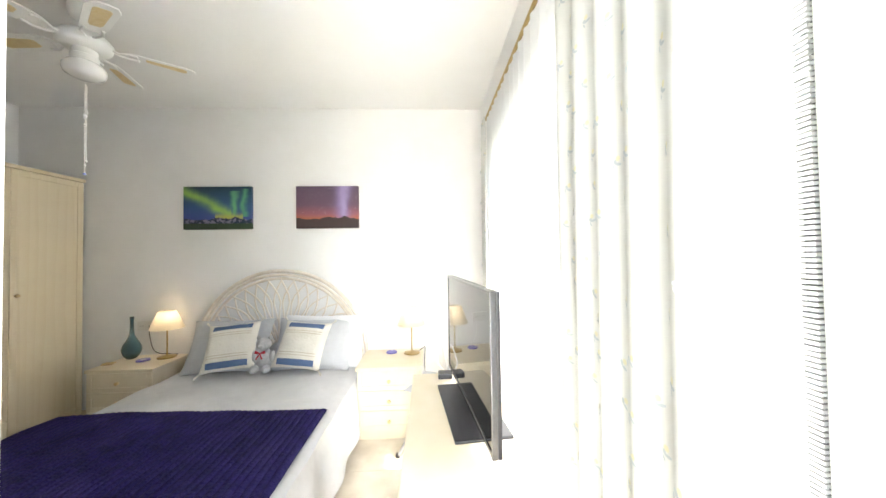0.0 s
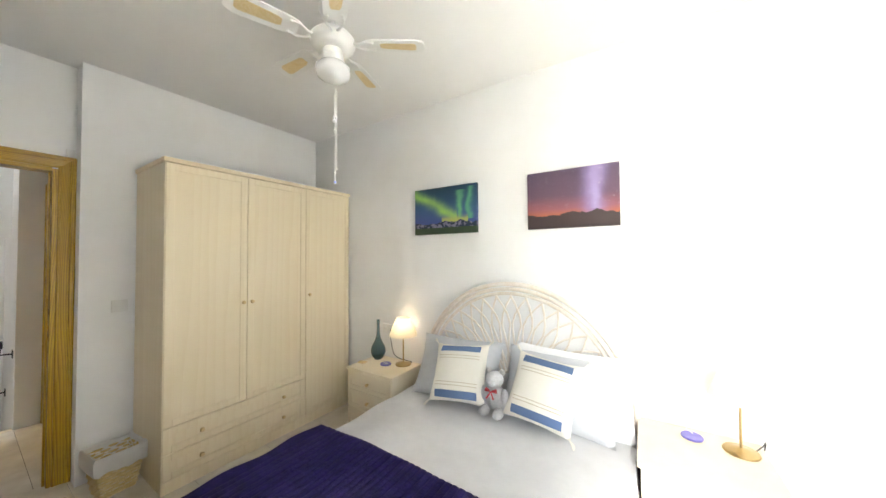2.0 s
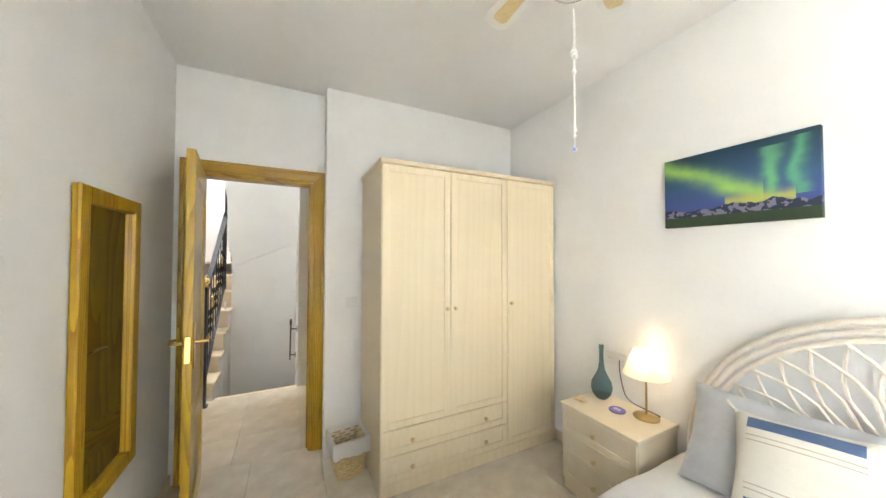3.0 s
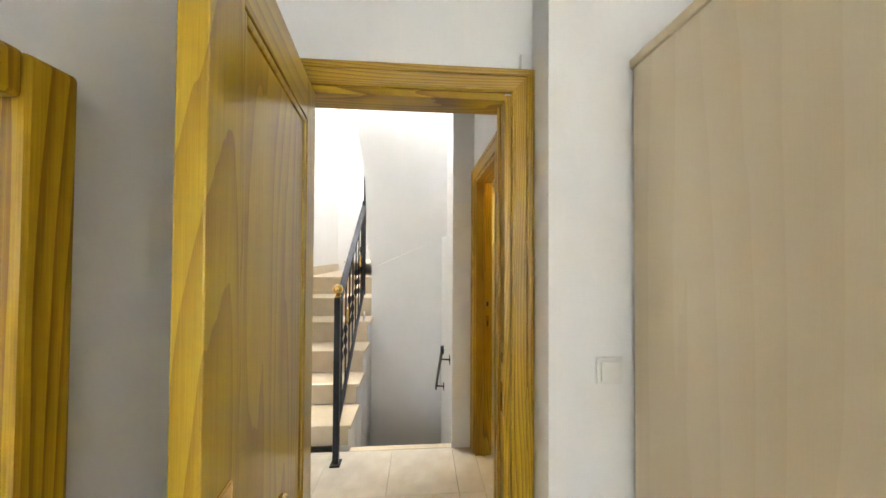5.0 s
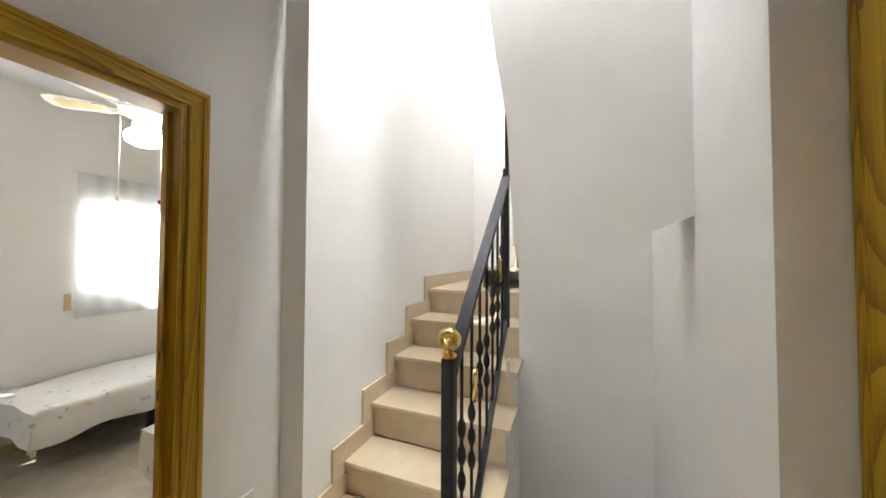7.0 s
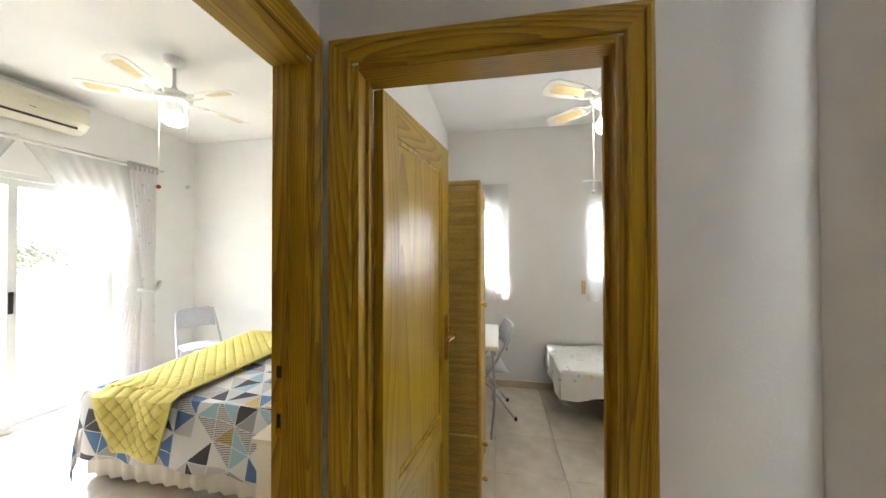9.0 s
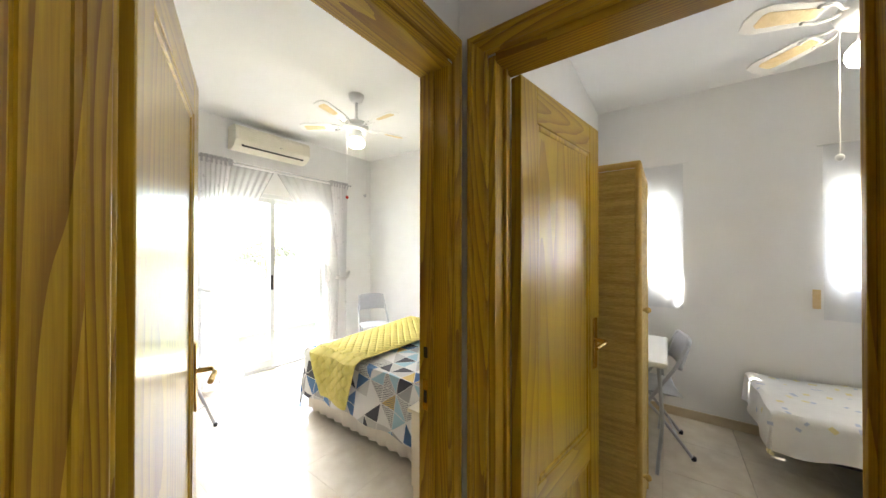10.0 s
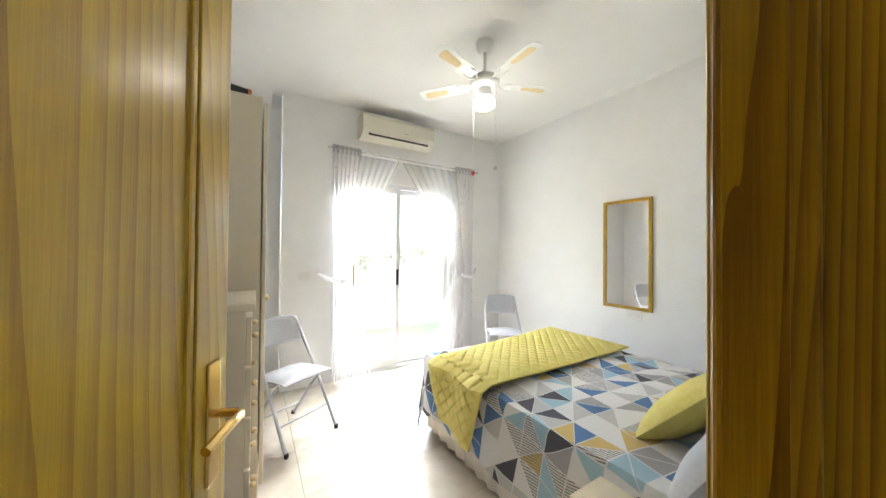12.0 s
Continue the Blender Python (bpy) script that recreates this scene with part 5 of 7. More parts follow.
def sliding_door(name, m, W, H, label, split=0.5):
    """Two glazed leaves in an aluminium frame; local x across, y out of the room's wall, z up; opening 0..W."""
    d = thing(name, label, "window", m, kind="structure")
    f = 0.05
    for nm, s in (("window_frame", (0, f, 0.02, 0.12, 0, H)), ("window_frame", (W - f, W, 0.02, 0.12, 0, H)), ("window_frame", (f, W - f, 0.02, 0.12, H - f, H)),
                  ("window_sill", (f, W - f, 0.02, 0.12, 0.0, 0.03))):
        boxes(nm, M_ALU, d, s, bevel=0.003)
    c = W * split
    for a, b, y in ((f, c + 0.03, 0.035), (c - 0.03, W - f, 0.075)):
        for s in ((a, a + 0.055, y, y + 0.035, 0.03, H - f), (b - 0.055, b, y, y + 0.035, 0.03, H - f)):
            boxes("leaf_stile", M_ALU, d, s, bevel=0.003)
        boxes("leaf_rail", M_ALU, d, (a + 0.055, b - 0.055, y + 0.0005, y + 0.0345, 0.031, 0.12), (a + 0.055, b - 0.055, y + 0.0005, y + 0.0345, H - f - 0.055, H - f - 0.001), bevel=0.003)
        g = boxes("pane", M_GLASS, d, (a + 0.05, b - 0.05, y + 0.014, y + 0.020, 0.115, H - f - 0.05))
        g.visible_shadow = False
        boxes("brush_seal", M_RUBBER, d, (a + 0.0552, a + 0.0600, y + 0.004, y + 0.031, 0.121, H - f - 0.056))
    boxes("pull_handle", M_BLACKPL, d, (c - 0.02, c + 0.01, 0.028, 0.034, 0.96, 1.14), bevel=0.003)
    return d


sliding_door("window_1", frame_axes((XE, 2.42), (0, -1), (1, 0)), 1.70, 2.16, "white aluminium sliding glass door behind sheer curtains")


def curtain(name, label, mat, path, z0, z1, folds, amp, tie=None, motif=None, parent=None, seed=0.0, gather=0.0, nz=30):
    """A hanging cloth along path (two points in plan), pleated; tie: (height, share of width, lean) where a band gathers it."""
    (xa, ya), (xb, yb) = path
    d = Vector((xb - xa, yb - ya, 0))
    L = d.length
    d.normalize()
    n = Vector((-d.y, d.x, 0))
    nu = max(24, int(folds * 10))
    bm = bmesh.new()

    def f(u, v):
        z = z0 + (z1 - z0) * v
        w, shift = 1.0, 0.0
        if tie:
            tz, share, lean = tie
            if z > tz:
                k = min(1.0, (z - tz) / (z1 - tz))
                w = share + (1 - share) * k ** 1.15
            else:
                k = min(1.0, (tz - z) / (tz - z0))
                w = share + (0.55 - share) * k ** 0.7
            shift = lean * (1 - w)
        uu = shift + u * w
        ph = u * folds * math.tau
        a = amp * (0.55 + 0.45 * (1 - v)) * (1.0 if not tie else 0.6 + 0.4 * w)
        off = a * math.sin(ph + 0.6 * math.sin(v * 3 + seed)) + a * 0.4 * noise.noise(Vector((u * folds * 1.3, v * 2, seed)))
        p = Vector((xa, ya, z)) + d * (uu * L) + n * off
        return p
    grid(bm, nu, nz, f)
    ob = part(name, bm, mat, parent, label if parent else "", smooth=True)
    if not parent:
        tagged(ob, label, "curtain")
    return ob


curtain("voile_curtain", "sheer white voile curtain glowing with daylight", M_VOILE, ((0.285, 0.95), (0.285, 2.40)), 0.02, 2.335, 17, 0.018, seed=1)
main_c = curtain("curtain", "cream curtain printed with small flowers", M_FLORAL, ((0.225, 0.595), (0.255, 1.12)), 0.02, 2.34, 4.5, 0.014, seed=4, nz=90)
side_c = curtain("curtain", "narrow cream curtain printed with small flowers", M_FLORAL, ((0.262, 2.33), (0.262, 2.50)), 0.02, 2.34, 3, 0.016, seed=6)
M_MOTIF = sheer("printed_flower_grey", (0.50, 0.55, 0.57), 0.0, 0.02)
M_MOTIFY = sheer("printed_flower_yellow", (0.72, 0.69, 0.50), 0.0, 0.02)


def flowers(curt, n, mat_a, mat_b, seed, size=0.012, apart=0.055):
    """Small printed sprigs just off the cloth's folds, spread evenly: a bloom, two petals and a leaf."""
    rnd = random.Random(seed)
    ba, bb = bmesh.new(), bmesh.new()
    polys = list(curt.data.polygons)
    rnd.shuffle(polys)
    placed = []
    for p in polys:
        c, nn = p.center, p.normal.copy()
        if len(placed) >= n:
            break
        if any((c - o).length < apart for o in placed):
            continue
        placed.append(c.copy())
        if nn.x > 0:
            nn = -nn
        t = nn.cross(Vector((0, 0, 1))).normalized()
        u = t.cross(nn).normalized()
        tilt = rnd.uniform(-0.5, 0.5)
        for bmx, du, dv, ra, rb, turn in ((bb, 0.0, 0.9, 0.75, 0.7, 0.0), (ba, 0.9, 0.2, 0.7, 0.5, 0.7), (ba, -0.2, -0.5, 1.2, 0.35, 0.15), (ba, 1.2, -1.0, 0.25, 0.8, -0.3)):
            e, f = t * math.cos(tilt) + u * math.sin(tilt), u * math.cos(tilt) - t * math.sin(tilt)
            cc = c + nn * 0.0016 + (e * du + f * dv) * size
            g, h = e * math.cos(turn) + f * math.sin(turn), f * math.cos(turn) - e * math.sin(turn)
            bmx.faces.new([bmx.verts.new(cc + (g * math.cos(w * math.tau / 8) * ra + h * math.sin(w * math.tau / 8) * rb) * size) for w in range(8)])
    tagged(part("sprig_print", ba, mat_a, curt), kind="stuff")
    tagged(part("sprig_print", bb, mat_b, curt), kind="stuff")


flowers(main_c, 400, M_MOTIF, M_MOTIFY, 3, 0.0085, 0.058)
flowers(side_c, 120, M_MOTIF, M_MOTIFY, 5, 0.0085, 0.06)
rod = thing("curtain_rod", "thin grey metal curtain rod with brackets", "curtain rod")
bm = bmesh.new()
bar(bm, (0.285, 0.62, 2.358), (0.285, 2.43, 2.358), 0.0095, 12)
part("rod", bm, M_OLDBRASS, rod, smooth=True)
for y in (0.70, 2.36):
    bm = bmesh.new()
    tube(bm, [(XE - 0.001, y, 2.37), (0.30, y, 2.37), (0.285, y, 2.352)], 0.005, 8)
    box(bm, XE - 0.006, XE - 0.001, y - 0.012, y + 0.012, 2.34, 2.40)
    part("bracket", bm, M_STEEL, rod)
leafw = thing("window_leaf", "pale aluminium window leaf with a ribbed brush seal", "window")
M_PALEALU = material("pale_green_aluminium", (0.62, 0.66, 0.61), 0.4, second=(0.66, 0.70, 0.65), scale=8)
boxes("stile", M_PALEALU, leafw, (0.322, 0.358, 0.25, 0.546, 0.0, 2.60), bevel=0.006)
boxes("edge_strip", M_WHITE, leafw, (0.320, 0.358, 0.571, 0.584, 0.0, 2.60), bevel=0.002)
boxes("backing", M_RUBBER, leafw, (0.335, 0.358, 0.5465, 0.5705, 0.0, 2.60))
bm = bmesh.new()
for k in range(380):
    box(bm, 0.327, 0.3345, 0.553, 0.5702, 0.0068 * k, 0.0068 * k + 0.0042)
part("brush_seal", bm, M_ALU, leafw, "ribbed pale seal")

# ---- yellow bedroom ----


def triangle_cloth():
    """Duvet print: a grid of triangles in white, greys, blues and mustard, some finely striped. Uses the unfolded cloth in metres."""
    m = bpy.data.materials.new("triangle_print_cotton")
    m.use_nodes = True
    t = m.node_tree
    b = t.nodes["Principled BSDF"]
    b.inputs["Roughness"].default_value = 0.9
    uvn = t.nodes.new("ShaderNodeUVMap")
    uvn.uv_map = "cloth"
    mp = t.nodes.new("ShaderNodeMapping")
    mp.inputs["Rotation"].default_value = (0, 0, radians(8))
    mp.inputs["Scale"].default_value = (7.6, 7.6, 7.6)
    t.links.new(uvn.outputs[0], mp.inputs["Vector"])

    def vmath(op, a, bb=None):
        n = t.nodes.new("ShaderNodeVectorMath")
        n.operation = op
        t.links.new(a, n.inputs[0])
        if bb is not None:
            t.links.new(bb, n.inputs[1])
        return n.outputs[0]

    def mathn(op, a, bb=None):
        n = t.nodes.new("ShaderNodeMath")
        n.operation = op
        for k, v in enumerate((a, bb)):
            if v is None:
                continue
            if isinstance(v, (int, float)):
                n.inputs[k].default_value = v
            else:
                t.links.new(v, n.inputs[k])
        return n.outputs[0]
    cell = vmath("FLOOR", mp.outputs[0])
    fr = vmath("FRACTION", mp.outputs[0])
    sc, sf = t.nodes.new("ShaderNodeSeparateXYZ"), t.nodes.new("ShaderNodeSeparateXYZ")
    t.links.new(cell, sc.inputs[0])
    t.links.new(fr, sf.inputs[0])
    # alternate the diagonal from cell to cell
    odd = mathn("MODULO", mathn("ABSOLUTE", mathn("ADD", sc.outputs[0], sc.outputs[1])), 2.0)
    flip = mathn("SUBTRACT", 1.0, sf.outputs[0])
    fx = t.nodes.new("ShaderNodeMix")
    t.links.new(odd, fx.inputs[0])
    t.links.new(sf.outputs[0], fx.inputs[2])
    t.links.new(flip, fx.inputs[3])
    half = mathn("GREATER_THAN", fx.outputs[0], sf.outputs[1])
    comb = t.nodes.new("ShaderNodeCombineXYZ")
    t.links.new(sc.outputs[0], comb.inputs[0])
    t.links.new(sc.outputs[1], comb.inputs[1])
    t.links.new(half, comb.inputs[2])
    wn_ = t.nodes.new("ShaderNodeTexWhiteNoise")
    t.links.new(comb.outputs[0], wn_.inputs["Vector"])
    r = t.nodes.new("ShaderNodeValToRGB")
    r.color_ramp.interpolation = "CONSTANT"
    stops = [(0.0, (0.72, 0.71, 0.70)), (0.26, (0.52, 0.51, 0.50)), (0.42, (0.36, 0.35, 0.35)), (0.54, (0.10, 0.20, 0.40)), (0.66, (0.08, 0.08, 0.10)), (0.74, (0.35, 0.52, 0.60)),
             (0.82, (0.60, 0.44, 0.16)), (0.89, (0.62, 0.61, 0.60))]
    el = r.color_ramp.elements
    el[0].position, el[0].color = stops[0][0], (*stops[0][1], 1)
    el[1].position, el[1].color = stops[1][0], (*stops[1][1], 1)
    for p, c in stops[2:]:
        e = el.new(p)
        e.color = (*c, 1)
    t.links.new(wn_.outputs["Value"], r.inputs[0])
    # fine hand-drawn stripes on the last share
    su = t.nodes.new("ShaderNodeSeparateXYZ")
    t.links.new(mp.outputs[0], su.inputs[0])
    st = mathn("GREATER_THAN", mathn("SINE", mathn("MULTIPLY", mathn("ADD", su.outputs[0], mathn("MULTIPLY", su.outputs[1], 0.3)), 62.0)), 0.35)
    on = mathn("MULTIPLY", st, mathn("GREATER_THAN", wn_.outputs["Value"], 0.87))
    mx = t.nodes.new("ShaderNodeMix")
    mx.data_type = "RGBA"
    t.links.new(on, mx.inputs[0])
    t.links.new(r.outputs[0], mx.inputs[6])
    mx.inputs[7].default_value = (0.16, 0.16, 0.17, 1)
    # pale outlines between the triangles
    e1 = mathn("ABSOLUTE", mathn("SUBTRACT", fx.outputs[0], sf.outputs[1]))
    ed = mathn("MINIMUM", e1, mathn("MINIMUM", mathn("MINIMUM", sf.outputs[0], sf.outputs[1]), mathn("MINIMUM", mathn("SUBTRACT", 1.0, sf.outputs[0]), mathn("SUBTRACT", 1.0, sf.outputs[1]))))
    ln = mathn("LESS_THAN", ed, 0.02)
    m2 = t.nodes.new("ShaderNodeMix")
    m2.data_type = "RGBA"
    t.links.new(ln, m2.inputs[0])
    t.links.new(mx.outputs[2], m2.inputs[6])
    m2.inputs[7].default_value = (0.70, 0.69, 0.68, 1)
    t.links.new(m2.outputs[2], b.inputs["Base Color"])
    tc = t.nodes.new("ShaderNodeTexCoord")
    nz = t.nodes.new("ShaderNodeTexNoise")
    nz.inputs["Scale"].default_value = 18
    t.links.new(tc.outputs["Object"], nz.inputs["Vector"])
    bp = t.nodes.new("ShaderNodeBump")
    bp.inputs["Strength"].default_value, bp.inputs["Distance"].default_value = 0.35, 0.01
    t.links.new(nz.outputs[0], bp.inputs["Height"])
    t.links.new(bp.outputs[0], b.inputs["Normal"])
    return m


M_TRI = triangle_cloth()
M_MUSTARD = material("mustard_quilting", (0.64, 0.55, 0.13), 0.85, second=(0.71, 0.62, 0.20), scale=20, bump=0.25, bump_scale=60)
M_VALANCE = material("cream_valance", (0.70, 0.64, 0.56), 0.9, second=(0.74, 0.69, 0.62), scale=12)

ybed = thing("double_bed", "double bed with a triangle-print duvet", "bed")
# the draped cloth's foot is built along -y, so the bed is turned to point its foot at the window
YM_ = frame_axes((-3.80, -1.995), (0, -1), (1, 0))      # local x across the bed, local y from head to foot
Wb, Lb, Zb = 1.35, 1.90, 0.575
m_draw = YM_ @ Matrix.Rotation(radians(180), 4, "Z")     # local -y is the foot
boxes("base", M_VALANCE, ybed, (-Wb / 2 + 0.03, Wb / 2 - 0.03, -Lb + 0.05, 0.0, 0.05, 0.30), bevel=0.02, m=m_draw)
boxes("mattress", M_WHITEPIL, ybed, (-Wb / 2 + 0.01, Wb / 2 - 0.01, -Lb + 0.03, 0.0, 0.301, Zb - 0.014), bevel=0.05, m=m_draw)
bm = bmesh.new()
grid(bm, 120, 6, lambda u, v: (lambda s: ((Wb / 2 + 0.005 + 0.012 * math.sin(s * 60) * (1 - v), -s, 0.03 + 0.27 * v) if s <= Lb else (Wb / 2 - (s - Lb), -Lb - 0.005 - 0.012 * math.sin(s * 60) * (1 - v), 0.03 + 0.27 * v)))(u * (Lb + Wb)))
part("valance", bm, M_VALANCE, ybed, "pleated cream valance", smooth=True, m=m_draw)
bm = bmesh.new()
grid(bm, 90, 6, lambda u, v: (-Wb / 2 - 0.005 - 0.012 * math.sin(u * 110) * (1 - v), -u * Lb, 0.03 + 0.27 * v))
part("valance", bm, M_VALANCE, ybed, "pleated cream valance", smooth=True, m=m_draw)
for sx in (-0.6, 0.6):
    for y in (-Lb + 0.15, -0.12):
        boxes("leg", M_BLACKPL, ybed, (sx - 0.025, sx + 0.025, y - 0.025, y + 0.025, 0.0, 0.05), m=m_draw)
part("duvet", draped("duvet", M_TRI, -Wb / 2, Wb / 2, -Lb, 0.0, Zb, 0.15, 7.7, 0.014, 0.03, 70, 84, corner=0.45), M_TRI, ybed, "duvet printed with blue, grey and mustard triangles", smooth=True, m=m_draw)

# quilted throw across the foot
bm = bmesh.new()


def quilt(u, v):
    s = -0.33 + (Wb + 0.35) * u          # across the bed from the near hem
    k = max(0.0, -s) / 0.33
    foot = (-1.90 - 0.18 * (1 - min(1.0, max(0.0, s) / Wb))) * (1 - k) - 2.27 * k
    inner = -2.65 * (1 - k) - 2.61 * k
    along = -(foot + (inner - foot) * v + 3.80)
    a, b2 = (s * 11.5 + along * 11.5), (s * 11.5 - along * 11.5)
    edge = min(1.0, 9 * min(v, 1 - v), 20 * u, 20 * (1 - u))
    puff = 0.017 * edge * min(1.0, 1.5 * abs(math.sin(a * math.pi)) ** 0.7) * min(1.0, 1.5 * abs(math.sin(b2 * math.pi)) ** 0.7)
    x = Wb / 2 - s
    z = Zb + 0.028 + puff + 0.006 * noise.noise(Vector((s * 4, along * 4, 1)))
    if s < 0:
        z = Zb + 0.012 + s * 0.93 + 0.03 * v * s
        x = Wb / 2 + 0.075 - 0.15 * s + 0.02 * math.sin(along * 14) + puff
    elif s < 0.03:
        x = Wb / 2 + 0.03
    return (x, along, z)


grid(bm, 240, 96, quilt)
qt = part("quilted_throw", bm, M_MUSTARD, smooth=True)
qt.matrix_world = m_draw
so = qt.modifiers.new("thickness", "SOLIDIFY")
so.thickness, so.offset = 0.014, 1.0
tagged(qt, "mustard yellow diamond-quilted throw across the bed foot", "blanket")

pillow_at("pillow", "mustard yellow quilted pillow on the bed", M_MUSTARD, -3.40, -1.80, 0.71, 0.52, 0.40, 0.16, 42, 90, 0, "bed pillows", 11)
pillow_at("pillow", "triangle-print pillow against the wall", M_GREYPIL, -3.62, -1.55, 0.73, 0.68, 0.44, 0.16, 30, 90, 0, "bed pillows", 12)
pillow_at("pillow", "pale grey pillow against the wall", M_WHITEPIL, -3.62, -2.28, 0.73, 0.66, 0.44, 0.16, 30, 90, 0, "bed pillows", 13)

yn = thing("bedside_cabinet", "cream bedside cabinet by the bedroom door", "bedside cabinet", group="bedside cabinets")
boxes("body", M_CREAM, yn, (-3.84, -3.32, -1.30, -1.12, 0.0, 0.49))
boxes("top", M_CREAM, yn, (-3.85, -3.28, -1.305, -1.11, 0.4905, 0.512), bevel=0.004)
for z0, z1 in ((0.06, 0.27), (0.275, 0.485)):
    panel_front(yn, "drawer", -1.30, -1.12, z0, z1, -3.302, ((-1.21,), (z0 + z1) / 2), M_CREAM, 0.03)

# wardrobe and chest along the partition
yw = thing("wardrobe", "tall cream wardrobe against the partition wall", "wardrobe")
boxes("body", M_CREAM, yw, (-1.99, -1.43, -0.20, 0.33, 0.0, 2.18))
boxes("side_panel", M_CREAM, yw, (-2.0, -1.9905, -0.205, 0.33, 0.0, 2.185), bevel=0.002)
boxes("door", M_CREAM, yw, (-2.0, -1.717, -0.232, -0.212, 0.07, 2.16), bevel=0.003)
boxes("door", M_CREAM, yw, (-1.713, -1.43, -0.232, -0.212, 0.07, 2.16), bevel=0.003)
for x in (-1.75, -1.68):
    bm = bmesh.new()
    ball(bm, (x, -0.247, 1.05), 0.014)
    part("knob", bm, M_KNOB, yw, smooth=True)
yc = thing("chest_of_drawers", "cream chest of drawers beside the wardrobe", "chest")
boxes("body", M_CREAM, yc, (-2.50, -2.02, -0.15, 0.33, 0.0, 1.10))
boxes("top", M_CREAM, yc, (-2.52, -2.01, -0.185, 0.33, 1.1005, 1.13), bevel=0.004)
for k in range(5):
    boxes("drawer", M_CREAM, yc, (-2.495, -2.025, -0.172, -0.1505, 0.06 + 0.205 * k, 0.255 + 0.205 * k), bevel=0.003)
    for x in (-2.40, -2.12):
        bm = bmesh.new()
        ball(bm, (x, -0.185, 0.16 + 0.205 * k), 0.013)
        part("knob", bm, M_KNOB, yc, smooth=True)
torch = thing("hand_torch", "black torch with an orange rim on the wardrobe", "torch")
M_ORANGE = material("orange_plastic", (0.75, 0.22, 0.03), 0.4, second=(0.8, 0.27, 0.05), scale=20)
bm = bmesh.new()
bar(bm, (-1.97, 0.0, 2.215), (-1.93, -0.13, 2.215), 0.026, 18)
part("barrel", bm, M_BLACKPL, torch, smooth=True)
bm = bmesh.new()
bar(bm, (-1.93, -0.13, 2.215), (-1.925, -0.145, 2.215), 0.029, 18)
part("rim", bm, M_ORANGE, torch, smooth=True)

folding_chair(pose(-1.404, -0.43, 0, 0, 0, -60.6), "silver-grey folding chair in front of the wardrobe")
folding_chair(pose(-1.26, -2.66, 0, 0, 0, -119), "silver-grey folding chair in the corner behind the bed")
framed_mirror(on_y(-2.404, -3.13, 1.34, 1), 0.44, 1.01, 0.03, 0.022, M_PINE, "narrow mirror in a slim pine frame")
wall_plate("wall_socket", "white double socket under the mirror", on_y(-2.47, -3.13, 0.785, 1), 0.15, 0.082, "socket")
wall_plate("light_switch", "white rocker switch beside the curtain", on_x(-0.64, -0.61, 1.096, -1), 0.11, 0.082, "rocker")

sliding_door("window_2", frame_axes((-0.64, -0.86), (0, -1), (1, 0)), 1.50, 2.12, "white aluminium sliding glass door to the balcony", 0.5)
M_CURT = sheer("white_printed_curtain", (0.88, 0.875, 0.87), 0.16, 0.55)
M_PRINT = sheer("grey_curtain_print", (0.66, 0.64, 0.66), 0.15, 0.5)
M_HEADER = material("grey_curtain_tape", (0.42, 0.42, 0.43), 0.9, second=(0.48, 0.48, 0.49), scale=40)
M_VOILE2 = sheer("sheer_crossover_voile", (0.90, 0.90, 0.90), 0.5, 0.6)
for s, ya, yb, lab in ((1, -0.84, -1.12, "tied-back white curtain with grey print"), (-1, -2.62, -2.34, "tied-back white curtain with grey print")):
    c = curtain("curtain", lab, M_CURT, ((-0.725, ya), (-0.725, yb)), 0.03, 2.39, 6, 0.014, tie=(1.08, 0.42, 0.15), seed=2 + s)
    flowers(c, 46, M_PRINT, M_PRINT, 7 + s, 0.011, 0.11)
    # gathered grey heading
    bm = bmesh.new()
    grid(bm, 70, 3, lambda u, v: (-0.728 - 0.016 * math.sin(u * 44), ya + (yb - ya) * u * 1.06, 2.34 + 0.085 * v))
    part("heading", bm, M_HEADER, c, "gathered grey heading tape", smooth=True)
    bm = bmesh.new()
    yt = ya + (yb - ya) * 0.28
    tube(bm, [(-0.64, ya + 0.10 * s, 1.12), (-0.70, ya + 0.03 * s, 1.07), (-0.775, yt, 1.03), (-0.70, yt - 0.10 * s, 1.06)], 0.022, 8)
    part("tie_band", bm, M_CURT, c, "white fabric tie band", smooth=True)
    v = curtain("voile_curtain", "sheer crossover voile swept to the side", M_VOILE2, ((-0.69, ya - 0.05 * s), (-0.69, -1.60 + 0.02 * s)), 0.03, 2.37, 9, 0.009, tie=(1.08, 0.16, 0.05), seed=8 + s)
    flowers(v, 22, M_PRINT, M_PRINT, 17 + s, 0.013, 0.17)
yrod = thing("curtain_rod", "thin steel curtain rod over the sliding door", "curtain rod")
bm = bmesh.new()
bar(bm, (-0.70, -0.80, 2.40), (-0.70, -2.68, 2.40), 0.008, 12)
part("rod", bm, M_STEEL, yrod, smooth=True)
for y in (-0.84, -1.60, -2.60):
    bm = bmesh.new()
    tube(bm, [(-0.641, y, 2.43), (-0.70, y, 2.42), (-0.70, y, 2.40)], 0.005, 8)
    part("bracket", bm, M_STEEL, yrod)
M_REDBEAD = material("red_glazed_bead", (0.55, 0.03, 0.02), 0.25, second=(0.6, 0.06, 0.04), scale=30)
bm = bmesh.new()
ball(bm, (-0.70, -2.69, 2.40), 0.014)
part("finial", bm, M_STEEL, yrod, smooth=True)

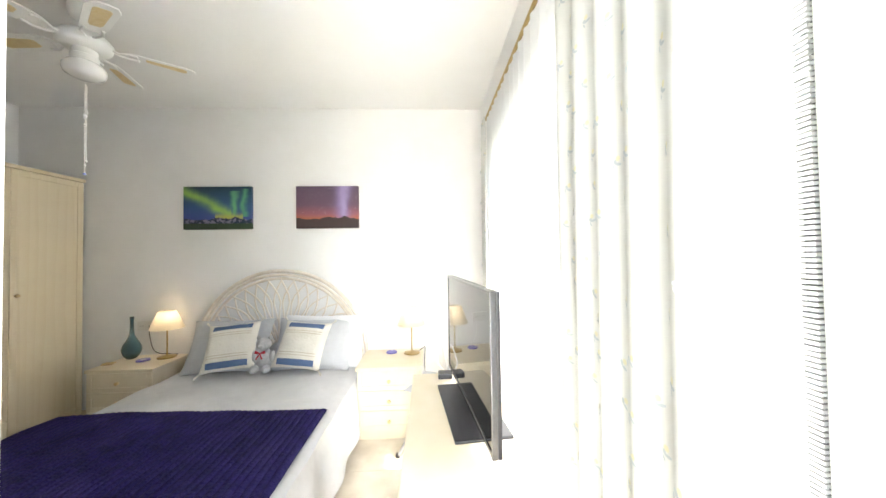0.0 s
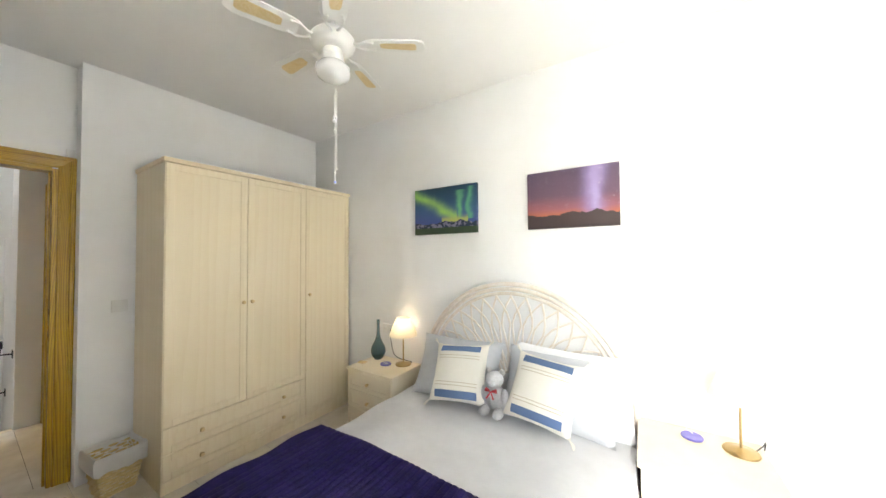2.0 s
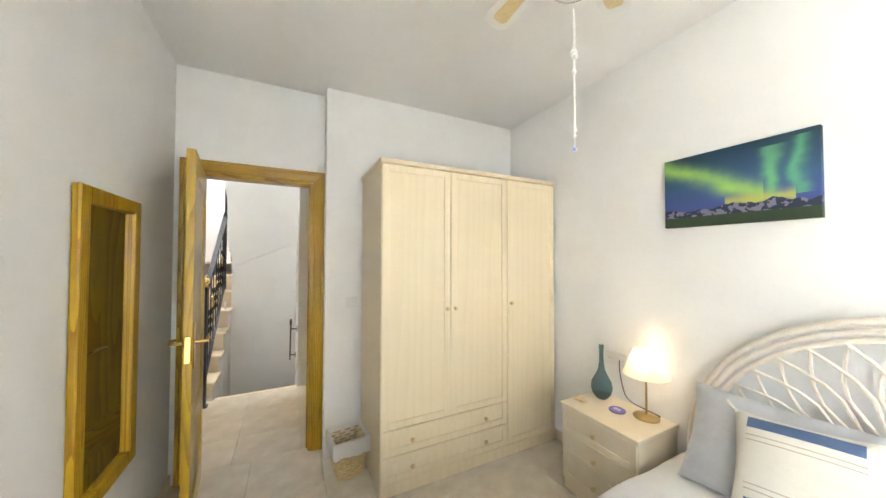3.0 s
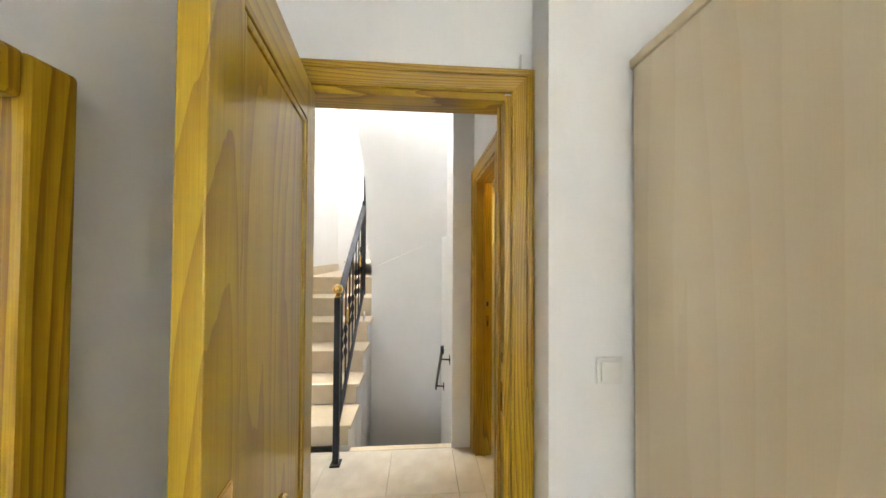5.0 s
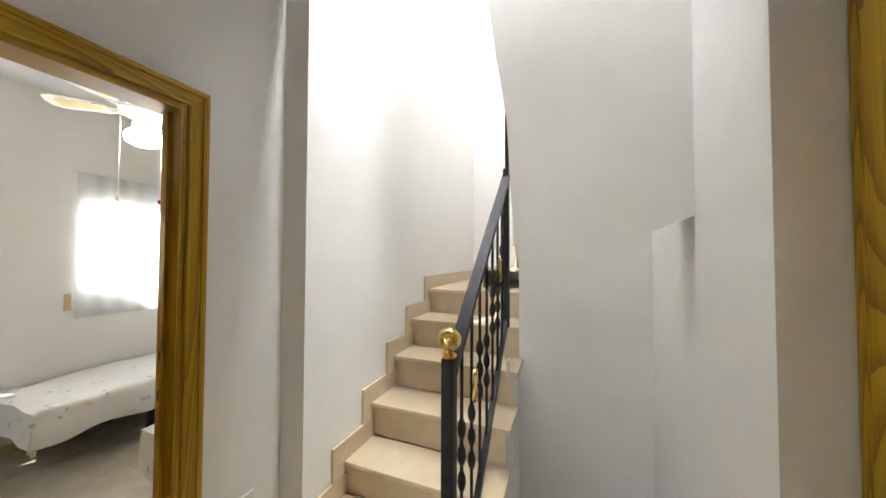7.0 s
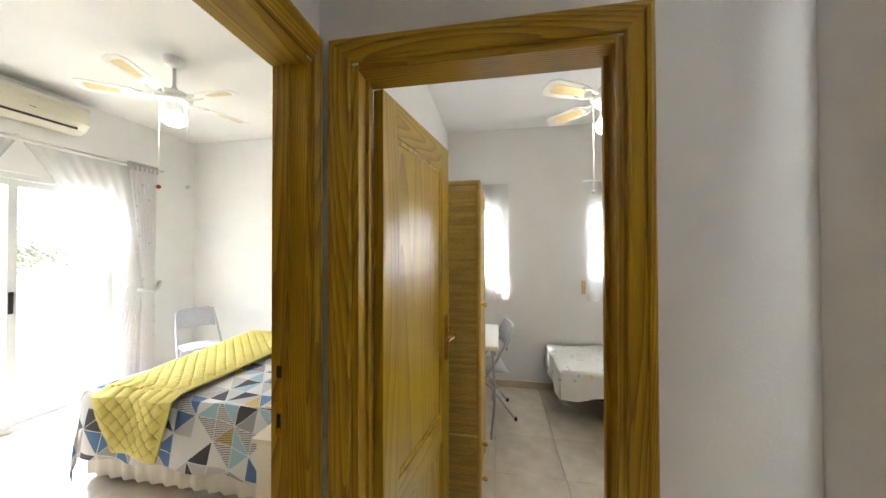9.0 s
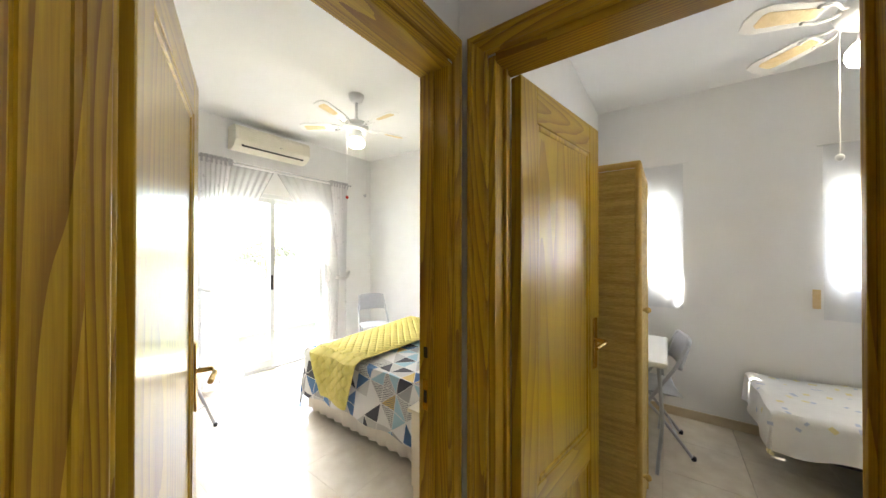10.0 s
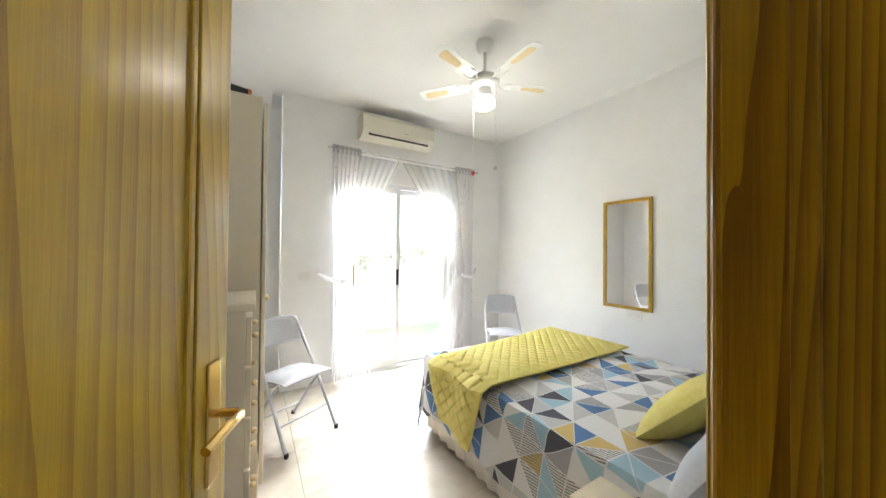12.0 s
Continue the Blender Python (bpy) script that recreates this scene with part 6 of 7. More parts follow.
ac = thing("air_conditioner", "cream wall-mounted air conditioner with louvres", "air conditioner")
AX0, AY0, AY1, AZ0, AZ1 = -0.845, -1.95, -1.115, 2.535, 2.79
M_ACP = material("aged_cream_plastic", (0.70, 0.66, 0.54), 0.45, second=(0.74, 0.71, 0.61), scale=6)
bm = bmesh.new()
prof = [(-0.641, AZ0 + 0.01), (-0.72, AZ0), (-0.80, AZ0 + 0.03), (AX0, AZ0 + 0.085), (AX0 + 0.002, AZ1 - 0.05), (AX0 + 0.02, AZ1 - 0.012), (AX0 + 0.05, AZ1), (-0.641, AZ1)]
a = [bm.verts.new((x, AY0, z)) for x, z in prof]
b = [bm.verts.new((x, AY1, z)) for x, z in prof]
bm.faces.new(a)
bm.faces.new(b[::-1])
for i in range(len(prof)):
    j = (i + 1) % len(prof)
    bm.faces.new((a[i], b[i], b[j], a[j]))
part("casing", bm, M_ACP, ac)
boxes("front_panel", M_ACP, ac, (AX0 - 0.008, AX0 + 0.001, AY0 + 0.02, AY1 - 0.02, AZ0 + 0.09, AZ1 - 0.09), bevel=0.003)
for k in range(5):
    boxes("grille_slat", M_ACP, ac, (AX0 - 0.013, AX0 - 0.007, AY0 + 0.02, AY1 - 0.02, AZ0 + 0.105 + 0.022 * k, AZ0 + 0.119 + 0.022 * k), bevel=0.002)
# dark strip for the shade inside the slot, which isn't cut
boxes("air_slot_shade", M_DARK, ac, (-0.818, -0.806, AY0 + 0.07, AY1 - 0.07, AZ0 + 0.030, AZ0 + 0.056))
boxes("louvre", M_ACP, ac, (-0.846, -0.82, AY0 + 0.09, AY1 - 0.09, AZ0 + 0.046, AZ0 + 0.052), bevel=0.002)
boxes("display", M_DARK, ac, (AX0 - 0.0095, AX0 - 0.0081, AY0 + 0.34, AY0 + 0.38, AZ0 + 0.10, AZ0 + 0.112))
ceiling_fan(-2.19, -1.605, HY, 2.39, 35, "white five-blade ceiling fan with a lit globe", True, 0.52, 0.075)
bulb("fan_light", (-2.19, -1.605, 2.375), 0.2, 0.06, (1.0, 0.88, 0.70))
pull_cord(-2.295, -1.62, 1.94, 2.57, "thin pull chain with a white bead", [(1.94, 0.014, M_GREYPIL)])
pull_cord(-2.09, -1.58, 1.94, 2.57, "thin pull chain with a red bead", [(1.94, 0.014, M_REDBEAD)])
strap = boxes("shutter_strap_box", M_PLASTIC, None, (-0.655, -0.641, -2.33, -2.29, 0.70, 0.86), bevel=0.004)
tagged(strap, "small cream shutter strap box on the wall", "strap box")

# ---- small bedroom ----
M_KIDS = material("white_printed_cotton", (0.72, 0.71, 0.69), 0.9, second=(0.77, 0.76, 0.74), scale=12, bump=0.35, bump_scale=20)
M_PRINTB = material("pale_blue_print", (0.45, 0.50, 0.62), 0.9, second=(0.52, 0.56, 0.66), scale=20)
M_PRINTY = material("pale_yellow_print", (0.72, 0.62, 0.30), 0.9, second=(0.76, 0.68, 0.4), scale=20)


def single_bed(x0, x1, y0, y1, zt, label, seed):
    b = thing("single_bed", label, "bed", group="single beds")
    bm = bmesh.new()
    box(bm, x0 + 0.05, x1 - 0.05, y0 + 0.02, y1 - 0.05, zt - 0.25, zt - 0.205, bevel=0.008)
    part("bed_frame", bm, M_BLACK, b, "black steel bed frame")
    for x in (x0 + 0.30, x1 - 0.62):
        for y in (y0 + 0.06, y1 - 0.06):
            boxes("leg", M_BLACK, b, (x - 0.022, x + 0.022, y - 0.022, y + 0.022, 0.0, zt - 0.2505))
    sub = draped("cover", M_KIDS, -x1 + 0.03, -x0 - 0.03, -y1 + 0.03, -y0 - 0.01, zt, zt - 0.235, seed, 0.016, 0.02, 70, 48, corner=0.1, hem=0.16)
    cov = part("cover", sub, M_KIDS, b, "white cover with small pale prints", smooth=True, m=Matrix.Rotation(math.pi, 4, "Z"))
    rnd = random.Random(int(seed * 10))
    for mat in (M_PRINTB, M_PRINTY):
        bm = bmesh.new()
        ps = list(cov.data.polygons)
        for _ in range(70):
            p = ps[rnd.randrange(len(ps))]
            n = p.normal.copy()
            if n.z < -0.2:
                n = -n
            t_ = n.orthogonal().normalized()
            w_ = n.cross(t_)
            s_ = rnd.uniform(0.010, 0.02)
            a_ = rnd.uniform(0, 6.28)
            c_, d_ = t_ * math.cos(a_) + w_ * math.sin(a_), w_ * math.cos(a_) - t_ * math.sin(a_)
            o = p.center + n * 0.002
            bm.faces.new([bm.verts.new(o + c_ * s_ * i + d_ * s_ * j) for i, j in ((-1, -0.7), (1, -0.7), (1, 0.7), (-1, 0.7))])
        tagged(part("printed_blocks", bm, mat, cov), kind="stuff")
    boxes("mattress", M_WHITEPIL, b, (x0 + 0.045, x1 - 0.045, y0 + 0.03, y1 - 0.045, zt - 0.204, zt - 0.03), bevel=0.03)
    return b


single_bed(-6.90, -5.02, -3.12, -2.36, 0.50, "single bed with a white printed cover under the window", 2.2)
single_bed(-6.95, -5.22, -1.66, -0.95, 0.44, "low single bed with a white printed cover", 4.1)

M_RATTAN = material("honey_rattan", (0.54, 0.35, 0.08), 0.5, second=(0.64, 0.44, 0.13), scale=26, bump=0.2, bump_scale=80)


def woven():
    """Fine seagrass: thin rows with short strands, some rows darker."""
    m = material("woven_seagrass", (0.52, 0.35, 0.07), 0.6, second=(0.68, 0.49, 0.15), scale=95, stretch=(0.5, 0.5, 2.2), low=0.34, high=0.64)
    t = m.node_tree
    b = t.nodes["Principled BSDF"]
    tc = t.nodes["Texture Coordinate"]
    w = t.nodes.new("ShaderNodeTexWave")
    w.bands_direction = "Z"
    w.inputs["Scale"].default_value, w.inputs["Distortion"].default_value, w.inputs["Detail Scale"].default_value = 42.0, 0.7, 6.0
    t.links.new(tc.outputs["Object"], w.inputs["Vector"])
    mp = t.nodes.new("ShaderNodeMapping")
    mp.inputs["Scale"].default_value = (3.0, 3.0, 60.0)
    t.links.new(tc.outputs["Object"], mp.inputs["Vector"])
    rows = t.nodes.new("ShaderNodeTexNoise")
    rows.inputs["Scale"].default_value, rows.inputs["Detail"].default_value = 1.0, 4.0
    t.links.new(mp.outputs[0], rows.inputs["Vector"])
    shade = t.nodes.new("ShaderNodeValToRGB")
    shade.color_ramp.elements[0].position, shade.color_ramp.elements[1].position = 0.36, 0.60
    shade.color_ramp.elements[0].color, shade.color_ramp.elements[1].color = (0.74, 0.68, 0.60, 1), (1, 1, 1, 1)
    t.links.new(rows.outputs[0], shade.inputs[0])
    mul = t.nodes.new("ShaderNodeMix")
    mul.data_type, mul.blend_type = "RGBA", "MULTIPLY"
    mul.inputs[0].default_value = 0.8
    t.links.new(b.inputs["Base Color"].links[0].from_socket, mul.inputs[6])
    t.links.new(shade.outputs[0], mul.inputs[7])
    t.links.new(mul.outputs[2], b.inputs["Base Color"])
    bp = t.nodes.new("ShaderNodeBump")
    bp.inputs["Strength"].default_value, bp.inputs["Distance"].default_value = 0.5, 0.004
    t.links.new(w.outputs["Fac"], bp.inputs["Height"])
    t.links.new(bp.outputs[0], b.inputs["Normal"])
    return m


M_WOVEN = woven()
wk = thing("wicker_wardrobe", "honey wicker wardrobe with a rattan frame", "wardrobe")
KX0, KX1, KY0, KY1, KZ = -4.43, XH - 0.006, -2.02, -1.46, 1.85
boxes("side_panel", M_WOVEN, wk, (KX0 + 0.012, KX1, KY1 - 0.02, KY1 - 0.008, 0.02, KZ - 0.02))
boxes("body", M_WOVEN, wk, (KX0 + 0.02, KX1, KY0 + 0.01, KY1 - 0.0205, 0.02, KZ - 0.025))
for x, y in ((KX0 + 0.014, KY1 - 0.014), (KX1 - 0.014, KY1 - 0.014), (KX0 + 0.014, KY0 + 0.014)):
    bm = bmesh.new()
    bar(bm, (x, y, 0), (x, y, KZ), 0.015, 12)
    part("corner_post", bm, M_RATTAN, wk, smooth=True)
bm = bmesh.new()
tube(bm, [(KX1, KY1 - 0.012, KZ), (KX0 + 0.014, KY1 - 0.012, KZ), (KX0 + 0.012, KY0 + 0.012, KZ), (KX1, KY0 + 0.012, KZ)], 0.017, 12)
part("top_rim", bm, M_RATTAN, wk, smooth=True)
bm = bmesh.new()
bar(bm, (KX1, KY1 - 0.010, 0.42), (KX0 + 0.02, KY1 - 0.010, 0.42), 0.011, 10)
part("cross_rail", bm, M_RATTAN, wk, smooth=True)
boxes("door", M_WOVEN, wk, (KX0 + 0.004, KX0 + 0.0195, KY0 + 0.03, KY1 - 0.03, 0.45, KZ - 0.03), bevel=0.003)
for z0 in (0.05, 0.25):
    boxes("drawer", M_WOVEN, wk, (KX0 + 0.004, KX0 + 0.0195, KY0 + 0.03, KY1 - 0.03, z0, z0 + 0.185), bevel=0.003)
for z in (1.15, 0.34, 0.14):
    bm = bmesh.new()
    bar(bm, (KX0 + 0.004, KY1 - 0.09, z), (KX0 - 0.016, KY1 - 0.09, z), 0.008, 10)
    ball(bm, (KX0 - 0.018, KY1 - 0.09, z), 0.015)
    part("knob", bm, M_RATTAN, wk, smooth=True)

tb = thing("folding_table", "white folding table with grey steel legs", "table")
boxes("tabletop", M_WHITE, tb, (-4.53, XH - 0.03, -2.85, -2.10, 0.705, 0.742), bevel=0.012)
for y in (-2.16, -2.79):
    bm = bmesh.new()
    tube(bm, [(-4.48, y, 0.70), (-4.50, y, 0.36), (-4.47, y, 0.012)], 0.011, 8)
    part("leg", bm, M_GREYMETAL, tb, smooth=True)
    bm = bmesh.new()
    tube(bm, [(-4.05, y, 0.70), (-4.04, y, 0.012)], 0.011, 8)
    part("leg", bm, M_GREYMETAL, tb, smooth=True)
bm = bmesh.new()
tube(bm, [(-4.495, -2.16, 0.40), (-4.495, -2.79, 0.40)], 0.008, 8)
part("stretcher", bm, M_GREYMETAL, tb, smooth=True)
folding_chair(pose(-4.42, -2.62, 0, 0, 0, 100), "white and grey folding chair at the table")

for nm, xa, xb, lb in (("window_3", -6.28, -5.46, "white casement window behind a sheer curtain"), ("window_4", -4.57, -4.10, "narrow white casement window behind a sheer curtain")):
    d = thing(nm, lb, "window", kind="structure")
    f = 0.045
    for s in ((xa, xa + f, -3.27, -3.20, 1.17, 1.95), (xb - f, xb, -3.27, -3.20, 1.17, 1.95), (xa + f, xb - f, -3.27, -3.20, 1.17, 1.17 + f), (xa + f, xb - f, -3.27, -3.20, 1.95 - f, 1.95)):
        boxes("window_frame", M_ALU, d, s, bevel=0.003)
    g = boxes("pane", M_GLASS, d, (xa + f - 0.004, xb - f + 0.004, -3.24, -3.234, 1.17 + f - 0.004, 1.95 - f + 0.004))
    g.visible_shadow = False
curtain("voile_curtain", "short sheer voile curtain over the window", M_VOILE, ((-6.42, -3.115), (-5.43, -3.115)), 0.95, 2.19, 7, 0.008, seed=3)
curtain("voile_curtain", "short sheer voile curtain over the narrow window", M_VOILE, ((-4.64, -3.115), (-4.02, -3.115)), 0.94, 2.19, 4.5, 0.008, seed=5)
for xa, xb in ((-6.45, -5.40), (-4.67, -4.0)):
    r_ = thing("curtain_rail", "thin white curtain rail above the window", "curtain rail")
    bm = bmesh.new()
    bar(bm, (xa, -3.118, 2.195), (xb, -3.118, 2.195), 0.006, 10)
    part("rail", bm, M_WHITE, r_)
    bm = bmesh.new()
    for x in (xa + 0.02, xb - 0.02):
        bar(bm, (x, -3.159, 2.195), (x, -3.118, 2.195), 0.004, 8)
    part("bracket", bm, M_WHITE, r_)
sb = boxes("shutter_strap_box", M_KNOB, None, (-5.425, -5.385, -3.159, -3.145, 1.02, 1.16), bevel=0.004)
tagged(sb, "small amber shutter strap box beside the window", "strap box")
structure("baseboard", M_STAIR, "beige tiled skirting board", "baseboard", (-7.2, XH - 0.002, -3.159, -3.147, 0.0, 0.075), bevel=0.002)
structure("baseboard_landing", M_STAIR, "beige tiled skirting board", "baseboard", (-5.174, DT[0] - 0.09, YT - 0.012, YT - 0.001, 0.0, 0.075), bevel=0.002)
structure("baseboard_landing_left", M_STAIR, "beige tiled skirting board", "baseboard", (-5.266, DB[0] - 0.09, YB + 0.001, YB + 0.012, 0.0, 0.075), bevel=0.002)
structure("baseboard_bedroom", M_STAIR, "beige tiled skirting board", "baseboard", (-3.19, -2.85, YN - 0.012, YN - 0.001, 0.0, 0.075), (-3.86, -0.45, 0.426, 0.438, 0.0, 0.075), bevel=0.002)
structure("baseboard_yellow", M_STAIR, "beige tiled skirting board", "baseboard", (-3.85, -0.65, -3.129, -3.117, 0.0, 0.075), bevel=0.002)
ceiling_fan(-5.13, -1.49, HB, 2.09, 24, "white five-blade ceiling fan with a lit scalloped globe", True, 0.41, 0.085)
bulb("small_room_fan_light", (-5.12, -1.50, 2.07), 0.2, 0.06, (1.0, 0.80, 0.52))
pull_cord(-5.045, -1.535, 1.78, 2.30, "thin pull chain with a white bead", [(1.785, 0.012, M_WHITE)])
pull_cord(-5.195, -1.46, 1.78, 2.30, "thin pull chain with a red bead", [(1.785, 0.012, M_REDBEAD)])

# ---- bathroom ----
M_BTILE = material("pale_yellow_tile", (0.55, 0.47, 0.24), 0.25, second=(0.60, 0.53, 0.30), scale=6)
M_BROWN = material("brown_glazed_tile", (0.16, 0.055, 0.025), 0.2, second=(0.22, 0.08, 0.035), scale=9)
M_BORDER = material("patterned_border_tile", (0.04, 0.035, 0.05), 0.25, second=(0.55, 0.45, 0.28), scale=38, low=0.48, high=0.52)
M_TUB = material("cream_acrylic", (0.68, 0.62, 0.42), 0.2, second=(0.71, 0.66, 0.48), scale=5)
structure("wall_bath_west", M_BTILE, "pale yellow tiled bathroom wall", "wall", (-6.92, -6.80, YT + 0.111, 3.22, 0, 2.6))
structure("wall_bath_north", M_BTILE, "pale yellow tiled bathroom wall", "wall", (-6.799, XH - 0.001, 3.10, 3.22, 0, 2.6))
structure("ceiling_bathroom", M_CEIL, "painted bathroom ceiling", "ceiling", (-6.92, XH, YT + 0.11, 3.22, 2.42, 2.52))
structure("bath_cornice", M_BTILE, "moulded plaster cornice", "trim", (-6.799, XH - 0.002, 3.06, 3.099, 2.36, 2.419), (-6.799, -6.76, YT + 0.112, 3.06, 2.36, 2.4188), bevel=0.008)
structure("dado_tiles", M_BROWN, "brown glazed dado tiles", "tiles", (-6.798, -5.6, 3.092, 3.0995, 0.5, 0.95), (-6.799, -6.792, 1.48, 3.0915, 0.5, 0.95))
structure("border_tiles", M_BORDER, "patterned tile border", "tiles", (-6.7981, -5.6, 3.090, 3.0996, 0.9505, 1.01), (-6.799, -6.790, 1.48, 3.0895, 0.9505, 1.01))
tagged(boxes("bath_partition", M_TUB, None, (-5.66, -5.62, 1.478, 2.06, 0.0, 2.045), bevel=0.006), "tall cream partition panel beside the bathtub", "partition")
tub = thing("bathtub", "cream acrylic bathtub with a chrome overflow", "bathtub")
bm = bmesh.new()
t0, t1, u0, u1 = -6.785, -5.63, 2.065, 3.085
outer = [(t0, u0), (t1, u0), (t1, u1), (t0, u1)]
inner = [(t0 + 0.07, u0 + 0.07), (t1 - 0.07, u0 + 0.07), (t1 - 0.07, u1 - 0.07), (t0 + 0.07, u1 - 0.07)]
low = [(t0 + 0.14, u0 + 0.13), (t1 - 0.14, u0 + 0.13), (t1 - 0.14, u1 - 0.13), (t0 + 0.14, u1 - 0.13)]
R0 = [bm.verts.new((x, y, 0.0)) for x, y in outer]
R1 = [bm.verts.new((x, y, 0.56)) for x, y in outer]
R2 = [bm.verts.new((x, y, 0.555)) for x, y in inner]
R3 = [bm.verts.new((x, y, 0.18)) for x, y in low]
for A, B in ((R0, R1), (R1, R2), (R2, R3)):
    for i in range(4):
        bm.faces.new((A[i], A[(i + 1) % 4], B[(i + 1) % 4], B[i]))
bm.faces.new(R3)
bmesh.ops.bevel(bm, geom=[e for e in bm.edges if e.verts[0] not in R0 and e.verts[1] not in R0], offset=0.03, segments=3, affect="EDGES", profile=0.5)
part("shell", bm, M_TUB, tub, smooth=True)
bm = bmesh.new()
bar(bm, (-6.10, 3.005, 0.45), (-6.10, 2.97, 0.44), 0.03, 18)
part("overflow", bm, M_STEEL, tub, "chrome overflow", smooth=True)
sh = thing("shower_set", "chrome shower head with hose on the wall", "shower")
bm = bmesh.new()
tube(bm, [(-6.25, 3.09, 1.90), (-6.33, 3.0, 2.0), (-6.42, 2.92, 2.05)], 0.009, 8)
lathe(bm, [(0.012, 0.02), (0.045, 0.004), (0.045, 0.0)], (-6.44, 2.90, 2.02), 20)
part("shower_head", bm, M_WHITE, sh, smooth=True)
bm = bmesh.new()
tube(bm, [(-6.25, 3.07, 1.90), (-6.27, 3.04, 1.3), (-6.34, 3.03, 0.9), (-6.40, 3.05, 0.75)], 0.007, 8)
part("hose", bm, M_STEEL, sh, smooth=True)
bm = bmesh.new()
bar(bm, (-6.50, 3.07, 0.76), (-6.30, 3.07, 0.76), 0.02, 14)
bar(bm, (-6.40, 3.07, 0.76), (-6.40, 2.97, 0.73), 0.012, 12)
part("mixer_tap", bm, M_STEEL, sh, smooth=True)
cr = thing("shower_rail", "white shower curtain rail above the bathtub", "rail")
bm = bmesh.new()
bar(bm, (-5.64, 2.0605, 1.985), (-5.64, 3.098, 1.985), 0.012, 12)
part("rail", bm, M_WHITE, cr, smooth=True)
sd_ = thing("soap_dish", "white ceramic soap dish on the tiled wall", "soap dish")
bm = bmesh.new()
lathe(bm, [(0.03, 0.0), (0.06, 0.012), (0.075, 0.035), (0.07, 0.035), (0.05, 0.016)], (-6.45, 3.03, 1.32), 24)
box(bm, -6.50, -6.40, 3.075, 3.099, 1.32, 1.40, bevel=0.01)
part("dish", bm, M_WHITE, sd_, smooth=True)
# invented ceiling lamp, out of view, added for the bathroom's warm light
bl = thing("added_bathroom_lamp", "unseen warm ceiling lamp added to brighten the bathroom", "lamp")
bm = bmesh.new()
lathe(bm, [(0.09, 0.0), (0.10, 0.02), (0.10, 0.05)], (-4.9, 1.95, 2.37), 24)
part("diffuser", bm, glow("added_lamp_diffuser", (1.0, 0.72, 0.30), 0.12), bl, smooth=True)
bulb("bathroom_fill", (-4.9, 1.95, 2.33), 0.6, 0.06, (1.0, 0.74, 0.20))

# ---- balcony and outdoors ----
M_GRASS = material("artificial_grass", (0.16, 0.25, 0.12), 0.9, second=(0.22, 0.32, 0.17), scale=60, bump=0.8, bump_scale=180)
M_RENDER = material("white_render", (0.78, 0.76, 0.72), 0.9, second=(0.82, 0.80, 0.77), scale=6, bump=0.3, bump_scale=60)
M_GROUND = material("dry_ground", (0.30, 0.25, 0.17), 0.95, second=(0.22, 0.22, 0.10), scale=0.6)
structure("balcony_floor", M_GRASS, "green artificial grass on the balcony floor", "balcony", (-0.499, 1.30, -4.2, 3.4, -0.25, -0.015))
# unseen slab, added over the balcony to block sun from the windows
structure("sun_block_slab", M_RENDER, "unseen white slab added to keep sun out of the rooms", "balcony", (-0.499, 1.30, -4.2, 3.4, 3.0, 3.12))


def parapet_top(y):
    """The parapet's top sweeps up in a bowl towards its pier."""
    return 1.27 if y < -2.66 else 0.60 if y > -1.36 else 0.60 + 0.67 * (1 - math.sqrt(max(0.0, 1 - ((-1.36 - y) / 1.30) ** 2)))


bm = bmesh.new()
ys_ = [-4.2, -2.661] + [-2.659 + 0.05 * k for k in range(26)] + [-1.36, 3.4]
rows_ = [[bm.verts.new((x, y, z)) for x, z in ((1.30, -0.25), (1.30, parapet_top(y)), (1.42, parapet_top(y)), (1.42, -0.25))] for y in ys_]
for a, b in zip(rows_, rows_[1:]):
    for k in range(4):
        bm.faces.new((a[k], a[(k + 1) % 4], b[(k + 1) % 4], b[k]))
bm.faces.new(rows_[0])
bm.faces.new(rows_[-1][::-1])
bmesh.ops.recalc_face_normals(bm, faces=bm.faces)
tagged(part("parapet", bm, M_RENDER), "white rendered balcony parapet sweeping up to a pier", "parapet", kind="structure")
structure("ground", M_GROUND, "dry ground reaching the horizon", "ground", (-400, 400, -400, 400, -3.2, -3.0))
rl = thing("balcony_railing", "grey iron balcony railing on the parapet", "railing")
M_IRON = material("grey_painted_iron", (0.10, 0.10, 0.11), 0.5, 0.3, second=(0.14, 0.14, 0.15), scale=20)
boxes("top_rail", M_IRON, rl, (1.345, 1.375, -2.66, 3.4, 1.27, 1.295), bevel=0.004)
for k in range(50):
    y = -2.58 + 0.12 * k
    bm = bmesh.new()
    bar(bm, (1.36, y, parapet_top(y) - 0.01), (1.36, y, 1.272), 0.007, 8)
    part("baluster", bm, M_IRON, rl)

M_BARK = material("bark", (0.16, 0.11, 0.07), 0.9, second=(0.24, 0.18, 0.12), scale=12, bump=0.5, bump_scale=40)
M_LEAF = material("leaves", (0.10, 0.12, 0.08), 0.6, second=(0.12, 0.15, 0.10), scale=3)


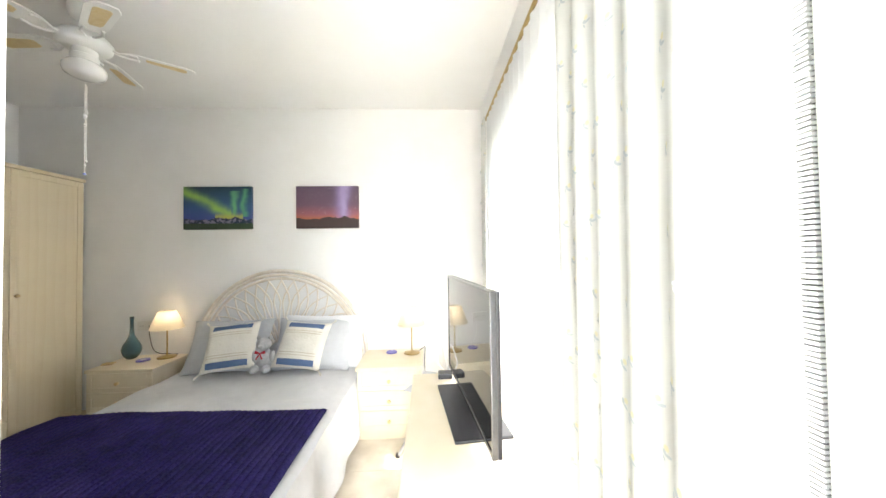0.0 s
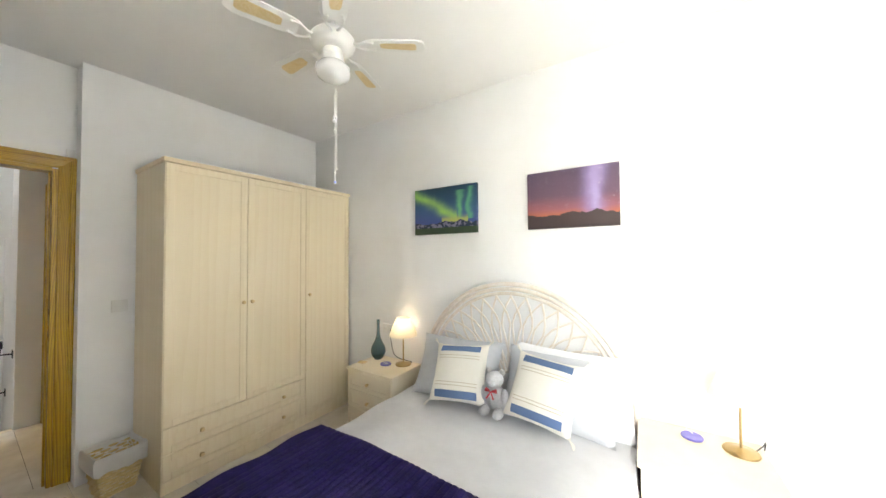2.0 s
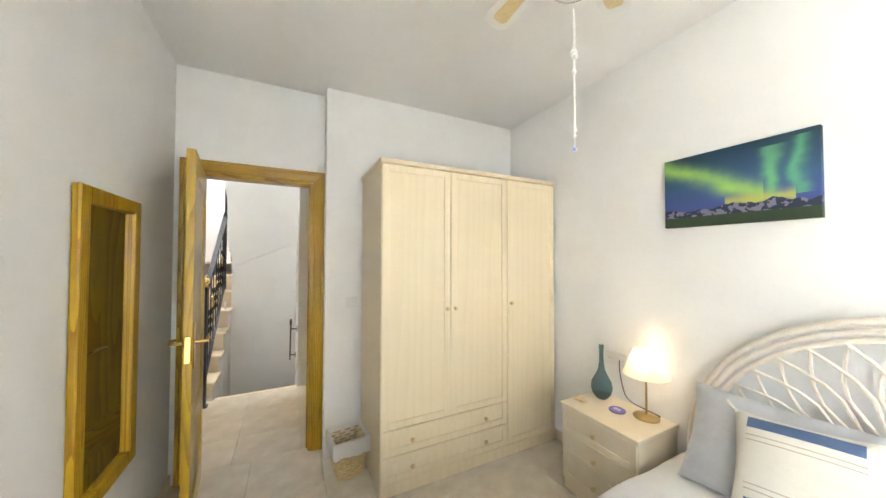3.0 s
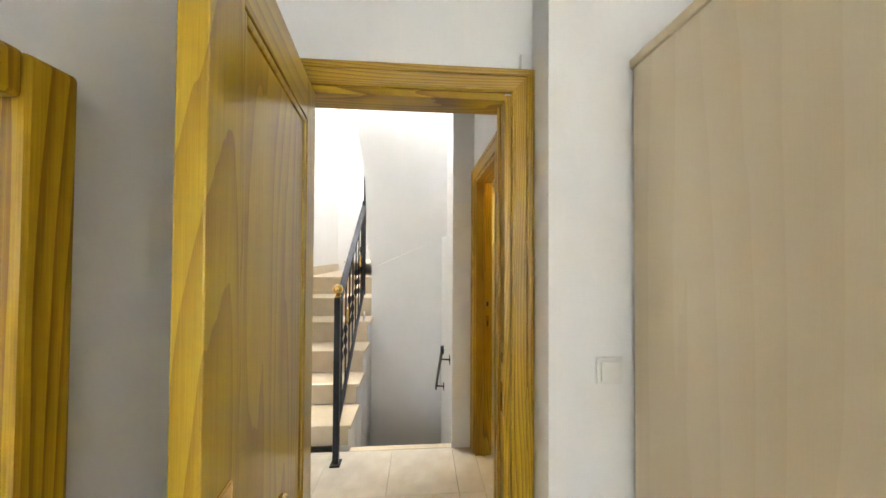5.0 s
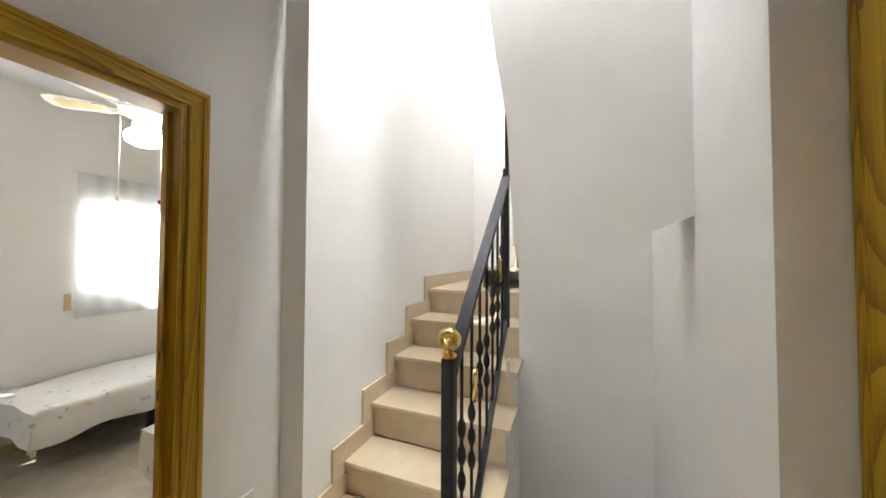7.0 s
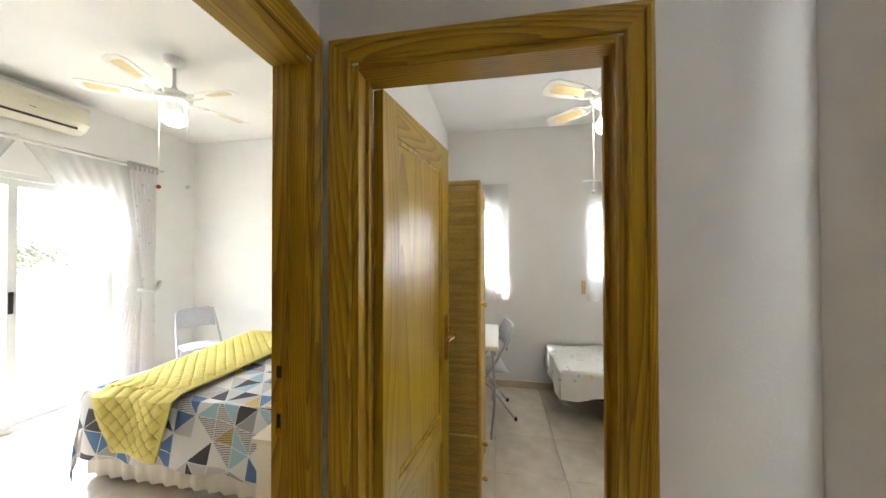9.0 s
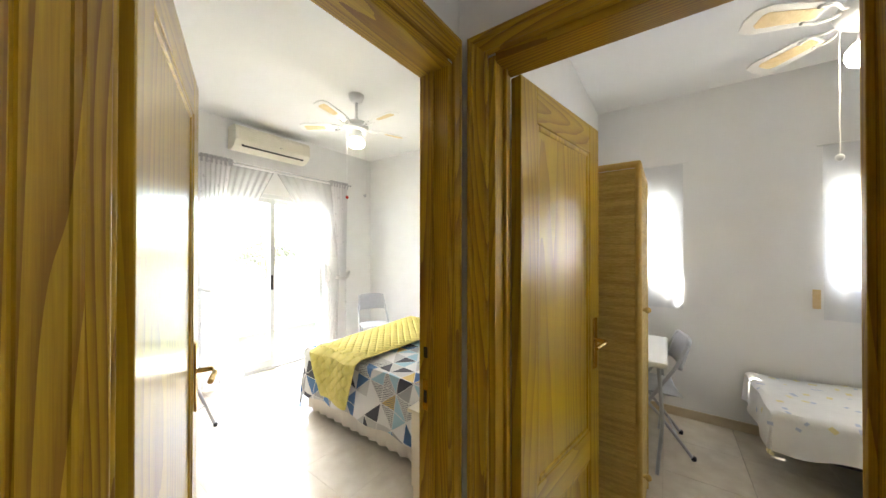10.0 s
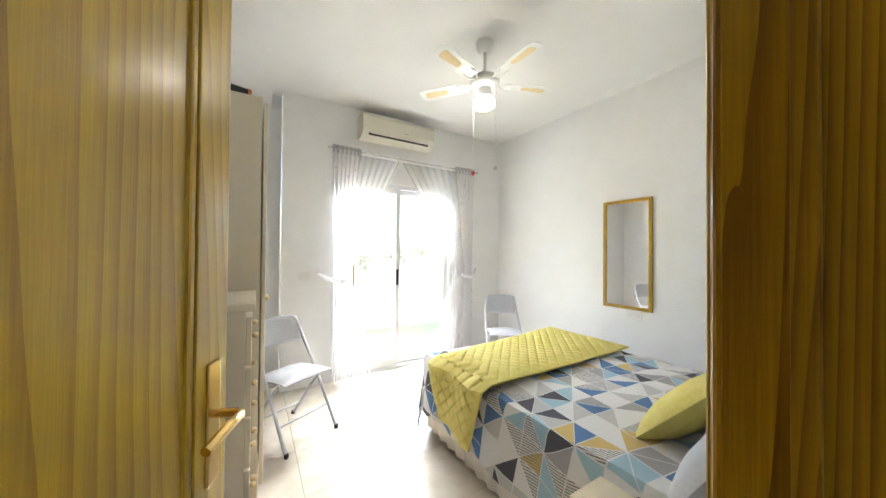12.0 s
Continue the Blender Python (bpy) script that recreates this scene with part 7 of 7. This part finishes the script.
def tree(x, y, h, seed, label):
    rnd = random.Random(seed)
    tr = thing("tree", label, "tree", pose(x, y, -3.0), group="garden trees")
    bm = bmesh.new()
    tube(bm, [(0, 0, 0), (0.05, 0.03, h * 0.3), (-0.04, 0.08, h * 0.6)], 0.13, 10)
    tips = []
    for k in range(9):
        a = k * 2.4 + rnd.uniform(-0.3, 0.3)
        z0 = h * rnd.uniform(0.35, 0.6)
        r = h * rnd.uniform(0.18, 0.34)
        tip = Vector((r * math.cos(a), r * math.sin(a), z0 + h * rnd.uniform(0.12, 0.4)))
        bar(bm, (0, 0.06, z0), tip, 0.045, 7, 0.012)
        tips.append(tip)
    part("trunk", bm, M_BARK, tr)
    verts, faces = [], []
    for tip in tips + [Vector((0, 0, h * 0.85))]:
        for _ in range(240):
            c = tip + Vector((rnd.gauss(0, 1), rnd.gauss(0, 1), rnd.gauss(0, 0.7))) * h * 0.085
            n = Vector((rnd.gauss(0, 1), rnd.gauss(0, 1), rnd.gauss(0, 1))).normalized()
            u = n.orthogonal().normalized() * rnd.uniform(0.07, 0.13)
            w = n.cross(u).normalized() * 0.05
            i = len(verts)
            verts += [c - u, c + w, c + u, c - w]
            faces.append((i, i + 1, i + 2, i + 3))
    mesh = bpy.data.meshes.new("crown")
    mesh.from_pydata([tuple(v) for v in verts], [], faces)
    mesh.materials.append(M_LEAF)
    cr_ = new("crown", mesh)
    cr_.parent = tr
    return tr


tree(20.0, -11.1, 6.2, 1, "leafy garden tree beyond the balcony")
tree(25.0, -8.2, 5.4, 2, "leafy garden tree beyond the balcony")
tree(17.5, -15.5, 5.2, 3, "leafy garden tree beyond the balcony")

# ---- floor tiles ----
TILE = 0.45


def tile_mesh(w, d):
    bm = bmesh.new()
    box(bm, 0.0008, w - 0.0008, 0.0008, d - 0.0008, -0.0118, 0.0, bevel=0.0008)
    me = bpy.data.meshes.new("tile")
    bm.to_mesh(me)
    bm.free()
    me.materials.append(M_TILE)
    return me


def lay_tiles(x0, x1, y0, y1):
    nx, ny = max(1, math.ceil((x1 - x0) / TILE)), max(1, math.ceil((y1 - y0) / TILE))
    for i in range(nx):
        for j in range(ny):
            w, d = min(TILE, x1 - x0 - i * TILE), min(TILE, y1 - y0 - j * TILE)
            if w < 0.01 or d < 0.01:
                continue
            key = (round(w, 3), round(d, 3))
            if key not in TILES:
                TILES[key] = tile_mesh(w, d)
            ob = new("tile", TILES[key])
            ob.parent = floor
            ob.location = (x0 + i * TILE, y0 + j * TILE, 0)


TILES = {}
lay_tiles(-3.92, XE, 0.425, YN)
lay_tiles(-0.44, XE, -0.3, 0.425)
lay_tiles(-5.18, -3.92, YB, YT)
lay_tiles(-3.92, -0.55, -3.13, 0.335)
lay_tiles(-7.2, -3.971, -3.16, YB)
lay_tiles(-7.4, -3.971, YT, 3.4)
